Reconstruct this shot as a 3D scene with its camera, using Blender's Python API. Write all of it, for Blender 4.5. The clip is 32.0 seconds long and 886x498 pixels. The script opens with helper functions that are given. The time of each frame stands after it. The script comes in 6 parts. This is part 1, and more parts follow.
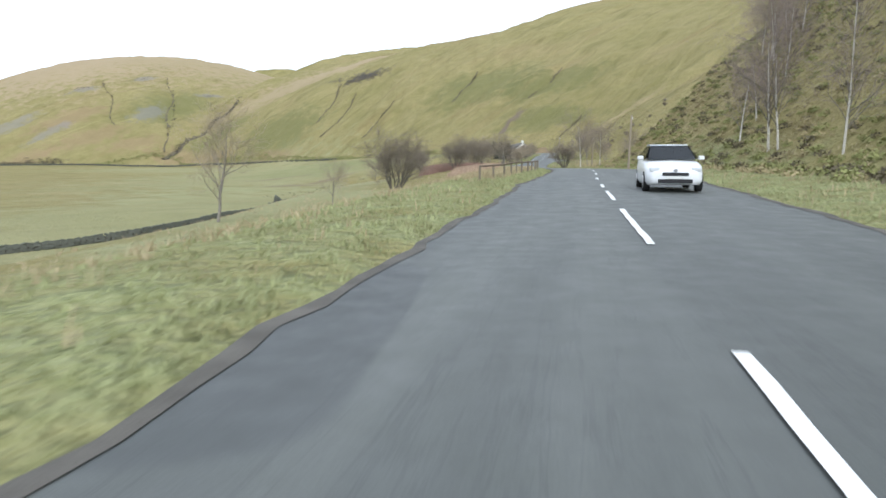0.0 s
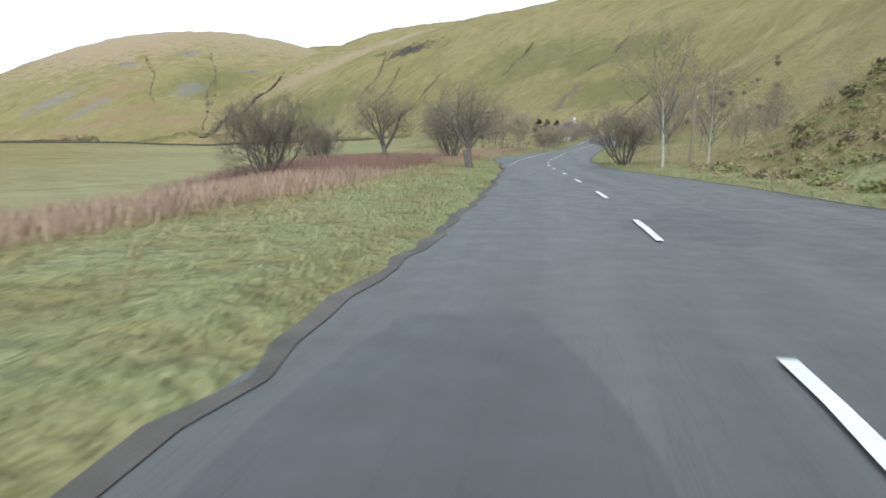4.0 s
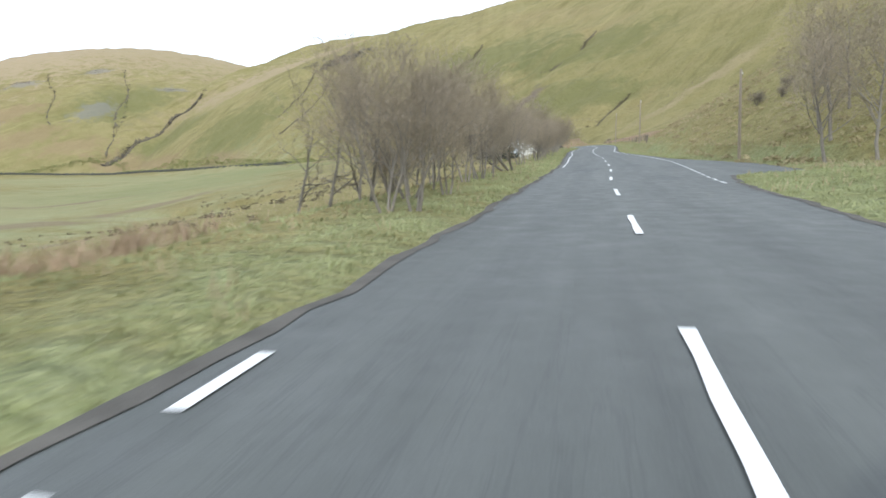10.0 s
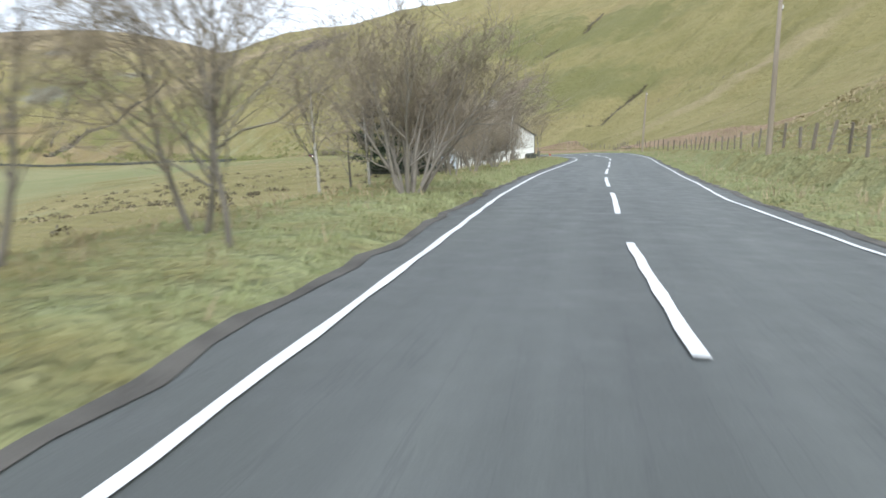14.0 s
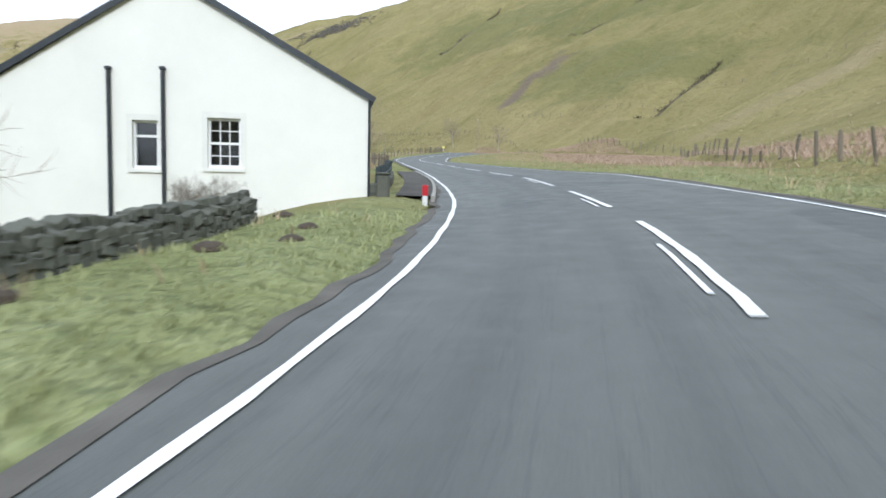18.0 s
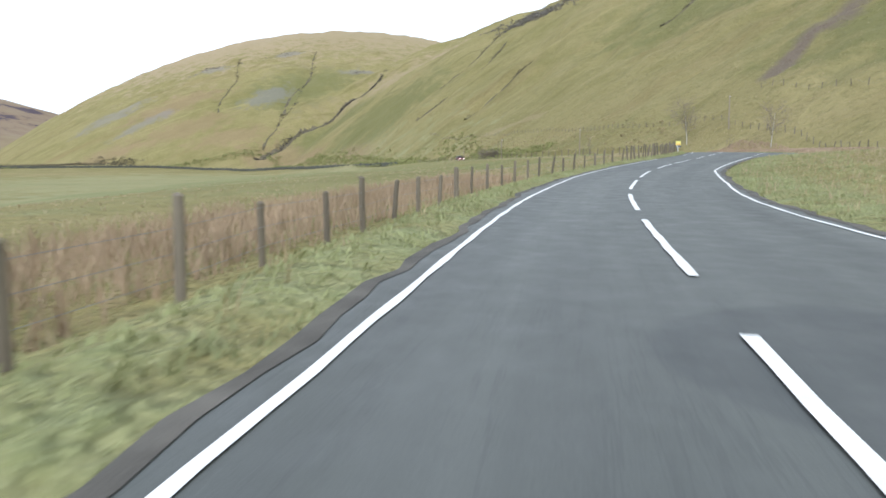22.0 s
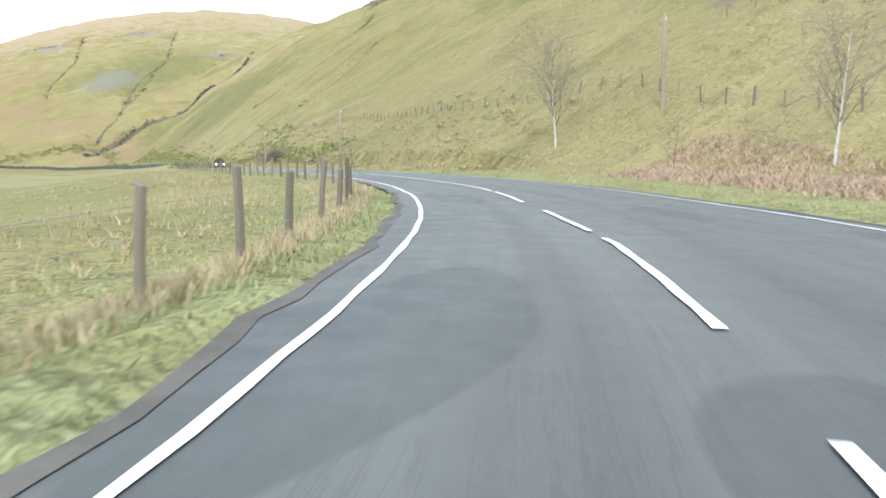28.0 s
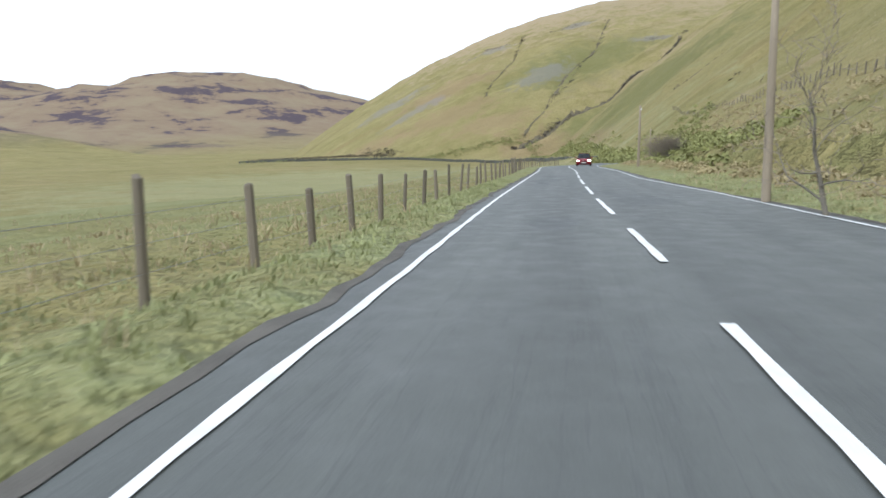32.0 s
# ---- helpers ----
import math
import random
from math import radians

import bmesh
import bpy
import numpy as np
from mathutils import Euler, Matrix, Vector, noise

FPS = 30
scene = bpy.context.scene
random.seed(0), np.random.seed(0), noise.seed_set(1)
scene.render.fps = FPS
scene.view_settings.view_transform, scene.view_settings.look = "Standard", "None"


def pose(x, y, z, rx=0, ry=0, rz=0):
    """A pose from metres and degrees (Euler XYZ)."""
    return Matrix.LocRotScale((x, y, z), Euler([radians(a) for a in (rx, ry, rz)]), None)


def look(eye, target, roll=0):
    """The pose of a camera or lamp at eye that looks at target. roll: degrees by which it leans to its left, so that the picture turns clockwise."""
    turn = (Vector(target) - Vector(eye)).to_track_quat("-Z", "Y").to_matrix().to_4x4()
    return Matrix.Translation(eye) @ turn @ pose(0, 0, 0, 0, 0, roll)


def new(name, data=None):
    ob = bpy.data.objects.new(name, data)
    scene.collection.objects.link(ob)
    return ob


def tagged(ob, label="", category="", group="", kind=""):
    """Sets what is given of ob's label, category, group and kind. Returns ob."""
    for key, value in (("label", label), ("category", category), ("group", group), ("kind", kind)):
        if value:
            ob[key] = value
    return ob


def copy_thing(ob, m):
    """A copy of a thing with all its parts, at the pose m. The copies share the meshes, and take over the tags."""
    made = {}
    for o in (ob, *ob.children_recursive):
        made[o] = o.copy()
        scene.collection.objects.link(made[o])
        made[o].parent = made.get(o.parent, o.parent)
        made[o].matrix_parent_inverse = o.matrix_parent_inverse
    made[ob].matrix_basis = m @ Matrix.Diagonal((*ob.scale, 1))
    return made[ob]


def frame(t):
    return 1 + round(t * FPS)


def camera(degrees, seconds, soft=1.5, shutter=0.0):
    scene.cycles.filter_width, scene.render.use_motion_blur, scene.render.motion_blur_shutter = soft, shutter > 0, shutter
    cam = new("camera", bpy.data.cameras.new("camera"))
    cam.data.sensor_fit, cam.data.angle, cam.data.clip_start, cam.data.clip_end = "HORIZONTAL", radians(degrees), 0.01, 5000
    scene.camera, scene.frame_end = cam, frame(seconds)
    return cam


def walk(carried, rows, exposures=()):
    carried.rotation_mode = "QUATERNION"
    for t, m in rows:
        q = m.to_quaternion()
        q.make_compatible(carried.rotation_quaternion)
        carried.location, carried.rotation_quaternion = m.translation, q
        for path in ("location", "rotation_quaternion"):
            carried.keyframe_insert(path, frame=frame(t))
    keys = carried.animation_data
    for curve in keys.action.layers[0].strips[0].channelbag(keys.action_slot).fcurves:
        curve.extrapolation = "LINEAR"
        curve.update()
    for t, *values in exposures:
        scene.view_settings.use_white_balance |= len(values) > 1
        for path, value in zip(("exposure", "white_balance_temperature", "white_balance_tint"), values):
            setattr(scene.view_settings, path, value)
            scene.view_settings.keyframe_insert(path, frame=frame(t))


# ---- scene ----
# the camera and its drive along the valley road
cam = camera(66.12, 32.0, soft=1.6, shutter=0.2)
PATH = [
    (0.0, pose(0.000, 0.000, 1.250, 82.220, -0.025, -2.301)),
    (0.5, pose(1.548, 7.539, 1.332, 82.231, 0.387, -2.034)),
    (1.0, pose(3.386, 15.073, 1.386, 82.017, 0.739, -2.146)),
    (1.5, pose(5.317, 22.569, 1.431, 81.751, 0.778, -2.362)),
    (2.0, pose(7.175, 30.024, 1.470, 81.482, 0.675, -2.333)),
    (2.5, pose(9.033, 37.499, 1.507, 81.240, 0.394, -1.704)),
    (3.0, pose(10.707, 45.139, 1.506, 81.041, 0.028, -0.438)),
    (3.5, pose(12.259, 52.827, 1.453, 80.645, -0.200, 1.078)),
    (4.0, pose(13.603, 60.618, 1.370, 80.565, -0.445, 2.795)),
    (4.5, pose(14.719, 68.505, 1.266, 80.510, -0.742, 4.585)),
    (5.0, pose(15.609, 76.476, 1.146, 80.434, -1.019, 6.242)),
    (5.5, pose(16.302, 84.520, 1.015, 80.432, -1.015, 7.424)),
    (6.0, pose(16.803, 92.627, 0.874, 80.714, -0.216, 7.590)),
    (6.5, pose(17.228, 100.770, 0.711, 80.986, 0.805, 7.069)),
    (7.0, pose(17.940, 109.067, 0.580, 81.392, 1.430, 5.825)),
    (7.5, pose(18.872, 117.491, 0.503, 81.786, 1.628, 4.499)),
    (8.0, pose(20.034, 126.012, 0.474, 82.106, 1.681, 3.107)),
    (8.5, pose(21.482, 134.595, 0.461, 82.268, 2.033, 1.831)),
    (9.0, pose(23.141, 143.242, 0.462, 82.337, 1.849, 0.874)),
    (9.5, pose(24.926, 151.965, 0.478, 82.343, 1.396, 0.130)),
    (10.0, pose(26.757, 160.791, 0.542, 82.311, 0.864, -0.462)),
    (10.5, pose(28.687, 169.715, 0.632, 82.188, 0.290, -0.725)),
    (11.0, pose(30.730, 178.713, 0.739, 82.210, -0.036, -0.844)),
    (11.5, pose(32.807, 187.769, 0.864, 82.298, -0.351, -0.854)),
    (12.0, pose(34.862, 196.873, 1.015, 82.453, -0.713, -0.765)),
    (12.5, pose(36.856, 206.027, 1.197, 82.547, -1.178, -0.620)),
    (13.0, pose(38.799, 215.206, 1.402, 82.529, -1.530, -0.472)),
    (13.5, pose(40.751, 224.331, 1.598, 82.387, -1.314, -0.419)),
    (14.0, pose(42.665, 233.260, 1.797, 82.341, -0.922, -0.381)),
    (14.5, pose(44.622, 241.789, 1.986, 82.352, -0.704, -0.551)),
    (15.0, pose(46.419, 249.982, 2.175, 82.575, -0.355, -0.932)),
    (15.5, pose(48.192, 257.898, 2.366, 82.734, -0.080, -1.410)),
    (16.0, pose(49.981, 265.622, 2.556, 82.778, 0.003, -1.842)),
    (16.5, pose(51.799, 273.243, 2.739, 82.696, -0.204, -1.964)),
    (17.0, pose(53.724, 280.838, 2.909, 82.439, -0.799, -1.364)),
    (17.5, pose(55.415, 288.406, 3.064, 82.178, -1.453, 0.411)),
    (18.0, pose(56.816, 295.795, 3.184, 82.043, -1.758, 3.537)),
    (18.5, pose(57.729, 303.139, 3.281, 82.130, -1.711, 7.688)),
    (19.0, pose(57.924, 310.503, 3.356, 82.106, -1.543, 12.139)),
    (19.5, pose(57.478, 317.861, 3.401, 82.009, -1.496, 16.075)),
    (20.0, pose(56.568, 325.281, 3.433, 81.923, -1.116, 19.255)),
    (20.5, pose(55.350, 332.680, 3.462, 81.874, -0.712, 21.144)),
    (21.0, pose(54.012, 340.094, 3.495, 81.757, -0.634, 21.918)),
    (21.5, pose(52.612, 347.498, 3.526, 81.773, -0.425, 21.783)),
    (22.0, pose(51.159, 354.843, 3.556, 81.877, 0.020, 20.843)),
    (22.5, pose(49.990, 362.117, 3.580, 81.948, 0.485, 19.402)),
    (23.0, pose(48.991, 369.325, 3.608, 82.224, 1.107, 17.311)),
    (23.5, pose(48.389, 376.457, 3.660, 82.527, 1.418, 15.095)),
    (24.0, pose(48.085, 383.474, 3.742, 82.856, 1.446, 12.219)),
    (24.5, pose(48.308, 390.342, 3.865, 83.066, 1.205, 9.629)),
    (25.0, pose(48.746, 397.063, 4.015, 83.002, 0.602, 7.164)),
    (25.5, pose(49.376, 403.524, 4.179, 82.722, 0.253, 5.703)),
    (26.0, pose(50.031, 409.690, 4.356, 82.816, 0.012, 5.187)),
    (26.5, pose(50.670, 415.597, 4.526, 82.796, -0.148, 5.509)),
    (27.0, pose(51.210, 421.290, 4.666, 82.519, -0.257, 6.766)),
    (27.5, pose(51.559, 426.814, 4.748, 82.038, -0.309, 9.256)),
    (28.0, pose(51.508, 432.201, 4.785, 81.420, -0.232, 13.490)),
    (28.5, pose(51.189, 437.370, 4.761, 80.943, 0.081, 18.159)),
    (29.0, pose(50.348, 442.467, 4.715, 80.541, 0.584, 23.418)),
    (29.5, pose(49.064, 447.590, 4.658, 80.537, 0.709, 28.310)),
    (30.0, pose(47.211, 452.622, 4.591, 80.744, 0.668, 33.616)),
    (30.5, pose(45.114, 457.634, 4.528, 80.836, 0.379, 38.074)),
    (31.0, pose(42.389, 462.577, 4.494, 80.947, 0.297, 42.472)),
    (31.5, pose(39.253, 467.387, 4.415, 80.926, 0.535, 45.693)),
    (32.0, pose(35.849, 472.085, 4.307, 80.946, 1.407, 48.371)),
]
EXPOSURES = [(0, 0.5, 5800, 8), (5, 0.35, 5800, 8), (9, 0.5, 5800, 8), (13, 0.6, 5800, 8), (17, 0.6, 5800, 8), (19, 0.4, 5650, 8), (23, 0.5, 5800, 8), (25.5, 0.7, 5800, 8), (27.5, 1.0, 5800, 8), (29, 1.05, 5800, 8), (30.2, 0.7, 5800, 8), (31.5, 0.4, 5800, 8), (32, 0.4, 5800, 8)]
walk(cam, PATH, EXPOSURES)

# light: a bright, thinly overcast winter day
SUN_ELEV, SUN_AZ = 32.0, 169.0
world = bpy.data.worlds.new("sky")
scene.world = world
world.use_nodes = True
wn, wl = world.node_tree.nodes, world.node_tree.links
wn.clear()
w_out = wn.new("ShaderNodeOutputWorld")
w_bg = wn.new("ShaderNodeBackground")
w_sky = wn.new("ShaderNodeTexSky")
w_sky.sky_type = "NISHITA"
w_sky.sun_disc = False
w_sky.sun_elevation = radians(SUN_ELEV)
w_sky.sun_rotation = radians(SUN_AZ)
w_sky.dust_density, w_sky.air_density = 3.0, 1.2
w_co = wn.new("ShaderNodeTexCoord")
w_map = wn.new("ShaderNodeMapping")
w_map.inputs["Scale"].default_value = (1.6, 1.6, 5.0)
w_noise = wn.new("ShaderNodeTexNoise")
w_noise.inputs["Scale"].default_value = 1.7
w_noise.inputs["Detail"].default_value = 6.0
w_ramp = wn.new("ShaderNodeValToRGB")
w_ramp.color_ramp.elements[0].position, w_ramp.color_ramp.elements[0].color = 0.30, (0.75, 0.75, 0.75, 1)
w_ramp.color_ramp.elements[1].position, w_ramp.color_ramp.elements[1].color = 0.52, (0.97, 0.97, 0.97, 1)
w_mix = wn.new("ShaderNodeMix")
w_mix.data_type = "RGBA"
w_mix.inputs[7].default_value = (10.4, 10.7, 11.2, 1)
w_bg.inputs["Strength"].default_value = 0.10
wl.new(w_co.outputs["Generated"], w_map.inputs["Vector"])
wl.new(w_map.outputs["Vector"], w_noise.inputs["Vector"])
wl.new(w_noise.outputs["Fac"], w_ramp.inputs["Fac"])
wl.new(w_ramp.outputs["Color"], w_mix.inputs[0])
wl.new(w_sky.outputs["Color"], w_mix.inputs[6])
wl.new(w_mix.outputs[2], w_bg.inputs["Color"])
wl.new(w_bg.outputs["Background"], w_out.inputs["Surface"])

sun = new("sun", bpy.data.lights.new("sun", "SUN"))
sun.data.energy, sun.data.angle, sun.data.color = 1.5, radians(12), (1.0, 0.97, 0.92)
sun_az = radians(SUN_AZ)
sun_from = Vector((math.sin(sun_az) * math.cos(radians(SUN_ELEV)), math.cos(sun_az) * math.cos(radians(SUN_ELEV)), math.sin(radians(SUN_ELEV))))
sun.matrix_world = look(sun_from * 300, (0, 0, 0))

# ---- materials ----
def nodes_of(name):
    m = bpy.data.materials.new(name)
    m.use_nodes = True
    nt = m.node_tree
    return m, nt.nodes, nt.links, nt.nodes["Principled BSDF"]


def noise_fac(n, l, scale, detail=5.0, rough=0.55, stretch=None, object_space=False):
    co = n.new("ShaderNodeTexCoord")
    if not object_space:
        co = n.new("ShaderNodeNewGeometry")
    src = co.outputs["Object"] if object_space else co.outputs["Position"]
    if stretch:
        mp = n.new("ShaderNodeMapping")
        mp.inputs["Scale"].default_value = stretch
        l.new(src, mp.inputs["Vector"])
        src = mp.outputs["Vector"]
    t = n.new("ShaderNodeTexNoise")
    t.inputs["Scale"].default_value = scale
    t.inputs["Detail"].default_value = detail
    t.inputs["Roughness"].default_value = rough
    l.new(src, t.inputs["Vector"])
    return t.outputs["Fac"]


def ramp(n, l, fac, stops):
    r = n.new("ShaderNodeValToRGB")
    e = r.color_ramp.elements
    while len(e) < len(stops):
        e.new(0.5)
    for el, (p, c) in zip(e, stops):
        el.position = p
        el.color = (*c, 1) if len(c) == 3 else c
    l.new(fac, r.inputs["Fac"])
    return r.outputs["Color"]


def mix(n, l, fac, a, b, mode="MIX"):
    m = n.new("ShaderNodeMix")
    m.data_type = "RGBA"
    m.blend_type = mode
    for sock, v in ((m.inputs[0], fac), (m.inputs[6], a), (m.inputs[7], b)):
        if isinstance(v, (int, float)):
            sock.default_value = v
        elif isinstance(v, tuple):
            sock.default_value = (*v, 1)
        else:
            l.new(v, sock)
    return m.outputs[2]


def bump(n, l, height, bsdf, strength=0.3, distance=0.05):
    b = n.new("ShaderNodeBump")
    b.inputs["Strength"].default_value = strength
    b.inputs["Distance"].default_value = distance
    l.new(height, b.inputs["Height"])
    l.new(b.outputs["Normal"], bsdf.inputs["Normal"])


def simple(name, col, rough=0.7, metal=0.0, vary=0.25, scale=6.0, bumpy=0.0, fine=60.0, random_tint=0.0, stretch=None):
    """A surface whose colour varies at two scales, with some relief."""
    m, n, l, b = nodes_of(name)
    lo = tuple(c * (1 - vary) for c in col)
    hi = tuple(min(1, c * (1 + vary)) for c in col)
    f1 = noise_fac(n, l, scale, stretch=stretch)
    f2 = noise_fac(n, l, fine, 3.0, stretch=stretch)
    c = mix(n, l, 0.35, ramp(n, l, f1, [(0.3, lo), (0.7, hi)]), ramp(n, l, f2, [(0.3, lo), (0.7, hi)]))
    if random_tint:
        oi = n.new("ShaderNodeObjectInfo")
        c = mix(n, l, random_tint, c, ramp(n, l, oi.outputs["Random"], [(0, tuple(v * 0.6 for v in col)), (1, tuple(min(1, v * 1.4) for v in col))]))
    l.new(c, b.inputs["Base Color"])
    b.inputs["Roughness"].default_value = rough
    b.inputs["Metallic"].default_value = metal
    b.inputs["Specular IOR Level"].default_value = 0.35
    if bumpy:
        bump(n, l, f2, b, bumpy, 0.02)
    return m


def land_material():
    m, n, l, b = nodes_of("upland_grass")
    big = noise_fac(n, l, 0.012, 6.0, 0.6)
    mid = noise_fac(n, l, 0.07, 6.0, 0.65)
    small = noise_fac(n, l, 0.6, 5.0, 0.65)
    fine = noise_fac(n, l, 5.0, 4.0, 0.7)
    # streaks that run down the long hill faces
    pos = n.new("ShaderNodeNewGeometry")
    turn = n.new("ShaderNodeMapping")
    turn.inputs["Rotation"].default_value = (0, 0, radians(46))
    squash = n.new("ShaderNodeMapping")
    squash.inputs["Scale"].default_value = (1.0, 0.16, 0.16)
    l.new(pos.outputs["Position"], turn.inputs["Vector"])
    l.new(turn.outputs["Vector"], squash.inputs["Vector"])

    def faces(scale, detail):
        t = n.new("ShaderNodeTexNoise")
        t.inputs["Scale"].default_value, t.inputs["Detail"].default_value, t.inputs["Roughness"].default_value = scale, detail, 0.6
        t.inputs["Distortion"].default_value = 0.6
        l.new(squash.outputs["Vector"], t.inputs["Vector"])
        return t.outputs["Fac"]
    streak = faces(0.035, 5.0)
    ribs = faces(0.11, 4.0)
    grass = ramp(n, l, mid, [(0.28, (0.165, 0.158, 0.074)), (0.5, (0.256, 0.236, 0.130)), (0.72, (0.365, 0.32, 0.205))])
    moor = ramp(n, l, big, [(0.35, (0.185, 0.180, 0.082)), (0.55, (0.27, 0.242, 0.136)), (0.7, (0.295, 0.232, 0.155))])
    c = mix(n, l, 0.5, grass, moor)
    # bracken and bare earth in streaks down the slopes
    brown = ramp(n, l, streak, [(0.56, (0, 0, 0)), (0.72, (1, 1, 1))])
    c = mix(n, l, mix(n, l, 0.55, (0, 0, 0), brown), c, (0.22, 0.155, 0.095))
    # painted relief: hollows between the ribs darkened, crests paled as if lit
    rib_shade = ramp(n, l, ribs, [(0.30, (1, 1, 1)), (0.46, (0, 0, 0))])
    c = mix(n, l, mix(n, l, 0.65, (0, 0, 0), rib_shade), c, (0.125, 0.12, 0.055))
    pale = ramp(n, l, ribs, [(0.58, (0, 0, 0)), (0.74, (1, 1, 1))])
    c = mix(n, l, mix(n, l, 0.55, (0, 0, 0), pale), c, (0.40, 0.36, 0.21))
    dark = ramp(n, l, small, [(0.34, (1, 1, 1)), (0.5, (0, 0, 0))])
    c = mix(n, l, mix(n, l, 0.42, (0, 0, 0), dark), c, (0.115, 0.118, 0.048))
    c = mix(n, l, 0.30, c, ramp(n, l, fine, [(0.3, (0.11, 0.105, 0.04)), (0.7, (0.38, 0.34, 0.17))]))
    c = mix(n, l, 1.0, c, (1.10, 1.04, 0.87), "MULTIPLY")
    # bare scree, rusty bracken and tan tops, each a ragged stain of its own
    wobble = noise_fac(n, l, 0.09, 5.0, 0.7)
    gp = n.new("ShaderNodeNewGeometry")

    def stain(col, tone, strength, x0, y0, rx, ry, turn):
        mp = n.new("ShaderNodeMapping")
        mp.vector_type = "TEXTURE"
        mp.inputs["Location"].default_value = (x0, y0, 0)
        mp.inputs["Rotation"].default_value = (0, 0, radians(turn))
        mp.inputs["Scale"].default_value = (rx, ry, 1e6)
        l.new(gp.outputs["Position"], mp.inputs["Vector"])
        ln = n.new("ShaderNodeVectorMath")
        ln.operation = "LENGTH"
        l.new(mp.outputs["Vector"], ln.inputs[0])
        ad = n.new("ShaderNodeMath")
        ad.operation = "MULTIPLY_ADD"
        ad.inputs[1].default_value = 2.6
        l.new(wobble, ad.inputs[0])
        l.new(ln.outputs["Value"], ad.inputs[2])
        mr = n.new("ShaderNodeMapRange")
        mr.inputs["From Min"].default_value, mr.inputs["From Max"].default_value = 2.5, 1.9
        mr.inputs["To Max"].default_value = strength
        l.new(ad.outputs[0], mr.inputs["Value"])
        return mix(n, l, mr.outputs["Result"], col, tone)
    FIELD = (0.35, 0.36, 0.20)
    EARTH, SOIL, HEATHER = (0.24, 0.185, 0.12), (0.185, 0.145, 0.11), (0.11, 0.085, 0.09)
    SCREE, RUST, TAN, OLIVE, LAWN = (0.235, 0.225, 0.225), (0.30, 0.20, 0.13), (0.37, 0.29, 0.18), (0.15, 0.155, 0.06), (0.20, 0.225, 0.095)
    for tone, strength, blobs in ((FIELD, 0.42, ((-50, 140, 45, 150, 0), (-85, 400, 75, 190, 0), (-190, 620, 130, 110, -45), (-10, 60, 9, 50, 0))), (LAWN, 0.7, ((46, 302, 11, 13, 0), (52, 306, 4, 8, 10), (49, 334, 4, 6, 0), (44, 182, 8, 14, -15))), (LAWN, 0.35, ((20, 430, 30, 40, 0), (-30, 480, 60, 60, 0), (-60, 400, 40, 60, 0))), (TAN, 0.4, ((103, 391, 24, 3.4, 29), (130, 405, 24, 4, 29), (-10, 583, 27, 2.2, -33))), (TAN, 0.75, ((-430, 1230, 330, 210, 20), (-120, 960, 150, 50, 15), (60, 990, 200, 70, 0), (-560, 1120, 120, 160, 20))),
                                  (OLIVE, 0.6, ((-330, 960, 60, 40, 50), (-150, 770, 60, 40, -45), (60, 640, 60, 40, -45), (110, 560, 50, 30, -45), (-250, 880, 40, 30, 0), (90, 490, 40, 18, -50))),
                                  (RUST, 0.42, ((-396, 868, 46, 16, 38), (-345, 862, 36, 14, 30), (-290, 850, 30, 20, 0), (-235, 815, 40, 10, -47), (-470, 805, 50, 18, 45), (-150, 722, 40, 9, -47), (-440, 905, 50, 18, 40))),
                                  (SCREE, 0.5, ((-351, 930, 26, 15, 60), (-508, 890, 34, 14, 50), (-457, 980, 20, 8, 40), (-451, 871, 30, 9, 55), (-395, 1033, 20, 8, 40), (-300, 1010, 18, 7, 30))),
                                  (SOIL, 0.95, ((66, 503, 12, 2.4, 57), (75, 515, 10, 5.0, 50))),
                                  (EARTH, 0.75, ((-40, 322, 20, 4, 60), (-20, 262, 16, 4, 70), (-52, 290, 14, 5, 40), (0, 236, 14, 3, 80), (-70, 352, 24, 5, 50))),
                                  (HEATHER, 0.8, ((-1185, 965, 75, 30, 60), (-1250, 1090, 70, 40, 60), (-1190, 1150, 40, 34, 40), (-1020, 890, 60, 22, 60)))):
        for blob in blobs:
            c = stain(c, tone, strength, *blob)
    # mown verge grass along the road
    cover = n.new("ShaderNodeAttribute")
    cover.attribute_name = "verge"
    green = ramp(n, l, fine, [(0.3, (0.19, 0.215, 0.09)), (0.7, (0.34, 0.355, 0.185))])
    c = mix(n, l, mix(n, l, cover.outputs["Fac"], (0, 0, 0), ramp(n, l, small, [(0.34, (0.1, 0.1, 0.1)), (0.6, (0.85, 0.85, 0.85))])), c, green)
    # far moors: heather above the grass
    geo = n.new("ShaderNodeNewGeometry")
    sep = n.new("ShaderNodeSeparateXYZ")
    l.new(geo.outputs["Position"], sep.inputs["Vector"])
    far = n.new("ShaderNodeMapRange")
    far.inputs["From Min"].default_value, far.inputs["From Max"].default_value = -850, -1150
    l.new(sep.outputs["X"], far.inputs["Value"])
    heath = ramp(n, l, noise_fac(n, l, 0.009, 7.0, 0.68, stretch=(1, 1, 2.2)), [(0.40, (0.27, 0.215, 0.14)), (0.54, (0.24, 0.175, 0.12)), (0.585, (0.095, 0.075, 0.085)), (0.72, (0.085, 0.065, 0.08))])
    c = mix(n, l, far.outputs["Result"], c, heath)
    l.new(c, b.inputs["Base Color"])
    b.inputs["Roughness"].default_value = 0.95
    b.inputs["Specular IOR Level"].default_value = 0.1
    add = n.new("ShaderNodeMath")
    l.new(small, add.inputs[0])
    l.new(ribs, add.inputs[1])
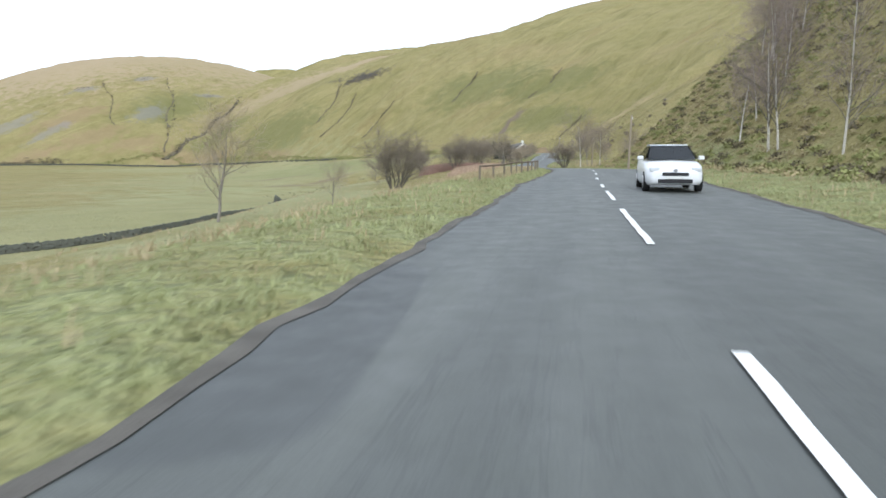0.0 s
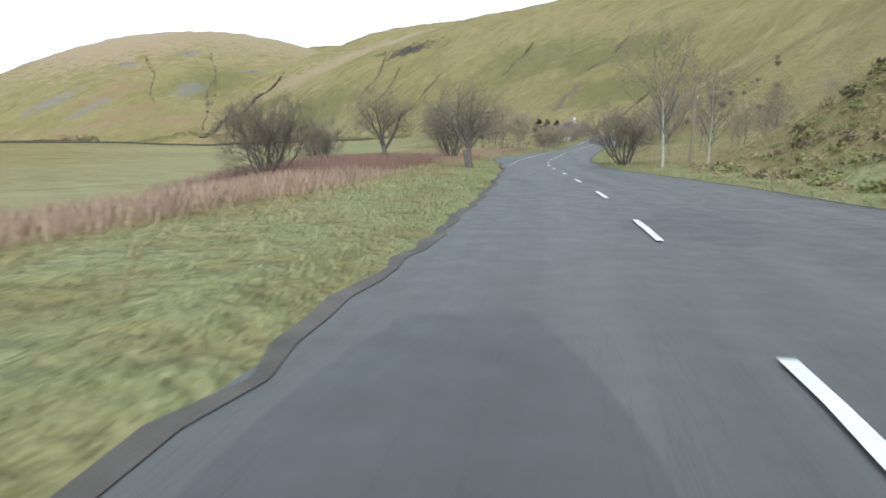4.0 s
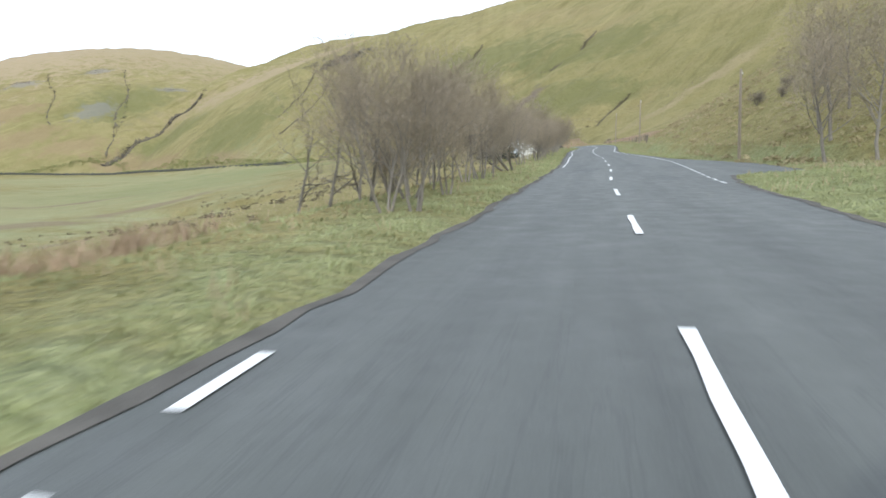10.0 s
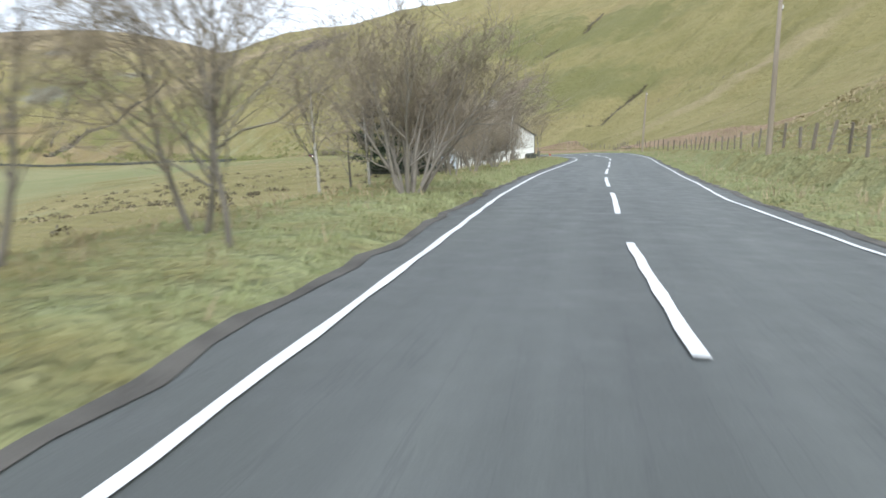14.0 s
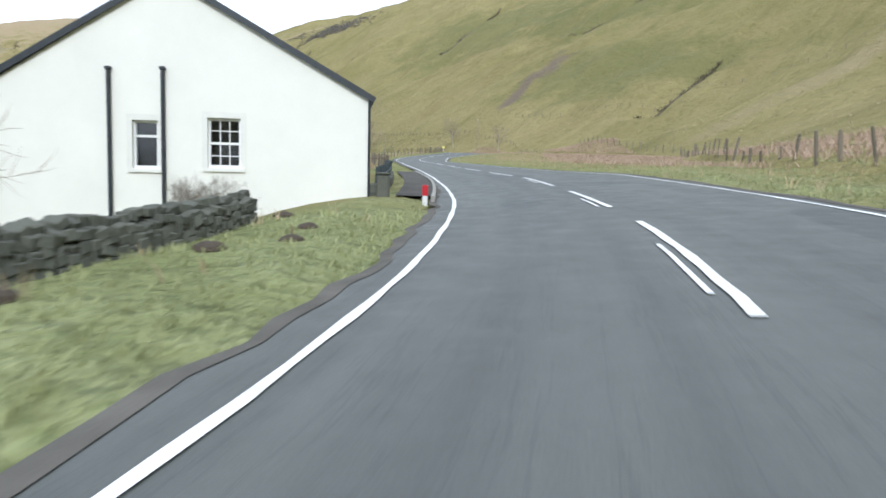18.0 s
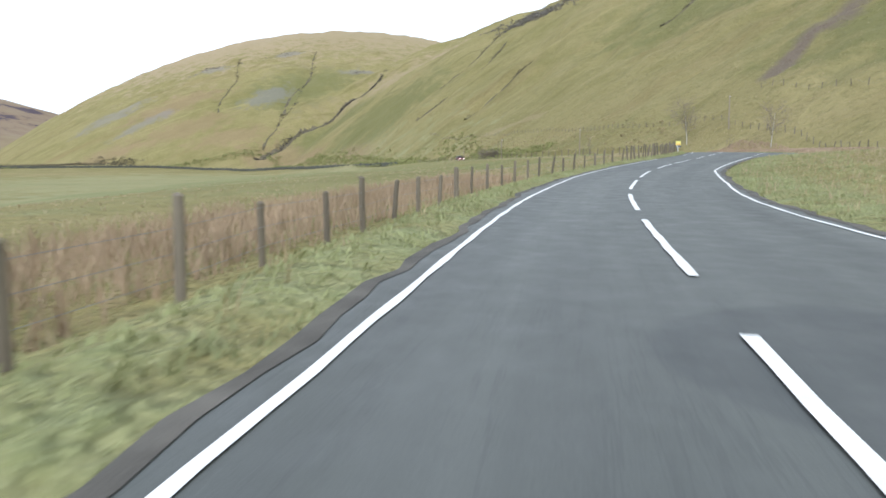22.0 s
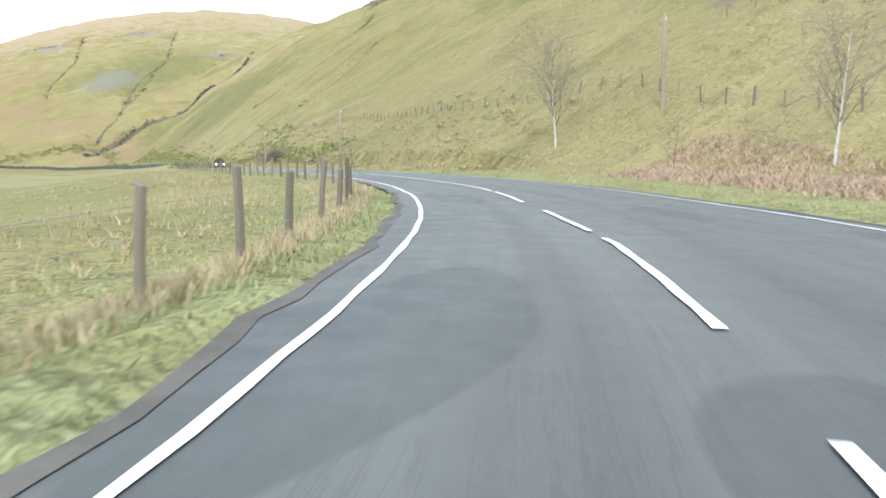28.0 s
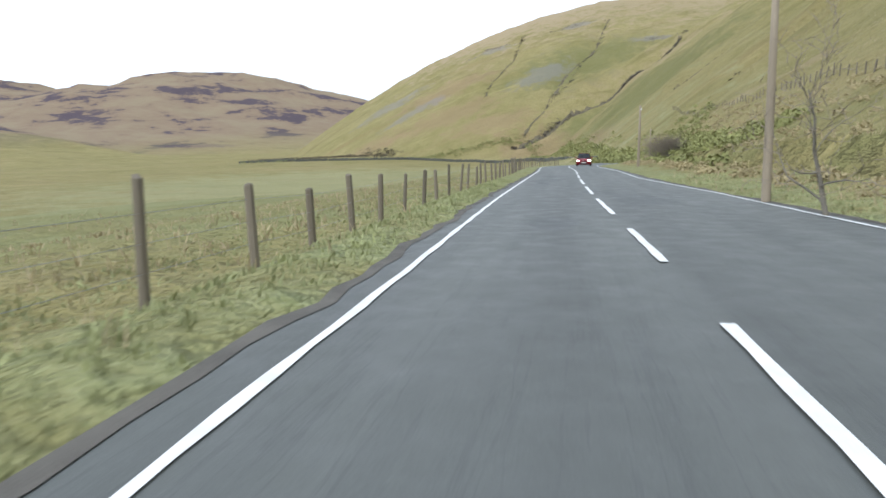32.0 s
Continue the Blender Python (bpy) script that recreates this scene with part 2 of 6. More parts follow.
    bump(n, l, add.outputs[0], b, 0.85, 2.2)
    return m


def road_material():
    m, n, l, b = nodes_of("worn_asphalt")
    big = noise_fac(n, l, 0.25, 4.0)
    mid = noise_fac(n, l, 2.2, 5.0, 0.6)
    grit = noise_fac(n, l, 70.0, 2.0, 0.6)
    uv = n.new("ShaderNodeUVMap")
    uv.uv_map = "lane"

    def lengthwise(scale, sx, sy, detail=4.0):
        mp = n.new("ShaderNodeMapping")
        mp.inputs["Scale"].default_value = (sx, sy, 1)
        t = n.new("ShaderNodeTexNoise")
        t.inputs["Scale"].default_value, t.inputs["Detail"].default_value, t.inputs["Roughness"].default_value = scale, detail, 0.6
        l.new(uv.outputs["UV"], mp.inputs["Vector"])
        l.new(mp.outputs["Vector"], t.inputs["Vector"])
        return t.outputs["Fac"]
    c = ramp(n, l, big, [(0.3, (0.063, 0.069, 0.068)), (0.7, (0.091, 0.098, 0.096))])
    c = mix(n, l, 0.4, c, ramp(n, l, mid, [(0.3, (0.048, 0.052, 0.052)), (0.7, (0.122, 0.128, 0.126))]))
    c = mix(n, l, 0.3, c, ramp(n, l, grit, [(0.35, (0.03, 0.031, 0.033)), (0.65, (0.17, 0.175, 0.18))]))
    tracks = ramp(n, l, lengthwise(1.0, 1.1, 0.035), [(0.35, (0.046, 0.050, 0.050)), (0.5, (0.082, 0.088, 0.087)), (0.66, (0.127, 0.134, 0.131))])
    c = mix(n, l, 0.4, c, tracks)
    seams = ramp(n, l, lengthwise(1.0, 3.0, 0.12, 6.0), [(0.485, (0, 0, 0)), (0.5, (1, 1, 1)), (0.515, (0, 0, 0))])
    c = mix(n, l, mix(n, l, 0.25, (0, 0, 0), seams), c, (0.028, 0.03, 0.034))
    patch = ramp(n, l, lengthwise(0.30, 1.0, 0.35, 1.0), [(0.63, (0, 0, 0)), (0.635, (1, 1, 1))])
    c = mix(n, l, mix(n, l, 0.5, (0, 0, 0), patch), c, (0.042, 0.046, 0.052))
    c = mix(n, l, 1.0, c, (1.0, 1.0, 0.92), "MULTIPLY")
    l.new(c, b.inputs["Base Color"])
    rr = ramp(n, l, mid, [(0.3, (0.5, 0.5, 0.5)), (0.7, (0.72, 0.72, 0.72))])
    l.new(rr, b.inputs["Roughness"])
    bump(n, l, grit, b, 0.3, 0.01)
    return m


def harl_material():
    """Limewash over rough rubble: lumps of stone, hollows, flaked and grey patches."""
    m, n, l, b = nodes_of("whitewashed_rubble")
    co = n.new("ShaderNodeNewGeometry")
    warp = n.new("ShaderNodeTexNoise")
    warp.inputs["Scale"].default_value = 2.0
    l.new(co.outputs["Position"], warp.inputs["Vector"])
    shift = n.new("ShaderNodeVectorMath")
    shift.operation = "MULTIPLY_ADD"
    shift.inputs[1].default_value = (0.5, 0.5, 0.5)
    l.new(warp.outputs["Color"], shift.inputs[0])
    l.new(co.outputs["Position"], shift.inputs[2])
    flat = n.new("ShaderNodeMapping")
    flat.inputs["Scale"].default_value = (1, 1, 1.7)
    l.new(shift.outputs[0], flat.inputs["Vector"])
    v = n.new("ShaderNodeTexVoronoi")
    v.feature = "SMOOTH_F1"
    v.inputs["Scale"].default_value = 2.3
    v.inputs["Smoothness"].default_value = 0.7
    l.new(flat.outputs["Vector"], v.inputs["Vector"])
    big = noise_fac(n, l, 0.9, 5.0)
    fine = noise_fac(n, l, 22.0, 5.0, 0.65)
    c = ramp(n, l, big, [(0.3, (0.68, 0.73, 0.78)), (0.7, (0.80, 0.84, 0.87))])
    c = mix(n, l, 0.25, c, ramp(n, l, fine, [(0.35, (0.48, 0.52, 0.56)), (0.65, (0.80, 0.83, 0.86))]))
    flake = ramp(n, l, noise_fac(n, l, 3.2, 6.0, 0.7, stretch=(1, 1, 2.0)), [(0.63, (0, 0, 0)), (0.70, (1, 1, 1))])
    c = mix(n, l, mix(n, l, 0.5, (0, 0, 0), flake), c, (0.42, 0.43, 0.43))
    l.new(c, b.inputs["Base Color"])
    b.inputs["Roughness"].default_value = 0.9
    b.inputs["Specular IOR Level"].default_value = 0.2
    hgt = n.new("ShaderNodeMath")
    hgt.operation = "MULTIPLY_ADD"
    hgt.inputs[1].default_value = -1.6
    l.new(v.outputs["Distance"], hgt.inputs[0])
    l.new(fine, hgt.inputs[2])
    bump(n, l, hgt.outputs[0], b, 0.5, 0.05)
    return m


M_LAND = land_material()
M_ROAD = road_material()
M_PAINT = simple("road_paint", (0.72, 0.72, 0.70), 0.6, vary=0.18, scale=3.0, bumpy=0.15)
M_BARK = simple("grey_bark", (0.155, 0.14, 0.115), 0.9, vary=0.4, scale=4.0, bumpy=0.5, fine=30, random_tint=0.4)
M_TWIG = simple("bare_twigs", (0.215, 0.18, 0.14), 0.9, vary=0.35, scale=2.0, random_tint=0.45)
M_ALDER = simple("pale_alder_bark", (0.235, 0.21, 0.175), 0.9, vary=0.4, scale=4.0, bumpy=0.5, fine=30, random_tint=0.4)
M_TWIG_PALE = simple("pale_bare_twigs", (0.325, 0.27, 0.195), 0.9, vary=0.35, scale=2.0, random_tint=0.4)
M_TWIG_RED = simple("purple_brown_twigs", (0.25, 0.20, 0.175), 0.9, vary=0.35, scale=2.0, random_tint=0.3)
M_BIRCH = simple("pale_birch_bark", (0.50, 0.47, 0.42), 0.8, vary=0.45, scale=5.0, bumpy=0.3, fine=25, stretch=(1, 1, 3))
M_NEEDLE = simple("dark_conifer_needles", (0.018, 0.032, 0.016), 0.9, vary=0.5, scale=3.0)
M_POST = simple("weathered_post", (0.17, 0.145, 0.11), 0.9, vary=0.35, scale=5.0, bumpy=0.5, fine=40, random_tint=0.5, stretch=(1, 1, 0.15))
M_RAIL = simple("brown_rail_wood", (0.15, 0.115, 0.085), 0.9, vary=0.35, scale=5.0, bumpy=0.4, fine=40)
M_POLE = simple("pole_timber", (0.27, 0.225, 0.165), 0.85, vary=0.25, scale=4.0, bumpy=0.3, fine=30, stretch=(1, 1, 0.1))
M_WIRE = simple("galvanised_wire", (0.22, 0.22, 0.22), 0.5, 0.7)
M_STONE = simple("mossy_field_stone", (0.105, 0.108, 0.088), 0.95, vary=0.5, scale=3.0, bumpy=0.8, fine=18, random_tint=0.6)
M_MORTAR = simple("dark_stone_core", (0.055, 0.05, 0.042), 0.95, vary=0.3)
M_HARL = harl_material()
M_RENDER = simple("cream_white_render", (0.78, 0.77, 0.71), 0.85, vary=0.05, scale=0.9, bumpy=0.35, fine=40)
M_SURROUND = simple("painted_stone_margin", (0.72, 0.71, 0.66), 0.8, vary=0.06, scale=4.0, bumpy=0.2)
M_GREYMARGIN = simple("grey_stone_margin", (0.36, 0.37, 0.38), 0.85, vary=0.12, scale=4.0, bumpy=0.3)
M_FRAME = simple("white_window_paint", (0.78, 0.78, 0.77), 0.45, vary=0.04)
M_DOOR = simple("dull_blue_paint", (0.055, 0.075, 0.17), 0.5, vary=0.15, scale=5.0)
M_SLATE = simple("grey_slate", (0.085, 0.086, 0.092), 0.65, vary=0.35, scale=1.5, bumpy=0.4, fine=14, random_tint=0.6)
M_IRON = simple("dark_iron", (0.035, 0.04, 0.045), 0.5, 0.3, vary=0.2)
M_RAILING = simple("dark_green_grey_railing", (0.045, 0.06, 0.065), 0.6, vary=0.25)
M_SHED = simple("dark_green_tin", (0.045, 0.075, 0.085), 0.55, 0.2, vary=0.35, scale=1.5)
M_KERB = simple("concrete_kerb", (0.32, 0.31, 0.28), 0.9, vary=0.2, scale=3.0, bumpy=0.3)
M_PAVE = simple("dark_footway", (0.075, 0.068, 0.06), 0.9, vary=0.4, scale=1.2, bumpy=0.4)
M_GRIT = simple("gritty_road_edge", (0.105, 0.096, 0.082), 0.95, vary=0.5, scale=1.5, bumpy=0.5)
M_TUFT = simple("olive_tufts", (0.33, 0.275, 0.15), 0.95, vary=0.4, scale=0.5, fine=3.0)
M_BLADE = simple("verge_grass", (0.285, 0.30, 0.145), 0.9, vary=0.4, scale=0.6, fine=3.0)
M_STRAW = simple("dead_straw_grass", (0.38, 0.315, 0.19), 0.9, vary=0.4, scale=0.7, fine=3.0)
M_RED = simple("red_brown_stems", (0.275, 0.178, 0.14), 0.9, vary=0.45, scale=0.5, fine=3.0)
M_BRACKEN = simple("dead_bracken", (0.40, 0.295, 0.215), 0.95, vary=0.35, scale=0.4, fine=3.0)
M_SCRUB = simple("dark_green_scrub", (0.22, 0.225, 0.085), 0.95, vary=0.5, scale=0.6, fine=4.0)
M_YELLOW = simple("yellow_sign_face", (0.80, 0.72, 0.22), 0.4, vary=0.03)
M_ORANGE = simple("orange_print", (0.80, 0.28, 0.03), 0.4, vary=0.03)
M_NAVY = simple("navy_sign_face", (0.03, 0.045, 0.12), 0.4, vary=0.05)
M_PRINT = simple("pale_print", (0.7, 0.7, 0.68), 0.5, vary=0.03)
M_WHITE_CAR = simple("white_car_paint", (0.75, 0.76, 0.77), 0.2, vary=0.03)
M_RED_CAR = simple("dark_red_car_paint", (0.16, 0.01, 0.015), 0.2, vary=0.05)
M_TYRE = simple("tyre_rubber", (0.02, 0.02, 0.02), 0.85, vary=0.2)
M_RIM = simple("alloy_rim", (0.45, 0.45, 0.46), 0.3, 0.9)
M_BLACK = simple("black_plastic", (0.02, 0.02, 0.022), 0.5, vary=0.2)
M_REDREFLECT = simple("red_marker_paint", (0.45, 0.02, 0.03), 0.4, vary=0.1)
M_DIM_ROOM = simple("dim_room", (0.05, 0.05, 0.055), 0.9, vary=0.4, scale=1.0)
M_ROCK = simple("crag_rock", (0.15, 0.135, 0.115), 0.95, vary=0.45, scale=0.25, bumpy=0.8, fine=2.0)
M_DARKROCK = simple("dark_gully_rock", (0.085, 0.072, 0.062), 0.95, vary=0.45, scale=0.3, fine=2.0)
M_SOIL = simple("molehill_soil", (0.07, 0.055, 0.04), 0.98, vary=0.4, scale=8.0, bumpy=0.6, fine=40)
M_RUSTBIN = simple("rusty_bin", (0.20, 0.115, 0.075), 0.8, vary=0.3, scale=6.0, bumpy=0.3)


def glass_material(name, tint=(0.9, 0.95, 0.97)):
    m, n, l, b = nodes_of(name)
    b.inputs["Base Color"].default_value = (*tint, 1)
    b.inputs["Roughness"].default_value = 0.03
    b.inputs["Transmission Weight"].default_value = 1.0
    b.inputs["IOR"].default_value = 1.45
    return m


M_GLASS = glass_material("window_glass")
M_DARKGLASS = simple("tinted_car_glass", (0.03, 0.035, 0.04), 0.06, vary=0.1)


def lamp_material(name, col, power):
    m, n, l, b = nodes_of(name)
    b.inputs["Base Color"].default_value = (*col, 1)
    b.inputs["Emission Color"].default_value = (*col, 1)
    b.inputs["Emission Strength"].default_value = power
    return m


M_HEADLAMP = lamp_material("lit_headlamp", (1.0, 0.95, 0.85), 6.0)
M_LENS = simple("clear_lamp_lens", (0.6, 0.62, 0.64), 0.1, vary=0.1)
M_REED = simple("tan_rushes", (0.36, 0.27, 0.18), 0.95, vary=0.4, scale=0.5, fine=3.0)
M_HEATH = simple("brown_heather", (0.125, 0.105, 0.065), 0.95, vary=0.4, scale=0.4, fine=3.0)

# ---- the plan: the road's centre line, and the height of the land ----
ROAD_PTS = [(-13.5, -62, 0.0), (1.1, -0.2, 0.0), (6.4, 22.3, 0.18), (12.0, 44.9, 0.26), (14.9, 60.4, 0.12), (16.7, 76.4, -0.10), (17.8, 92.6, -0.38),
            (18.7, 109.0, -0.67), (20.7, 125.9, -0.78), (25.6, 151.8, -0.77), (31.5, 178.5, -0.51), (37.8, 205.8, -0.05), (43.3, 233.1, 0.55),
            (48.8, 257.8, 1.12), (52.7, 273.0, 1.49), (56.4, 288.2, 1.81), (58.9, 303.0, 2.03), (58.5, 318.0, 2.15), (56.3, 332.8, 2.21),
            (52.2, 355.0, 2.31), (49.0, 376.5, 2.41), (49.5, 397.0, 2.76), (51.5, 415.5, 3.28), (52.6, 426.8, 3.50), (52.1, 437.5, 3.51),
            (50.0, 447.9, 3.41), (46.0, 458.1, 3.28), (36.3, 472.4, 3.06)]
ROAD_FAR = [(22.0, 490.5, 2.5), (4.0, 513.5, 1.8), (-14.0, 536.0, 1.0), (-36.0, 570.0, -0.4), (-70.0, 630.0, -2.4), (-130.0, 700.0, -5.0),
            (-215.0, 790.0, -8.0), (-300.0, 858.0, -9.0), (-340.0, 846.0, -9.0), (-445.0, 757.0, -9.0), (-540.0, 750.0, -11.0)]


def spline(points, step):
    """A smooth line through the points, sampled about every step metres."""
    p = np.array(points, float)
    p = np.vstack([2 * p[0] - p[1], p, 2 * p[-1] - p[-2]])
    out = []
    for i in range(1, len(p) - 2):
        n = max(2, int(np.hypot(*(p[i + 1] - p[i])[:2]) / step))
        t = np.linspace(0, 1, n, endpoint=False)[:, None]
        a, b, c, d = p[i - 1], p[i], p[i + 1], p[i + 2]
        out.append(0.5 * (2 * b + (c - a) * t + (2 * a - 5 * b + 4 * c - d) * t ** 2 + (3 * b - a - 3 * c + d) * t ** 3))
    return np.vstack(out + [p[-2][None]])


CENTRE = spline(ROAD_PTS + ROAD_FAR, 2.0)
C_SEG = np.hypot(*np.diff(CENTRE[:, :2], axis=0).T)
C_LEN = np.concatenate([[0], np.cumsum(C_SEG)])
C_LEN -= C_LEN[np.argmin(np.hypot(CENTRE[:, 0] - 1.1, CENTRE[:, 1] + 0.2))]


def centre_at(s):
    """Place on the centre line and the unit vector to its right, s metres along."""
    q = np.array([np.interp(s, C_LEN, CENTRE[:, k]) for k in range(3)])
    a = np.array([np.interp(s - 1.5, C_LEN, CENTRE[:, k]) for k in range(2)])
    b = np.array([np.interp(s + 1.5, C_LEN, CENTRE[:, k]) for k in range(2)])
    d = (b - a) / max(1e-6, np.hypot(*(b - a)))
    return q, np.array([d[1], -d[0]])


def beside(s, u, dz=0.0):
    """The place s metres along the road and u metres to its right, dz above the road's level."""
    q, r = centre_at(s)
    return (q[0] + r[0] * u, q[1] + r[1] * u, q[2] + dz)


def road_coords(x, y):
    """Metres along the centre line, metres to its right and the road's level, for arrays of places."""
    s, u, z = np.empty_like(x), np.empty_like(x), np.empty_like(x)
    a, dv = CENTRE[:-1], np.diff(CENTRE, axis=0)
    l2 = dv[:, 0] ** 2 + dv[:, 1] ** 2
    for i in range(0, len(x), 4000):
        px, py = x[i:i + 4000, None], y[i:i + 4000, None]
        w = np.clip(((px - a[:, 0]) * dv[:, 0] + (py - a[:, 1]) * dv[:, 1]) / l2, 0, 1)
        ex, ey = px - a[:, 0] - w * dv[:, 0], py - a[:, 1] - w * dv[:, 1]
        dist = ex ** 2 + ey ** 2
        k = np.argmin(dist, axis=1)
        j = np.arange(len(k))
        wk = w[j, k]
        side = np.sign(ex[j, k] * dv[k, 1] - ey[j, k] * dv[k, 0])
        s[i:i + 4000] = C_LEN[k] + wk * C_SEG[k]
        u[i:i + 4000] = side * np.sqrt(dist[j, k])
        z[i:i + 4000] = a[k, 2] + wk * dv[k, 2]
    return s, u, z


def smooth(e0, e1, v):
    t = np.clip((v - e0) / (e1 - e0), 0, 1)
    return t * t * (3 - 2 * t)


def wave(x, y, size, seed=0.0):
    """Cheap smooth noise, about -1 to 1, with features of that size in metres."""
    a, b = x / size * 2.2 + seed, y / size * 2.2 - seed * 1.7
    return (np.sin(a * 1.1 + 1.3 * np.sin(b * 0.83 + 0.7)) * np.cos(b * 0.97 + 1.1 * np.sin(a * 0.71 + seed)) * 0.65
            + np.sin(a * 2.3 - b * 1.7 + 1.9 * np.sin(a * 0.9 + b * 1.3)) * 0.35)


# the tarmac's edges, metres left and right of the centre line
L_S = [-60, 10, 20, 26, 34, 48, 60, 85, 96, 101, 106, 110, 118, 126, 135, 143, 153, 160, 165, 173, 188, 206, 222, 236, 254, 287, 312, 330, 345, 377, 392, 403, 411, 418, 424, 431, 445, 463, 480, 487, 505, 560]
L_U = [-3.1, -3.28, -3.05, -3.25, -3.0, -2.92, -3.1, -3.1, -3.14, -3.0, -3.0, -3.4, -3.7, -5.3, -6.3, -5.4, -4.8, -3.6, -3.14, -2.95, -2.87, -2.9, -3.0, -2.85, -3.2, -3.15, -3.3, -3.25, -3.0, -2.85, -3.15, -3.35, -3.0, -2.45, -2.35, -2.9, -3.2, -3.3, -2.6, -2.8, -3.0, -3.0]
R_S = [-60, 30, 50, 70, 88, 105, 125, 150, 172, 188, 194, 198, 212, 222, 231, 237, 243, 250, 262, 290, 300, 345, 372, 388, 399, 405, 417, 424, 432, 446, 452, 460, 480, 490, 500, 520, 560]
R_U = [3.6, 4.0, 5.0, 6.2, 5.6, 4.3, 3.6, 3.6, 3.8, 4.1, 5.0, 9.5, 9.5, 5.6, 5.0, 4.4, 3.6, 3.2, 3.3, 3.4, 3.6, 3.6, 3.6, 3.4, 2.9, 3.1, 3.6, 5.0, 8.5, 8.0, 5.8, 5.2, 5.4, 5.1, 4.7, 3.6, 3.4]

# the carriageway tilts up to its outer side round the left-hand bend at the cottage
BANK_S, BANK_K = [286, 294, 304, 312, 326, 336, 346, 362, 376], [0, .03, .055, .085, .088, .058, .04, .02, 0]


def banked(s, u):
    """Lift of the tilted road surface over its level at the left edge line."""
    return np.interp(s, BANK_S, BANK_K) * (np.clip(u, -3.6, 4.2) + 2.75)


# foot line of the steep hill on the right of the road
FOOT = [(60, -260), (9.5, -40), (13.5, 10), (21, 45), (25.5, 80), (29, 106), (45, 122), (60, 150), (54, 180), (49.5, 200), (49.5, 220), (50, 235), (57.5, 268), (62, 284),
        (66, 302), (67.5, 318), (72, 345), (78, 370), (68, 400), (63, 430), (58, 452), (50, 470), (36, 489), (13, 520), (-8, 546), (-50, 606), (-130, 690), (-225, 790), (-288, 862)]


def foot_distance(x, y):
    """Distance from the hill's foot line, positive on the hill's side."""
    f = np.array(FOOT, float)
    best, score, side = np.full(x.shape, 1e9), np.full(x.shape, 1e9), np.ones_like(x)
    for a, b in zip(f[:-1], f[1:]):
        d = b - a
        l = np.hypot(*d)
        w = np.clip(((x - a[0]) * d[0] + (y - a[1]) * d[1]) / l ** 2, 0, 1)
        dist = np.hypot(x - a[0] - w * d[0], y - a[1] - w * d[1])
        cross = ((x - a[0]) * d[1] - (y - a[1]) * d[0]) / l
        sc = dist - 1e-3 * np.abs(cross)
        m = sc < score
        score, best, side = np.where(m, sc, score), np.where(m, dist, best), np.where(m, np.sign(cross), side)
    return best * side


HILL_Q, HILL_TOP, HILL_STEEP = [-60, 0, 120, 250, 400, 600], [235, 199, 206, 231, 400, 400], [0.98, 0.81, 0.63]


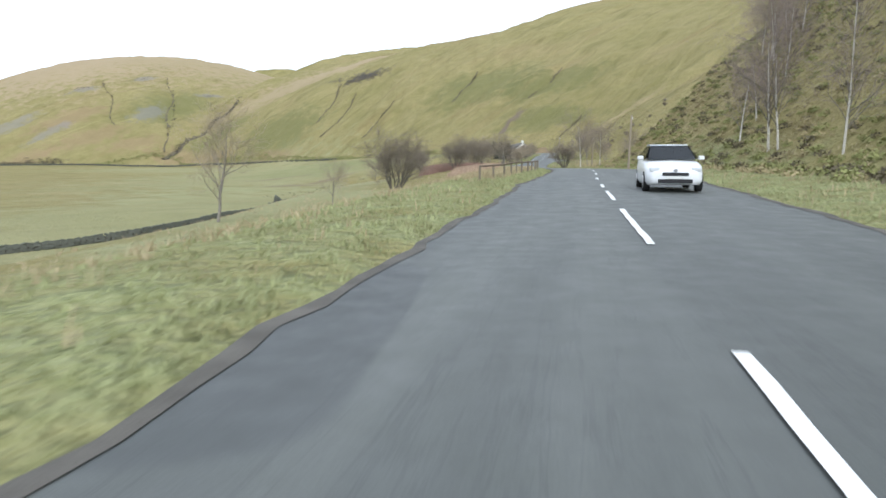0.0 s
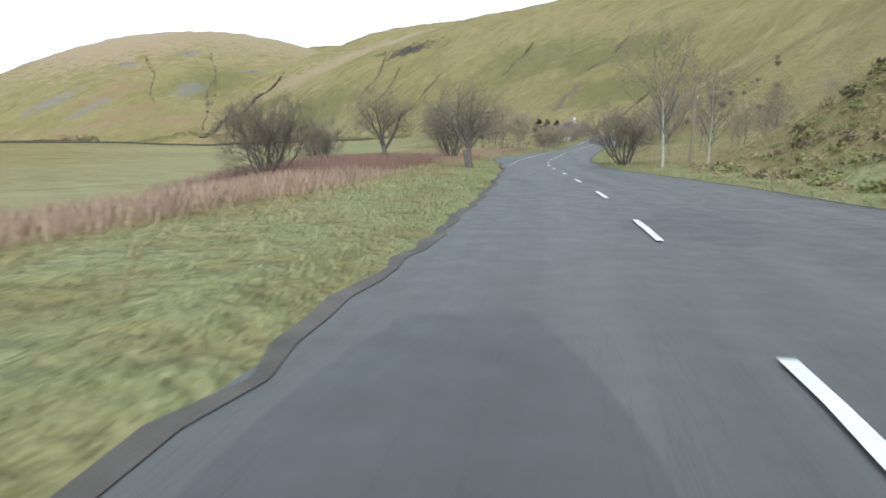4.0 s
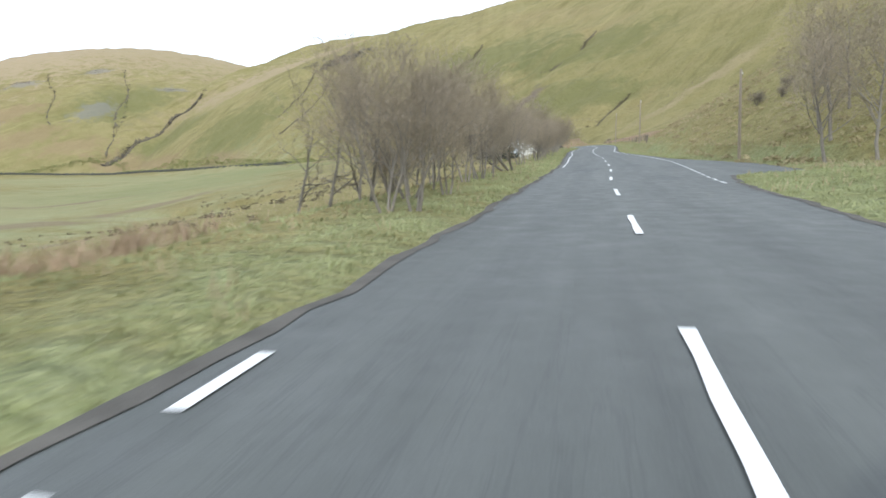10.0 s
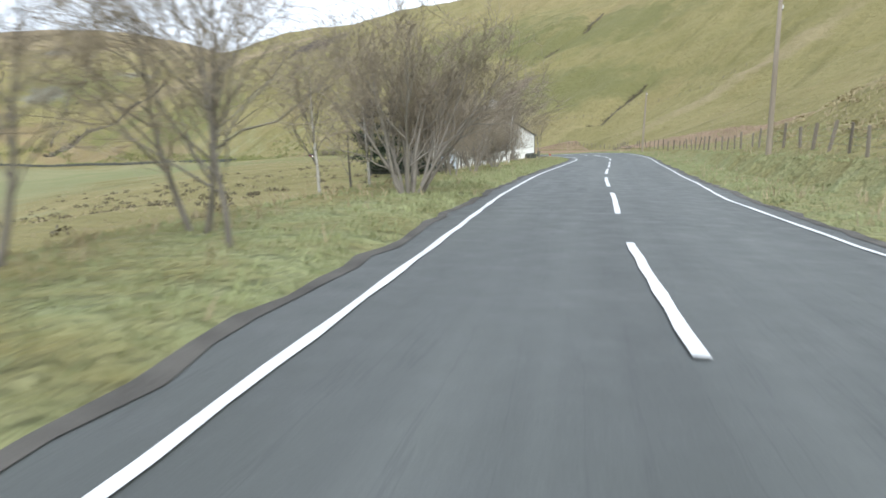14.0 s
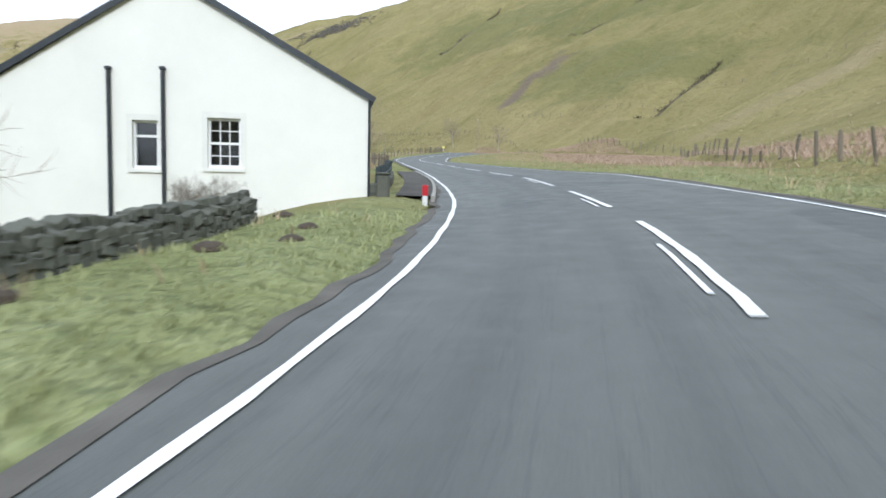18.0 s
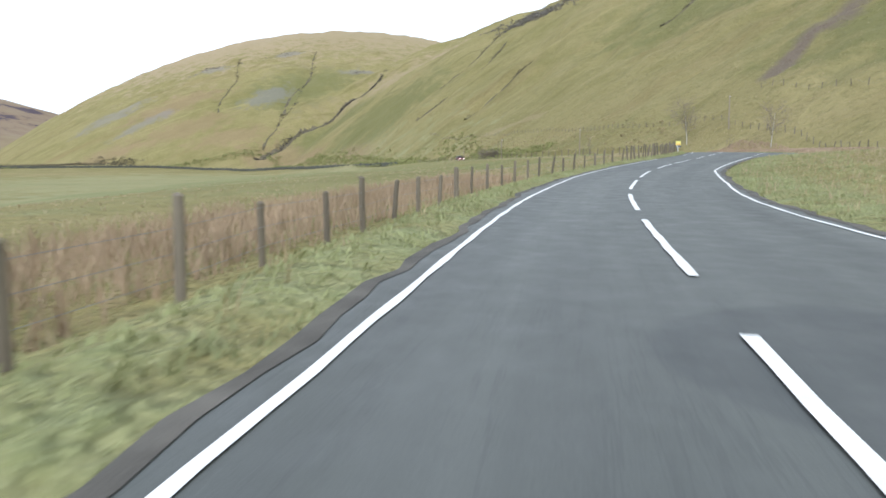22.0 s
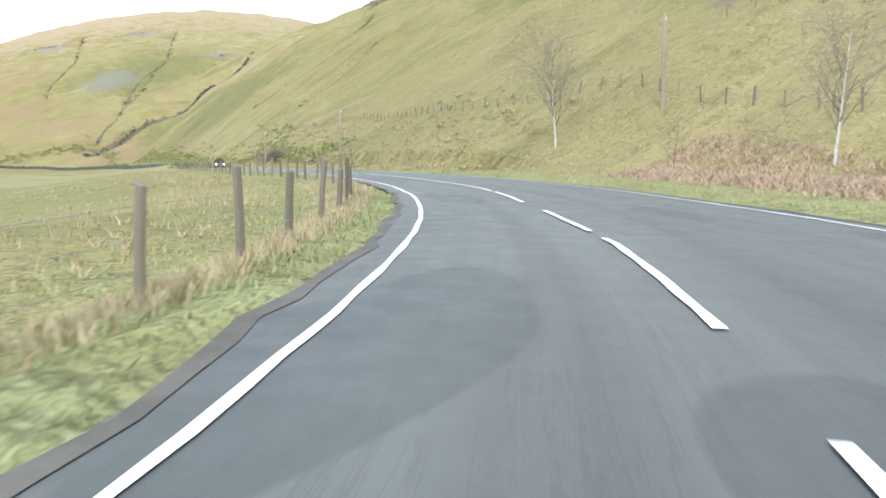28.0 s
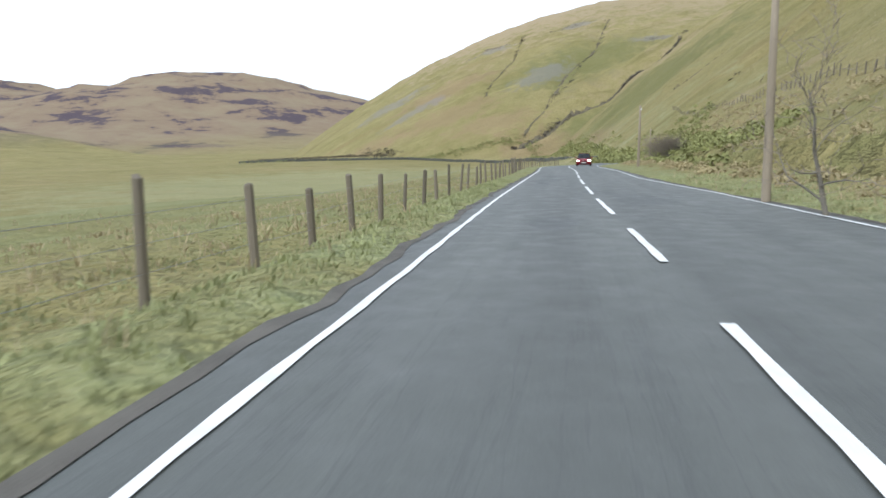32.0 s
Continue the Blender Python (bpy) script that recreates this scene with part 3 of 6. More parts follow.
def land(x, y):
    """The height of the land."""
    x, y = np.asarray(x, float), np.asarray(y, float)
    shape = x.shape
    x, y = x.ravel(), y.ravel()
    s, u, zr = road_coords(x, y)
    left, right = -u - 3.0, u - np.interp(s, R_S, R_U) + 0.1
    off = np.maximum(np.interp(s, L_S, L_U) - u, right)
    # the road's bed and verges
    near = zr + banked(s, u) * (1 - smooth(6, 24, u)) - 0.14 + 0.16 * smooth(0.0, 0.7, off) + 0.05 * wave(x, y, 2.3) * smooth(0.3, 2.0, off)
    near = near - 0.40 * smooth(0.9, 2.4, left) * smooth(343, 352, s)
    # left: verge, drop, valley floor
    verge = np.interp(s, [-60, 40, 60, 85, 100, 150, 170, 290, 300, 345, 360, 520], [2, 2.2, 3, 5, 9, 12, 3, 3, 2.0, 1.4, 5, 5])
    drop = np.interp(s, [-60, 0, 30, 60, 90, 140, 170, 230, 270, 290, 330, 360, 420, 520, 600], [3.5, 3.5, 3.2, 2.6, 1.6, 1.8, 2.6, 2.8, 2.4, 2.5, 1.8, 1.3, 1.6, 2.2, 2.0])
    run = np.interp(s, [-60, 60, 120, 170, 230, 290, 340, 360, 600], [14, 14, 12, 8, 9, 9, 7.5, 16, 22])
    floor = -11.0 + 0.5 * wave(x, y, 55, 2.0) + 0.25 * wave(x, y, 17, 5.0)
    slope = near - drop * smooth(0, 1, (left - verge) / run)
    fall = smooth(0, 1, (left - 16) / np.interp(s, [0, 250, 330, 420, 600], [42, 50, 90, 150, 150]))
    zl = slope * (1 - fall) + floor * fall
    # right: a verge that lifts towards the hill
    zrt = near + 0.25 * smooth(1.5, 5, right) + 0.8 * smooth(5, 25, right)
    z = np.where(u < 0, zl, zrt)
    z = np.where(s > 560, np.where(u < 0, np.minimum(near, floor) * smooth(6, 40, left) + near * (1 - smooth(6, 40, left)), z), z)
    # the steep hill on the right; q runs along it from the gully
    d = foot_distance(x, y)
    dd = np.maximum(d, 0)
    dd = dd + (wave(x, y, 70, 3.0) * np.minimum(5, dd * 0.08) + wave(x, y, 19, 1.0) * np.minimum(1.5, dd * 0.06))
    dd = np.maximum(dd, 0)
    q = (x + 288) * 0.69 - (y - 862) * 0.72
    top = np.interp(q, HILL_Q, HILL_TOP)
    steep = np.interp(y, [-260, -40, 20, 45, 96, 110, 122, 150, 180, 205, 240, 268, 300, 330, 420, 470, 560], [.5, .6, .95, 1.05, 1.02, .5, .38, .42, .5, .6, .68, .62, .32, .32, .5, .58, .6])
    steep = steep + (np.interp(q, [150, 300, 420], HILL_STEEP) - steep) * (1 - smooth(420, 540, q))
    fz = np.interp(y, [-40, 106, 203, 268, 330, 452, 470], [0, .4, .8, 2.2, 3.6, 4.4, 4.4])
    fz = fz + (np.interp(q, [0, 100, 340, 480], [-9, -7, -1, 4]) - fz) * (1 - smooth(420, 540, q))
    rough = wave(x, y, 31, 7.0) * 1.5 + wave(x, y, 11, 8.0) * 0.8 + wave(x, y, 4.3, 9.0) * 0.26
    flank = smooth(0, 1, (q + 162) / 109)
    za = fz + top * (1 - np.exp(-steep * dd * dd / (dd + 2.0) / top)) * flank + rough * smooth(2, 60, dd)
    # a spur comes down to the road, with a hollow behind its crest
    cx, cy = x - 86, y - 382
    ahead, behind = cx * 0.875 + cy * 0.485, cy * 0.875 - cx * 0.485
    za = za - 7.0 * smooth(0, 16, behind) * (1 - smooth(35, 110, behind)) * smooth(-4, 16, ahead) * (1 - smooth(80, 160, ahead))
    z = np.where(d > 0, np.maximum(z, za), z)
    # the round hill beyond the gully
    c1, s1 = math.cos(-1.11), math.sin(-1.11)
    e = np.hypot(((x + 472) * c1 + (y - 1335) * s1) / 536, (-(x + 472) * s1 + (y - 1335) * c1) / 497)
    zb = -12 + 191 * np.where(e < 1, 1 - np.minimum(e, 1) ** 2, 0) ** 1.03 - np.maximum(e - 1, 0) * 60 + rough * 1.3 * smooth(1, 0.8, e)
    z = np.maximum(z, zb)
    # gullies run down the faces
    for (ax, ay), (bx, by), depth, width in GULLIES:
        dx, dy = bx - ax, by - ay
        w = np.clip(((x - ax) * dx + (y - ay) * dy) / (dx * dx + dy * dy), 0, 1)
        dist = np.hypot(x - ax - w * dx + 0.028 * math.hypot(dx, dy) * np.sin(w * 9), y - ay - w * dy)
        z -= depth * np.exp(-(dist / width) ** 2) * smooth(0, 0.12, w) * (1 - smooth(0.8, 1.0, w))
    # distant moorland hills across the side valley
    for hx, hy, top, rx, ry in ((-330, 1800, 226, 420, 180), (-1750, 1250, 185, 520, 700), (-2300, 800, 200, 800, 500), (-1150, 620, 40, 330, 170), (-2600, 1700, 240, 900, 900), (900, -900, 200, 700, 700), (-900, -800, 160, 600, 700), (-1900, -300, 200, 700, 700)):
        e = ((x - hx) / rx) ** 2 + ((y - hy) / ry) ** 2
        z = np.maximum(z, -16 + (top + 16) * np.exp(-e) + wave(x, y, 160, 4.0) * 14 * np.exp(-e) + wave(x, y, 60, 6.0) * 5 * np.exp(-e))
    return z.reshape(shape)


GULLIES = (((-305, 842), (-289, 900), 7, 7), ((-291, 892), (-268, 938), 7, 7), ((-272, 934), (-240, 966), 6, 6), ((-308, 858), (-320, 912), 4, 5), ((-317, 905), (-366, 1060), 5, 6), ((-379, 890), (-446, 1023), 2.5, 5), ((-104, 736), (-84, 840), 4, 6),
           ((-97, 702), (-76, 722), 3, 5), ((-80, 714), (-62, 772), 4, 6), ((-50, 648), (-18, 700), 4, 5), ((34, 628), (66, 694), 4, 6), ((86, 547), (131, 598), 4, 5), ((88, 444), (116, 472), 3, 4))


def ground_at(x, y):
    return float(land(np.array([x]), np.array([y]))[0])

def graded(lo, hi, fine, out_lo, out_hi, mid_lo, mid_hi, grow=1.07):
    """Grid lines: even between lo and hi, ever wider beyond."""
    v = list(np.arange(lo, hi + fine / 2, fine))
    step = fine
    while v[-1] < out_hi:
        step = min(step * grow, 6.5 if v[-1] < mid_hi else 60)
        v.append(v[-1] + step)
    step = fine
    head = []
    while (head[-1] if head else lo) > out_lo:
        step = min(step * grow, 6.5 if (head[-1] if head else lo) > mid_lo else 60)
        head.append((head[-1] if head else lo) - step)
    return np.array(head[::-1] + v)


gx = graded(-14, 78, 0.8, -3400, 1500, -560, 170)
gy = graded(-10, 545, 1.1, -1500, 3200, -60, 1100)
XX, YY = np.meshgrid(gx, gy)
ZZ = land(XX, YY)
nx, ny = len(gx), len(gy)
verts = np.column_stack([XX.ravel(), YY.ravel(), ZZ.ravel()])
idx = np.arange(nx * ny).reshape(ny, nx)
quads = np.stack([idx[:-1, :-1], idx[:-1, 1:], idx[1:, 1:], idx[1:, :-1]], axis=-1).reshape(-1, 4)


def quad_mesh(name, verts, quads, material, smooth_shade=True):
    me = bpy.data.meshes.new(name)
    me.vertices.add(len(verts))
    me.vertices.foreach_set("co", np.asarray(verts, np.float32).ravel())
    n = len(quads)
    me.loops.add(n * 4)
    me.loops.foreach_set("vertex_index", np.asarray(quads, np.int32).ravel())
    me.polygons.add(n)
    me.polygons.foreach_set("loop_start", np.arange(0, n * 4, 4, dtype=np.int32))
    me.polygons.foreach_set("use_smooth", np.full(n, smooth_shade))
    me.update(calc_edges=True)
    me.materials.append(material)
    return me


ground_mesh = quad_mesh("ground", verts, quads, M_LAND)
g_s, g_u, _ = road_coords(verts[:, 0], verts[:, 1])
g_off = np.maximum(np.interp(g_s, L_S, L_U) - g_u, (g_u - np.interp(g_s, R_S, R_U)) * 0.8)
g_wide = np.interp(g_s, [0, 60, 90, 110, 165, 180, 290, 330, 345, 440], [5.5, 5, 3.2, 2.0, 2.0, 2.8, 2.6, 2.6, 1.8, 2.2]) * (1 + 0.25 * wave(verts[:, 0], verts[:, 1], 6.0, 3.0))
ground_mesh.attributes.new("verge", "FLOAT", "POINT").data.foreach_set("value", ((1 - smooth(0.75, 1.15, g_off / g_wide)) * (g_s < 620)).astype(np.float32))
ground = tagged(new("ground", ground_mesh), "rough upland grass valley floor and steep hillsides", "ground", kind="structure")


def strip(name, s0, s1, u0, u1, lift, material, step=1.0, camber=True):
    """A ribbon along the road between two offsets, each a number or a function of s."""
    n = max(2, int((s1 - s0) / step) + 1)
    ss = np.linspace(s0, s1, n)
    vs, lane = [], []
    cols = 5
    for s in ss:
        a = u0(s) if callable(u0) else u0
        b = u1(s) if callable(u1) else u1
        for k in range(cols):
            u = a + (b - a) * k / (cols - 1)
            x, y, z = beside(s, u)
            vs.append((x, y, z + lift + float(banked(s, u)) - (0.012 * abs(u) if camber else 0)))
            lane.append((u, s))
    i = np.arange(n * cols).reshape(n, cols)
    q = np.stack([i[:-1, :-1], i[:-1, 1:], i[1:, 1:], i[1:, :-1]], axis=-1).reshape(-1, 4)
    me = quad_mesh(name, vs, q, material)
    uv = me.uv_layers.new(name="lane")
    uv.data.foreach_set("uv", np.array(lane, np.float32)[q.ravel()].ravel())
    return me


def sheet_height(x, y):
    """The height of the ground sheet itself between its grid lines."""
    i = np.clip(np.searchsorted(gx, x) - 1, 0, nx - 2)
    j = np.clip(np.searchsorted(gy, y) - 1, 0, ny - 2)
    a, b = (x - gx[i]) / (gx[i + 1] - gx[i]), (y - gy[j]) / (gy[j + 1] - gy[j])
    return (ZZ[j, i] * (1 - a) + ZZ[j, i + 1] * a) * (1 - b) + (ZZ[j + 1, i] * (1 - a) + ZZ[j + 1, i + 1] * a) * b


def left_edge(s):
    return float(np.interp(s, L_S, L_U)) + 0.05 * math.sin(s * 0.9) + 0.04 * math.sin(s * 2.3 + 1) + 0.04 * math.sin(s * 5.1)


def right_edge(s):
    return float(np.interp(s, R_S, R_U)) + 0.05 * math.sin(s * 0.8 + 2) + 0.04 * math.sin(s * 2.1) + 0.04 * math.sin(s * 4.7)


road = tagged(new("road", strip("road", -60, float(C_LEN[-1]) - 2, left_edge, right_edge, 0.0, M_ROAD)), "worn grey asphalt two-lane country road", "road", kind="structure")

# ---- builders ----
def mesh_of(name, bm, material):
    me = bpy.data.meshes.new(name)
    bm.to_mesh(me)
    bm.free()
    me.materials.append(material)
    return me


def part(name, bm, material, parent, label=""):
    ob = new(name, mesh_of(name, bm, material))
    ob.parent = parent
    if label:
        ob["label"] = label
    return ob


def piece(name, me, parent, m=None):
    """One more object on a shared mesh."""
    ob = new(name, me)
    ob.parent = parent
    if m is not None:
        ob.matrix_basis = m
    return ob


def thing(name, m, label, category, group="", kind=""):
    ob = new(name)
    ob.empty_display_size = 0.2
    ob.matrix_basis = m
    return tagged(ob, label, category, group, kind)


def box(bm, x0, x1, y0, y1, z0, z1, bevel=0.0, m=None):
    c = Matrix.Translation(((x0 + x1) / 2, (y0 + y1) / 2, (z0 + z1) / 2)) @ Matrix.Diagonal((x1 - x0, y1 - y0, z1 - z0, 1))
    made = bmesh.ops.create_cube(bm, size=1.0, matrix=c)["verts"]
    if bevel:
        edges = list({e for v in made for e in v.link_edges})
        made = [v for f in bmesh.ops.bevel(bm, geom=edges, offset=bevel, segments=1, affect="EDGES")["faces"] for v in f.verts]
    if m is not None:
        bmesh.ops.transform(bm, matrix=m, verts=list(set(made)))
    return bm


def boxed(*a, **k):
    return box(bmesh.new(), *a, **k)


def tube_mesh(paths, sides):
    """Vertices and quads of tubes. Each path: a list of (place, radius)."""
    vs, qs = [], []
    base = 0
    ang = np.linspace(0, 2 * np.pi, sides, endpoint=False)
    for path in paths:
        p = np.array([a for a, _ in path], float)
        r = np.array([b for _, b in path], float)
        t = np.gradient(p, axis=0)
        t /= np.maximum(1e-9, np.linalg.norm(t, axis=1))[:, None]
        ref = np.where(np.abs(t[:, 2:3]) > 0.9, np.array([[1.0, 0, 0]]), np.array([[0, 0, 1.0]]))
        a = np.cross(t, ref)
        a /= np.maximum(1e-9, np.linalg.norm(a, axis=1))[:, None]
        b = np.cross(t, a)
        ring = p[:, None] + r[:, None, None] * (np.cos(ang)[None, :, None] * a[:, None] + np.sin(ang)[None, :, None] * b[:, None])
        vs.append(ring.reshape(-1, 3))
        n = len(p)
        i = base + np.arange(n * sides).reshape(n, sides)
        base += n * sides
        j = np.roll(i, -1, axis=1)
        qs.append(np.stack([i[:-1], j[:-1], j[1:], i[1:]], axis=-1).reshape(-1, 4))
    return np.vstack(vs), np.vstack(qs)


def tube_object(name, paths, sides, material, parent=None):
    v, q = tube_mesh(paths, sides)
    ob = new(name, quad_mesh(name, v, q, material))
    ob.parent = parent
    return ob


def grow(rng, start, way, length, radius, level, out, spread, droop, kids, up, sway=1.0):
    """A limb with its side limbs, added to out[level]."""
    steps = 5 if level < 2 else 4 if level == 2 else 3
    p = np.array(start, float)
    d = np.array(way, float)
    d /= np.linalg.norm(d)
    path = [(p.copy(), radius)]
    for k in range(steps):
        d = d + rng.normal(0, (0.13 + 0.05 * level) * (sway if level == 0 else 1), 3) + np.array([0, 0, up - droop * level])
        d /= np.linalg.norm(d)
        p = p + d * length / steps
        path.append((p.copy(), radius * (1 - 0.8 * (k + 1) / steps)))
    out[min(level, len(out) - 1)].append(path)
    if level + 1 >= len(kids) + 1:
        return
    n = kids[level]
    for k in range(n):
        f = 0.25 + 0.75 * (k + rng.random()) / n
        j = min(int(f * steps), steps - 1)
        w = f * steps - j
        at = path[j][0] * (1 - w) + path[j + 1][0] * w
        rad = (path[j][1] * (1 - w) + path[j + 1][1] * w) * 0.5
        dirn = path[j + 1][0] - path[j][0]
        dirn /= np.linalg.norm(dirn)
        side = np.cross(dirn, rng.normal(0, 1, 3))
        side /= np.linalg.norm(side)
        grow(rng, at, dirn * (1 - spread) + side * spread, length * rng.uniform(0.42, 0.68) * (1.15 - 0.4 * f), max(rad, 0.0065), level + 1, out, spread, droop, kids, up)


def bare_tree(seed, height, trunk_r, stems=1, kids=(9, 7, 5), spread=0.62, lean=(0, 0), up=0.05, droop=0.0, bark=None, twig=None, name="bare_tree", sway=1.0):
    """A leafless tree at the origin: trunk and limbs, crown of twigs."""
    rng = np.random.default_rng(seed)
    out = [[], [], [], []]
    for k in range(stems):
        a = 2 * math.pi * (k + rng.random() * 0.6) / max(1, stems)
        tilt = 0.05 if stems == 1 else 0.42
        way = np.array([math.cos(a) * tilt + lean[0], math.sin(a) * tilt + lean[1], 1.0])
        grow(rng, (0.12 * math.cos(a) * (stems > 1), 0.12 * math.sin(a) * (stems > 1), -0.25), way, height * rng.uniform(0.78, 1.0) * (0.8 if stems == 1 else 0.85), trunk_r * (1 if stems == 1 else 0.55), 0, out, spread, droop, kids, up, sway)
    tree = new(name)
    tree.empty_display_size = 0.2
    tube_object("trunk", out[0], 6, bark or M_BARK, tree)
    tube_object("limb", out[1] or out[0][:1], 4, bark if bark and bark is not M_BIRCH else M_BARK, tree)
    twigs = out[2] + out[3]
    ob = tube_object("crown", twigs, 3, twig or M_TWIG, tree)
    ob["label"] = "fine bare twigs"
    return tree


def blades(name, rng, xs, ys, height, width, material, label, category, lean=0.35, per=1, parent=None):
    """Upright narrow leaves or stems at places on the land: one joined sheet of stuff."""
    n = len(xs) * per
    x = np.repeat(xs, per) + rng.normal(0, 0.06, n)
    y = np.repeat(ys, per) + rng.normal(0, 0.06, n)
    z = land(x, y) - 0.03
    a = rng.uniform(0, 2 * np.pi, n)
    h = (np.repeat(height, per) if np.ndim(height) else np.full(n, height)) * rng.uniform(0.6, 1.25, n)
    w = width * rng.uniform(0.6, 1.4, n)
    la, ll = rng.uniform(0, 2 * np.pi, n), lean * h * rng.uniform(0.2, 1.2, n)
    ca, sa = np.cos(a) * w / 2, np.sin(a) * w / 2
    dx, dy = np.cos(la) * ll, np.sin(la) * ll
    v = np.empty((n, 6, 3))
    for i, (k, sx, t) in enumerate(((-1, 0, 0), (1, 0, 0), (0.8, 0.35, 0.55), (-0.8, 0.35, 0.55), (0.12, 1, 1), (-0.12, 1, 1))):
        v[:, i] = np.column_stack([x + k * ca + sx * dx, y + k * sa + sx * dy, z + t * h])
    i = np.arange(n)[:, None] * 6
    q = np.concatenate([i + np.array([[0, 1, 2, 3]]), i + np.array([[3, 2, 4, 5]])])
    return tagged(new(name, quad_mesh(name, v.reshape(-1, 3), q, material)), label, category, kind="stuff")


def along(rng, n, s0, s1, u0, u1, power=1.0):
    """n places beside the road."""
    s = rng.uniform(s0, s1, n)
    u = u0 + (u1 - u0) * rng.random(n) ** power
    q = np.array([np.interp(s, C_LEN, CENTRE[:, k]) for k in range(2)])
    d = np.array([np.interp(s + 1, C_LEN, CENTRE[:, k]) - np.interp(s - 1, C_LEN, CENTRE[:, k]) for k in range(2)])
    d /= np.hypot(*d)
    return q[0] + d[1] * u, q[1] - d[0] * u


def clumps(name, rng, xs, ys, size, material, label, category, leaves=60):
    """Low bushes, each a mound of many small leaves: one joined sheet of stuff."""
    n = len(xs)
    z = land(xs, ys)
    r = size * rng.uniform(0.55, 1.4, n)
    d = rng.normal(0, 1, (n, leaves, 3))
    d /= np.linalg.norm(d, axis=2)[:, :, None]
    d[:, :, 2] = np.abs(d[:, :, 2]) * 0.8
    c = np.stack([xs, ys, z], 1)[:, None] + d * (r[:, None, None] * rng.uniform(0.55, 1.0, (n, leaves, 1)))
    a = rng.normal(0, 1, (n, leaves, 3))
    a /= np.linalg.norm(a, axis=2)[:, :, None]
    b = np.cross(a, d + 0.01)
    b /= np.maximum(1e-6, np.linalg.norm(b, axis=2))[:, :, None]
    k = (r[:, None, None] * rng.uniform(0.08, 0.18, (n, leaves, 1)))
    v = np.stack([c - a * k - b * k * 0.5, c + a * k - b * k * 0.6, c + a * k * 0.7 + b * k * 0.6, c - a * k * 0.8 + b * k * 0.5], axis=2).reshape(-1, 3)
    q = np.arange(len(v)).reshape(-1, 4)
    return tagged(new(name, quad_mesh(name, v, q, material)), label, category, kind="stuff")


def stand(ob, x, y, turn=0.0, size=1.0, sink=0.0, z=None):
    """Sets a thing on the land."""
    ob.matrix_basis = Matrix.Translation((x, y, (ground_at(x, y) if z is None else z) - sink)) @ Matrix.Rotation(radians(turn), 4, "Z") @ Matrix.Scale(size, 4)
    return ob

# ---- road markings, kerb and footway ----
def mark(name, s0, s1, u0, u1, label):
    return tagged(new(name, strip(name, s0, s1, u0, u1, 0.012, M_PAINT, step=0.6)), label, "road marking", kind="structure")


def centre_line(s):
    """Metres by which the painted centre line strays from the plan's centre."""
    return float(np.interp(s, LINE_S, LINE_U))


LINE_S = [10, 18, 25, 32, 40, 54, 58, 65, 73, 96, 105, 111, 128, 136, 146, 152, 160, 167, 175, 190, 199, 207, 215, 224, 232, 236, 240, 244, 248, 254, 261, 286, 293, 302, 310, 330, 354, 366, 377, 386, 391, 396, 403, 409, 415, 420, 425, 430, 444, 449, 452, 457, 462, 466, 469, 475, 480, 485, 490, 495, 520]
LINE_U = [-.06, -.11, -.18, -.27, -.22, -.13, -.07, -.01, .03, .03, .08, .02, 0, -.08, -.14, -.2, -.17, -.07, -.03, -.07, .07, .13, .17, .36, .33, .25, .12, 0, -.1, -.02, -.09, -.12, 0, 0, .05, .05, .08, .08, .16, .05, -.1, -.33, -.4, -.25, .02, .12, .22, .2, .2, .18, 0, -.1, 0, .2, .34, .5, .65, .6, .5, .44, .1]
DASHES = [(-6.3, 3), (1.4, 3), (9.6, 5.7), (17.8, 4), (23.9, 2.3), (30.9, 2.3), (37.9, 2.8), (46.2, 2.5), (54.6, 3), (63.6, 2.8), (71.6, 2.7), (79.4, 2.7), (87.4, 2.7), (95.1, 2.7), (103.6, 2.8), (110.6, 3), (118.6, 2.8),
          (126.8, 2.8), (134.8, 3.1), (143, 2.9), (150.3, 2.9), (158.2, 2.8), (165.4, 2.8), (173.5, 2.8), (181.5, 2.7), (189.3, 2.7), (197.3, 2.8), (205.7, 3.1), (214, 2.7), (222.2, 3.1), (230.2, 3), (235.7, 3.9), (241.7, 4.8),
          (250.2, 5.5), (258.3, 5.6), (267, 5.6), (275, 5.5), (281.6, 5.2), (290, 6), (298.8, 4.5), (306.5, 5.5), (314.4, 4.6), (321.5, 5.6), (329.7, 5.4), (337.8, 5.6), (345.2, 5.6), (353, 5.6), (360.7, 5.7), (368.6, 5.7), (376.3, 5),
          (383.5, 5.3), (391, 5.8), (400, 5.8), (407, 5.6), (415, 3.7), (421.2, 4.1), (427.6, 3.4), (434, 4), (440.3, 2.2), (444.4, 5.1), (450.4, 3.9), (456.9, 4.7), (462.1, 6.7), (469.1, 6.7), (476, 8), (485.2, 3.5), (491.6, 3.6)]
for s0, ln in DASHES + [(498 + 7.4 * k, 5.2) for k in range(15)]:
    mark("centre_dash", s0, s0 + ln, lambda s: centre_line(s) - 0.055 + 0.008 * math.sin(s * 5), lambda s: centre_line(s) + 0.055 + 0.008 * math.sin(s * 7), "short worn white centre line dash" if ln < 4.5 else "long worn white centre line dash")
for s0, s1 in ((301.8, 303.4), (307.2, 309.8), (314.6, 316.6), (323.3, 325.2), (331.6, 333.0)):
    mark("old_dash", s0, s1, lambda s: centre_line(s) - 0.20, lambda s: centre_line(s) - 0.145, "thin leftover of an older centre line")
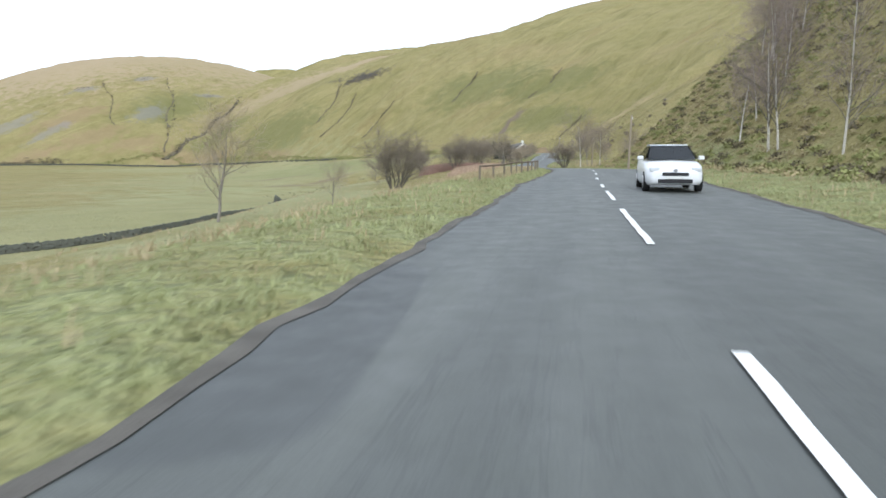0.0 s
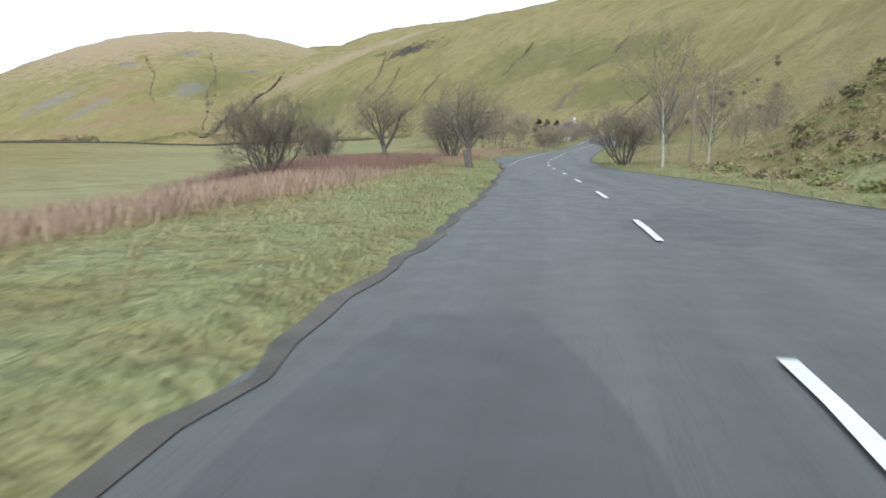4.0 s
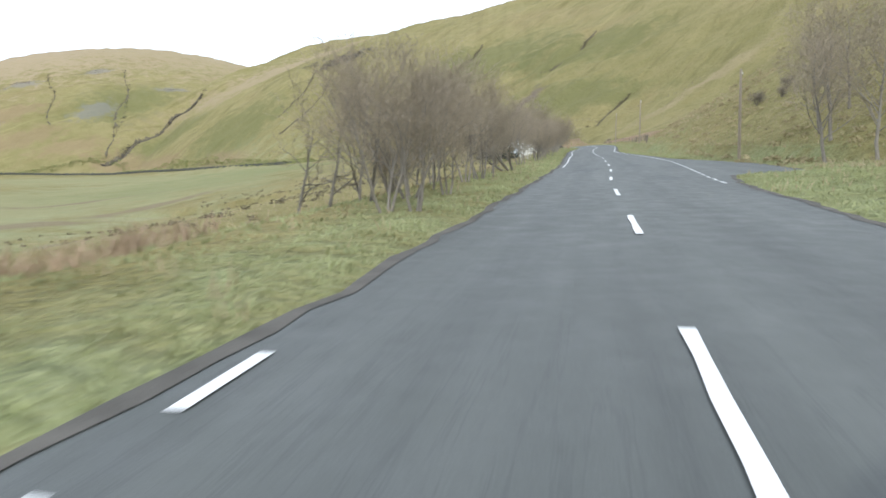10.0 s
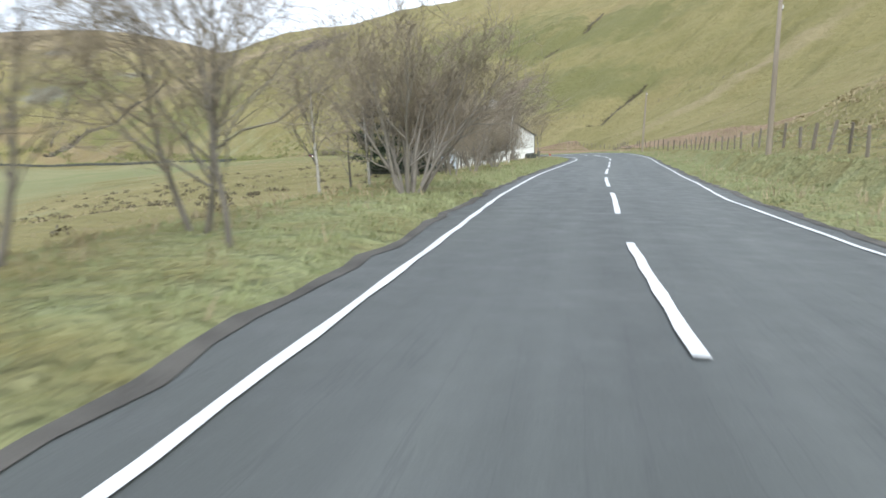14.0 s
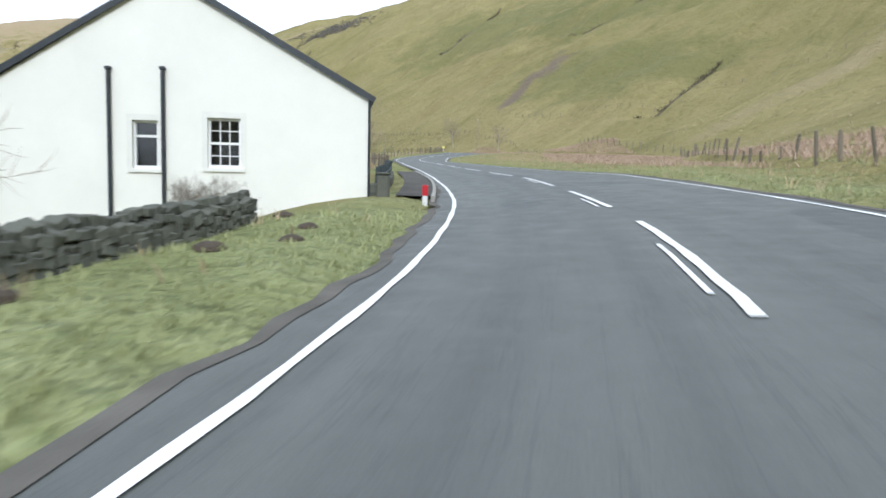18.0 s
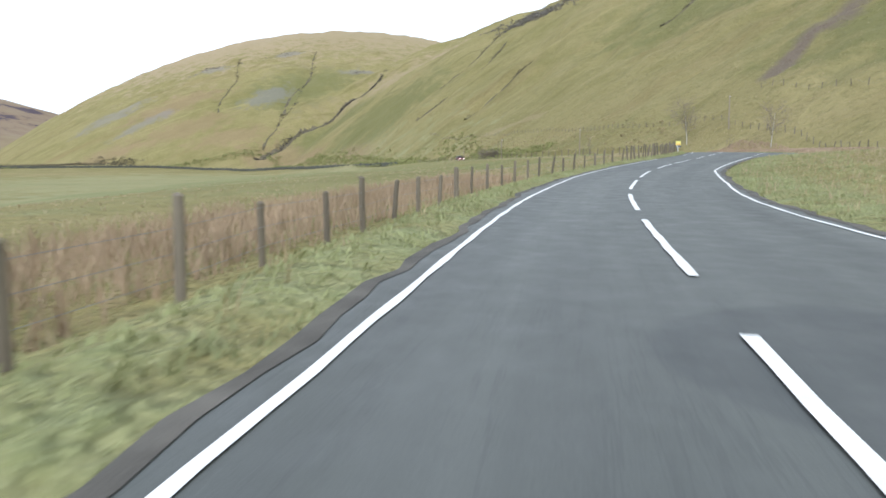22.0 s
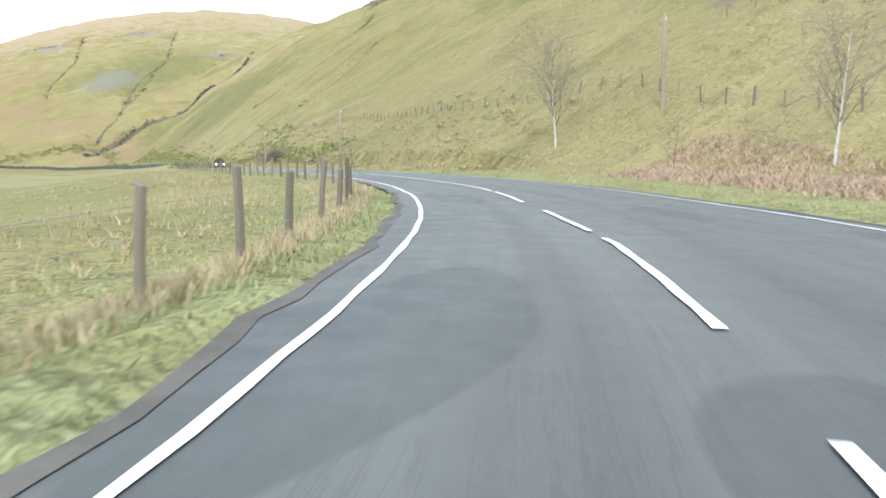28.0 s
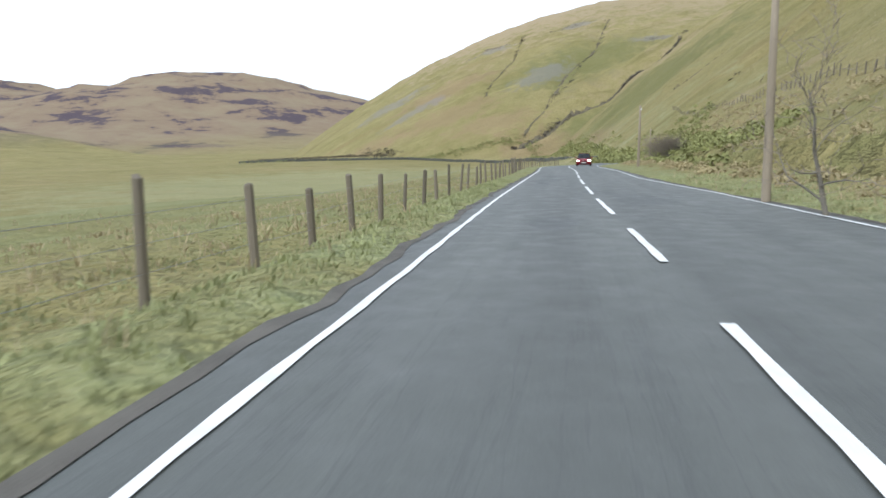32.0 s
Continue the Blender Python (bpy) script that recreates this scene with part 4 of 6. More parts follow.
for k in range(28):
    s0 = float(np.interp(k, [0, 1, 8, 17, 26, 27], [112.4, 114.4, 128.6, 146.2, 164.4, 166.3]))
    mark("edge_dash", s0, s0 + 1.0, lambda s: float(np.interp(s, [113, 120, 128, 147, 165], [-2.83, -2.76, -2.95, -2.95, -2.83])), lambda s: float(np.interp(s, [113, 120, 128, 147, 165], [-2.72, -2.65, -2.84, -2.84, -2.72])), "short white edge dash along the lay-by")
for k in range(14):
    mark("edge_dash", 187.6 + 1.95 * k, 188.7 + 1.95 * k, lambda s: float(np.interp(s, [187, 192, 214], [3.55, 3.65, 4.6])), lambda s: float(np.interp(s, [187, 192, 214], [3.66, 3.76, 4.71])), "short white edge dash across the side opening")
for k in range(11):
    mark("edge_dash", 423.0 + 2.1 * k, 424.1 + 2.1 * k, lambda s: float(np.interp(s, [422, 433, 441, 446], [3.3, 3.75, 4.5, 4.9])), lambda s: float(np.interp(s, [422, 433, 441, 446], [3.41, 3.86, 4.61, 5.01])), "short white edge dash across the lay-by")


def left_line(s):
    return float(np.interp(s, [204, 226, 235, 240, 246, 254, 265, 287, 294, 302, 312, 318, 328, 339, 355, 362, 383, 387, 391, 397, 403, 406, 410, 417, 424, 429, 432, 440, 455, 463, 467, 471, 475, 482, 487, 495, 505, 530],
                           [-2.58, -2.5, -2.28, -2.32, -2.47, -2.72, -2.78, -2.66, -2.6, -2.74, -2.83, -2.8, -3.0, -2.8, -2.63, -2.53, -2.48, -2.58, -2.82, -2.96, -3.0, -2.9, -2.75, -2.4, -2.06, -2.15, -2.5, -2.66, -2.7, -2.8, -2.57, -2.35, -2.25, -2.08, -2.32, -2.46, -2.57, -2.75]))


def right_line(s):
    return float(np.interp(s, [214, 223, 231, 237, 243, 247, 255, 262, 290, 300, 345, 372, 380, 388, 393, 399, 405, 417, 447, 453, 460, 466, 472, 482, 490, 497, 506, 520],
                           [4.7, 4.6, 4.4, 3.9, 3.2, 2.85, 2.6, 2.9, 3.1, 3.25, 3.25, 3.25, 3.1, 3.15, 2.9, 2.5, 2.7, 3.2, 5.35, 5.2, 4.75, 4.8, 5.05, 5.0, 4.7, 4.4, 4.2, 3.1]))


for s0, s1 in ((204.4, 414), (423.3, 425.2), (427.8, 700)):
    mark("edge_line", s0, s1, lambda s: left_line(s) - 0.045 - 0.01 * math.sin(s * 2.3), lambda s: left_line(s) + 0.045 + 0.012 * math.sin(s * 3.1), "solid white edge line with worn spots")
for s0, s1 in ((215.4, 420), (447, 700)):
    mark("edge_line", s0, s1, lambda s: right_line(s) - 0.045 - 0.01 * math.sin(s * 2.7), lambda s: right_line(s) + 0.045 + 0.012 * math.sin(s * 1.9), "solid white edge line on the hill side")
tagged(new("road_edge_left", strip("road_edge_left", -50, 560, lambda s: left_edge(s) - 0.07 - 0.03 * math.sin(s * 1.7) - 0.03 * math.sin(s * 3.9), lambda s: left_edge(s) + 0.10, 0.008, M_GRIT, step=0.7)), "crumbling gritty road edge", "road edge", kind="structure")
tagged(new("road_edge_right", strip("road_edge_right", -50, 560, lambda s: right_edge(s) - 0.12, lambda s: right_edge(s) + 0.10 + 0.04 * math.sin(s * 1.3) + 0.03 * math.sin(s * 4.1), 0.008, M_GRIT, step=0.7)), "crumbling gritty road edge", "road edge", kind="structure")
tagged(new("pavement", strip("pavement", 319.4, 338, -4.3, -3.38, 0.065, M_PAVE, camber=False)), "narrow dark asphalt footway before the cottage", "pavement", kind="structure")
kerb = thing("kerb", Matrix.Identity(4), "worn pale concrete kerb beside the footway", "kerb", kind="structure")
for k in range(21):
    s0 = 318.4 + k * 0.92
    (x0, y0, z0), (x1, y1, z1) = beside(s0, -3.32), beside(s0 + 0.90, -3.32)
    b = boxed(-0.05, 0.05, -0.45, 0.45, -0.15, 0.07, 0.012)
    ob = part("kerb_stone", b, M_KERB, kerb)
    ob.matrix_basis = Matrix.Translation(((x0 + x1) / 2, (y0 + y1) / 2, (z0 + z1) / 2)) @ Matrix.Rotation(math.atan2(y1 - y0, x1 - x0) - math.pi / 2, 4, "Z")

# ---- the cottage beside the road ----
# local axes: x from the road-side gable corner away from the road, y along the road front, z up
H_LEN, H_WID, H_EAVE, H_RIDGE = 14.7, 9.3, 2.85, 5.45
gx_dir, fy_dir = Vector((-0.975, -0.222, 0)).normalized(), Vector((-0.222, 0.975, -0.055)).normalized()
up_dir = gx_dir.cross(fy_dir) * -1 if gx_dir.cross(fy_dir).z < 0 else gx_dir.cross(fy_dir)
# gx_dir points away from the road, so the frame is (-gx, fy, up)
HOUSE = Matrix.Translation((53.8, 313.3, 1.80)) @ Matrix((( -gx_dir.x, fy_dir.x, up_dir.x, 0), (-gx_dir.y, fy_dir.y, up_dir.y, 0), (-gx_dir.z, fy_dir.z, up_dir.z, 0), (0, 0, 0, 1)))
house = thing("cottage", HOUSE, "long low whitewashed stone cottage with grey slate roof", "house")
DEEP = -2.2     # walls go down to the falling ground behind


def wall_panel(u0, u1, z0, z1, holes, place, thick, top=None):
    """A wall with openings, cut into blocks round them. place maps (u, depth, z) to local axes."""
    bm = bmesh.new()
    us = sorted({u0, u1, *[h[0] for h in holes], *[h[1] for h in holes]})
    zs = sorted({z0, z1, *[h[2] for h in holes], *[h[3] for h in holes]})
    grid = {}

    def vert(u, dpt, z):
        key = (round(u, 4), dpt, round(z, 4))
        if key not in grid:
            grid[key] = bm.verts.new(place(u, dpt, z))
        return grid[key]
    solid = {}
    for i in range(len(us) - 1):
        for j in range(len(zs) - 1):
            cu, cz = (us[i] + us[i + 1]) / 2, (zs[j] + zs[j + 1]) / 2
            solid[i, j] = not any(h[0] < cu < h[1] and h[2] < cz < h[3] for h in holes)
    for (i, j), full in solid.items():
        if not full:
            continue
        a, b, c, d = us[i], us[i + 1], zs[j], zs[j + 1]
        bm.faces.new([vert(a, 0, c), vert(b, 0, c), vert(b, 0, d), vert(a, 0, d)])
        bm.faces.new([vert(a, thick, c), vert(a, thick, d), vert(b, thick, d), vert(b, thick, c)])
        if top and d == z1:
            edges_of = (((i - 1, j), (a, c, a, d)), ((i + 1, j), (b, c, b, d)), ((i, j - 1), (a, c, b, c)))
        else:
            edges_of = (((i - 1, j), (a, c, a, d)), ((i + 1, j), (b, c, b, d)), ((i, j - 1), (a, c, b, c)), ((i, j + 1), (a, d, b, d)))
        for (ni, nj), (p, q, r, s) in edges_of:
            if not solid.get((ni, nj), False):
                bm.faces.new([vert(p, 0, q), vert(r, 0, s), vert(r, thick, s), vert(p, thick, q)])
    if top:
        # the peak, joined to the wall's upper edge
        (ta, za), (tm, zm), (tb, zb) = top
        row = [u for u in us if u0 <= u <= u1]
        for dpt in (0, thick):
            bm.faces.new([vert(u, dpt, z1) for u in row] + [bm.verts.new(place(*v[:1], dpt, v[1])) for v in ((tb, zb), (tm, zm), (ta, za))])
        rim = [(u0, z1), (ta, za), (tm, zm), (tb, zb), (u1, z1)]
        for (a, c), (b, d) in zip(rim[:-1], rim[1:]):
            bm.faces.new([bm.verts.new(place(a, 0, c)), bm.verts.new(place(b, 0, d)), bm.verts.new(place(b, thick, d)), bm.verts.new(place(a, thick, c))])
    bmesh.ops.remove_doubles(bm, verts=bm.verts[:], dist=0.0005)
    bmesh.ops.recalc_face_normals(bm, faces=bm.faces[:])
    return bm


gable_place = lambda u, d, z: (-u, d, z)
front_place = lambda u, d, z: (-d, u, z)
G_WINDOWS = [(3.16, 3.96, 0.86, 2.10), (5.12, 5.72, 0.80, 1.98)]
F_WINDOWS = [(1.15, 2.12, 0.98, 2.44), (6.90, 7.60, 0.95, 2.40), (10.62, 11.15, 1.35, 2.40)]
F_DOOR = (4.16, 4.95, 0.0, 2.44)
part("gable_wall", wall_panel(0, H_WID, DEEP, H_EAVE - 0.45, G_WINDOWS, gable_place, 0.45, ((0, H_EAVE - 0.10), (H_WID / 2 + 0.25, H_RIDGE), (H_WID, H_EAVE - 0.4))), M_RENDER, house, "smooth cream-white rendered gable")
part("front_wall", wall_panel(0.45, H_LEN, -0.8, H_EAVE - 0.13, F_WINDOWS + [F_DOOR], front_place, 0.5), M_HARL, house, "rough whitewashed rubble front wall")
part("rear_wall", wall_panel(0.45, H_LEN, DEEP, H_EAVE - 0.2, [], lambda u, d, z: (-H_WID + d, u, z), 0.45), M_HARL, house)
part("far_gable_wall", wall_panel(0.5, H_WID - 0.45, DEEP, H_EAVE - 0.5, [], lambda u, d, z: (-u, H_LEN - d, z), 0.45, ((0.5, H_EAVE - 0.1), (H_WID / 2 + 0.25, H_RIDGE - 0.1), (H_WID - 0.45, H_EAVE - 0.4))), M_HARL, house)
part("ground_floor", boxed(-H_WID + 0.45, -0.5, 0.45, H_LEN - 0.45, -0.5, -0.05), M_DIM_ROOM, house)


def sash(parent, place, u0, u1, z0, z1, cols, rows, split=0.5, margin=None, sill=True, deep=0.0, wide=0.13):
    """A sliding sash window: frame, two sashes' bars, panes, sill and painted margin."""
    w = new("window")
    w.parent = parent

    def slab(name, a, b, c, d, d0, d1, mat):
        bm = bmesh.new()
        vs = [bm.verts.new(place(u, dd - (deep if 0.1 < dd < 0.3 and name != "sill" else 0), z)) for dd in (d0, d1) for u, z in ((a, c), (b, c), (b, d), (a, d))]
        for f in ((0, 1, 2, 3), (7, 6, 5, 4), (0, 4, 5, 1), (1, 5, 6, 2), (2, 6, 7, 3), (3, 7, 4, 0)):
            bm.faces.new([vs[i] for i in f])
        bmesh.ops.recalc_face_normals(bm, faces=bm.faces[:])
        return part(name, bm, mat, w)
    t = 0.06
    slab("frame", u0, u0 + t, z0, z1, 0.12, 0.20, M_FRAME)
    slab("frame", u1 - t, u1, z0, z1, 0.12, 0.20, M_FRAME)
    slab("frame", u0 + t, u1 - t, z0, z0 + t + 0.02, 0.12, 0.20, M_FRAME)
    slab("frame", u0 + t, u1 - t, z1 - t, z1, 0.12, 0.20, M_FRAME)
    zm = z0 + (z1 - z0) * split
    slab("meeting_rail", u0 + t, u1 - t, zm - 0.03, zm + 0.03, 0.125, 0.19, M_FRAME)
    for k in range(1, cols):
        u = u0 + t + (u1 - u0 - 2 * t) * k / cols
        slab("glazing_bar", u - 0.012, u + 0.012, z0 + t, z1 - t, 0.135, 0.165, M_FRAME)
    for lo, hi in ((z0, zm), (zm, z1)):
        for k in range(1, rows):
            z = lo + (hi - lo) * k / rows
            slab("glazing_bar", u0 + t, u1 - t, z - 0.012, z + 0.012, 0.137, 0.163, M_FRAME)
    g = slab("pane", u0 + t, u1 - t, z0 + t, z1 - t, 0.148, 0.153, M_GLASS)
    g.visible_shadow = False
    # added dark sheet behind the pane stands in for the unlit room
    slab("room_dark", u0 - 0.1, u1 + 0.1, z0 - 0.1, z1 + 0.1, 0.9, 0.92, M_DIM_ROOM)
    if sill:
        slab("sill", u0 - 0.1, u1 + 0.1, z0 - 0.09, z0 - 0.004, -0.06, 0.14, M_SURROUND if margin is None else margin)
    m = margin or M_SURROUND
    slab("margin", u0 - wide, u0, z0 - 0.004, z1 + 0.14, -0.012, 0.05, m)
    slab("margin", u1, u1 + wide, z0 - 0.004, z1 + 0.14, -0.012, 0.05, m)
    slab("margin", u0, u1, z1, z1 + 0.14, -0.012, 0.05, m)
    return w


sash(house, gable_place, *G_WINDOWS[0], 3, 2)
sash(house, gable_place, *G_WINDOWS[1], 1, 1, split=0.68)
sash(house, front_place, *F_WINDOWS[0], 1, 2, margin=M_HARL, deep=0.08, wide=0.07)
sash(house, front_place, *F_WINDOWS[1], 1, 2, margin=M_HARL, deep=0.08, wide=0.07)
sash(house, front_place, *F_WINDOWS[2], 1, 2, margin=M_HARL, deep=0.08, wide=0.07)
door = new("door")
door.parent = house
d0, d1 = F_DOOR[0], F_DOOR[1]
part("door_leaf", boxed(-0.20, -0.15, d0 + 0.05, d1 - 0.05, 0.0, 1.92, 0.006), M_DOOR, door, "dull blue boarded door")
for k in range(4):
    y = d0 + 0.09 + k * 0.15
    part("door_board", boxed(-0.152, -0.135, y, y + 0.135, 0.06, 1.88, 0.004), M_DOOR, door)
part("transom", boxed(-0.20, -0.12, d0 + 0.05, d1 - 0.05, 1.93, 2.0), M_FRAME, door)
part("fanlight", boxed(-0.17, -0.162, d0 + 0.06, d1 - 0.06, 2.0, 2.40), M_DARKGLASS, door, "dark fanlight pane")
part("margin", boxed(-0.05, 0.008, d0 - 0.08, d0, -0.3, 2.52), M_HARL, door)
part("margin", boxed(-0.05, 0.008, d1, d1 + 0.12, -0.3, 2.52), M_SURROUND, door)
part("lintel", boxed(-0.05, 0.008, d0, d1, 2.44, 2.52), M_HARL, door)
part("handle", boxed(-0.135, -0.09, d1 - 0.16, d1 - 0.12, 0.95, 1.06, 0.008), M_IRON, door, "dark iron handle")
part("lamp", boxed(0.015, 0.13, d1 + 0.0, d1 + 0.09, 2.56, 2.64, 0.01), M_PRINT, house, "small white outside lamp")

# roof: boards, then courses of slates
RX = -H_WID / 2 - 0.25
slope_f = Vector((RX - 0.15, 0, H_RIDGE - (H_EAVE - 0.19)))
run_f = slope_f.length
dir_f = slope_f.normalized()
nrm_f = Vector((-dir_f.z, 0, dir_f.x))
nrm_f = nrm_f if nrm_f.z > 0 else -nrm_f
slope_r = Vector((RX + H_WID + 0.15, 0, H_RIDGE - (H_EAVE - 0.42)))
dir_r = slope_r.normalized()
nrm_r = Vector((-dir_r.z, 0, dir_r.x))
nrm_r = nrm_r if nrm_r.z > 0 else -nrm_r


def roof_sheet(origin, d, n, length):
    bm = bmesh.new()
    vs = []
    for k in (0.0, 0.07):
        for y in (-0.10, H_LEN + 0.12):
            for r in (0.0, length):
                vs.append(bm.verts.new(Vector((origin[0], y, origin[2])) + d * r + n * k))
    for f in ((0, 1, 3, 2), (4, 6, 7, 5), (0, 2, 6, 4), (1, 5, 7, 3), (0, 4, 5, 1), (2, 3, 7, 6)):
        bm.faces.new([vs[i] for i in f])
    bmesh.ops.recalc_face_normals(bm, faces=bm.faces[:])
    return bm


E_F, E_R = (0.15, 0, H_EAVE - 0.19), (-H_WID - 0.15, 0, H_EAVE - 0.42)
roof = part("roof", roof_sheet(E_F, dir_f, nrm_f, run_f), M_SLATE, house, "grey slate roof with mossy courses")
part("roof_rear", roof_sheet(E_R, dir_r, nrm_r, slope_r.length), M_SLATE, house)
slate_mesh = mesh_of("slate", boxed(-0.15, 0.15, 0, 0.33, 0, 0.012), M_SLATE)
rows_n = int(run_f / 0.235)
rng_s = np.random.default_rng(5)
base_f = Matrix(((0, dir_f.x, nrm_f.x, 0), (1, dir_f.y, nrm_f.y, 0), (0, dir_f.z, nrm_f.z, 0), (0, 0, 0, 1)))
rest, count = [], 0
for r in range(rows_n):
    for k in range(int((H_LEN + 0.2) / 0.31)):
        y = -0.08 + 0.31 * k + (0.155 if r % 2 else 0) + 0.15
        if y > H_LEN + 0.05:
            continue
        at = Vector((E_F[0], y, E_F[2])) + dir_f * (r * 0.235) + nrm_f * 0.075
        m = Matrix.Translation(at) @ base_f @ Matrix.Rotation(radians(-2.2 + rng_s.normal(0, 0.5)), 4, "X") @ Matrix.Rotation(radians(rng_s.normal(0, 0.8)), 4, "Z")
        if 3.0 < y < 9.2 and r < 15 and count < 300:
            piece("slate", slate_mesh, roof, m)
            count += 1
        else:
            rest.append(m)
sv = np.array([v.co[:] for v in slate_mesh.vertices])
sq = np.array([list(p.vertices) for p in slate_mesh.polygons])
allv = np.vstack([(np.array(m.to_3x3()) @ sv.T).T + np.array(m.translation) for m in rest])
allq = np.vstack([sq + i * len(sv) for i in range(len(rest))])
ob = new("slates_beyond", quad_mesh("slates_beyond", allv, allq, M_SLATE, False))
ob.parent = roof
ob["kind"] = "stuff"
part("ridge", boxed(RX - 0.12, RX + 0.12, -0.12, H_LEN + 0.14, H_RIDGE + 0.02, H_RIDGE + 0.13, 0.03), M_GREYMARGIN, house, "grey ridge tiles")
part("skylight", boxed(-0.28, 0.28, 0, 0.75, 0.09, 0.13, 0.01, m=Matrix.Translation(Vector((E_F[0], 9.6, E_F[2])) + dir_f * 2.6) @ base_f), M_PRINT, house, "small pale roof light")
# dark verge boards on the near gable, gutter and pipes
for (ox, oz), d, n, ln in (((E_F[0], E_F[2]), dir_f, nrm_f, run_f), ((E_R[0], E_R[2]), dir_r, nrm_r, slope_r.length)):
    bm = bmesh.new()
    vs = [bm.verts.new(Vector((ox, y, oz)) + d * r + n * k) for y in (-0.13, -0.10) for r in (0, ln) for k in (-0.05, 0.10)]
    for f in ((0, 1, 3, 2), (4, 6, 7, 5), (0, 4, 5, 1), (2, 3, 7, 6), (1, 5, 7, 3), (0, 2, 6, 4)):
        bm.faces.new([vs[i] for i in f])
    bmesh.ops.recalc_face_normals(bm, faces=bm.faces[:])
    part("verge_board", bm, M_IRON, house)
tube_object("downpipe", [[((0.05, H_LEN - 0.05, H_EAVE - 0.1), 0.04), ((0.05, H_LEN - 0.05, 1.2), 0.04), ((0.05, H_LEN - 0.05, -0.4), 0.04)]], 6, M_IRON, house)
tube_object("corner_pipe", [[((0.03, -0.05, H_EAVE), 0.035), ((0.03, -0.05, 1.2), 0.035), ((0.03, -0.05, -0.4), 0.035)]], 6, M_IRON, house)
tube_object("corner_pipe", [[((-H_WID, -0.05, H_EAVE - 0.3), 0.035), ((-H_WID, -0.05, 0.5), 0.035), ((-H_WID, -0.05, -2), 0.035)]], 6, M_IRON, house)
for u, zt, zb in ((6.22, 3.2, -0.9), (4.98, 3.25, -0.6), (8.85, 0.4, -1.5)):
    tube_object("soil_pipe", [[((-u, -0.09, zt), 0.05), ((-u, -0.09, (zt + zb) / 2), 0.05), ((-u, -0.09, zb), 0.05)]], 8, M_IRON, house)
    part("pipe_collar", boxed(-u - 0.07, -u + 0.07, -0.16, -0.02, zt - 0.06, zt + 0.02, 0.015), M_IRON, house)
chimney = part("chimney", boxed(RX - 0.42, RX + 0.42, -0.02, 0.75, H_RIDGE - 0.5, H_RIDGE + 0.95, 0.01), M_RENDER, house, "white rendered gable chimney")
part("chimney_cope", boxed(RX - 0.48, RX + 0.48, -0.08, 0.81, H_RIDGE + 0.95, H_RIDGE + 1.05, 0.01), M_GREYMARGIN, chimney)
tube_object("chimney_pot", [[((RX, 0.36, H_RIDGE + 1.05), 0.12), ((RX, 0.36, H_RIDGE + 1.3), 0.11), ((RX, 0.36, H_RIDGE + 1.5), 0.13)]], 10, M_SURROUND, chimney)

# arched tin shed beyond the far gable
shed = thing("shed", Matrix.Translation((45.55, 332.75, 1.25)) @ HOUSE.to_quaternion().to_matrix().to_4x4(), "dark green corrugated tin shed with a rounded roof", "shed")
bm = bmesh.new()
W2, SW, SD = 1.85, 2.1, 6.4
prof = [(-W2, -0.9), (-W2, SW)] + [(-W2 * math.cos(math.pi * k / 14), SW + 1.15 * math.sin(math.pi * k / 14)) for k in range(1, 14)] + [(W2, SW), (W2, -0.9)]
front = [bm.verts.new((0, W2 + a, b)) for a, b in prof]
back = [bm.verts.new((-SD, W2 + a, b)) for a, b in prof]
bm.faces.new(front)
bm.faces.new(back[::-1])
for i in range(len(prof) - 1):
    bm.faces.new([front[i], back[i], back[i + 1], front[i + 1]])
bmesh.ops.recalc_face_normals(bm, faces=bm.faces[:])
part("shell", bm, M_SHED, shed)
arch = [((x, W2 + 1.02 * a, b + 0.03), 0.04) for x in (0.04,) for a, b in prof[1:-1]]
tube_object("roof_rim", [arch], 6, M_IRON, shed)
for k in range(10):
    y = 0.18 + k * 0.36
    part("corrugation", boxed(-0.01, 0.02, y, y + 0.12, -0.8, SW + 1.05 * math.sqrt(max(0.02, 1 - ((y - W2 + 0.06) / W2) ** 2)) - 0.05, 0.008), M_SHED, shed)

# low wall with a post railing before the cottage
low_wall = thing("low_wall", Matrix.Identity(4), "low dark stone wall beside the footway", "wall", kind="structure")
rng_w = np.random.default_rng(8)
for k in range(28):
    s = 320.0 + k * 0.46
    u = -4.85
    x, y, z = beside(s, u)
    (xa, ya, za) = beside(s + 0.4, u)
    for c in range(2):
        ob = part("stone", boxed(-0.15, 0.15, -0.22 + rng_w.uniform(0, .03), 0.22, -0.25 + c * 0.16, -0.06 + c * 0.2 + rng_w.uniform(-.02, .03), 0.03), M_STONE, low_wall)
        ob.matrix_basis = Matrix.Translation((x, y, z + 0.08)) @ Matrix.Rotation(math.atan2(ya - y, xa - x) - math.pi / 2 + rng_w.normal(0, 0.04), 4, "Z")
railing = thing("railing", Matrix.Identity(4), "dark green-grey post and rail railing on the low wall", "railing")
rail_path = []
for k in range(13):
    s = 320.7 + k * 1.0
    u = -4.88
    x, y, z = beside(s, u)
    ob = part("post", boxed(-0.05, 0.05, -0.04, 0.04, -0.05, 0.60, 0.01), M_RAILING, railing)
    ob.matrix_basis = Matrix.Translation((x, y, z + 0.06)) @ Matrix.Rotation(rng_w.normal(0, 0.03), 4, "Y")
    rail_path.append(((x + 0.07, y, z + 0.42), 0.024))
tube_object("rail", [rail_path], 6, M_RAILING, railing)
x, y, z = beside(332.9, -4.85)
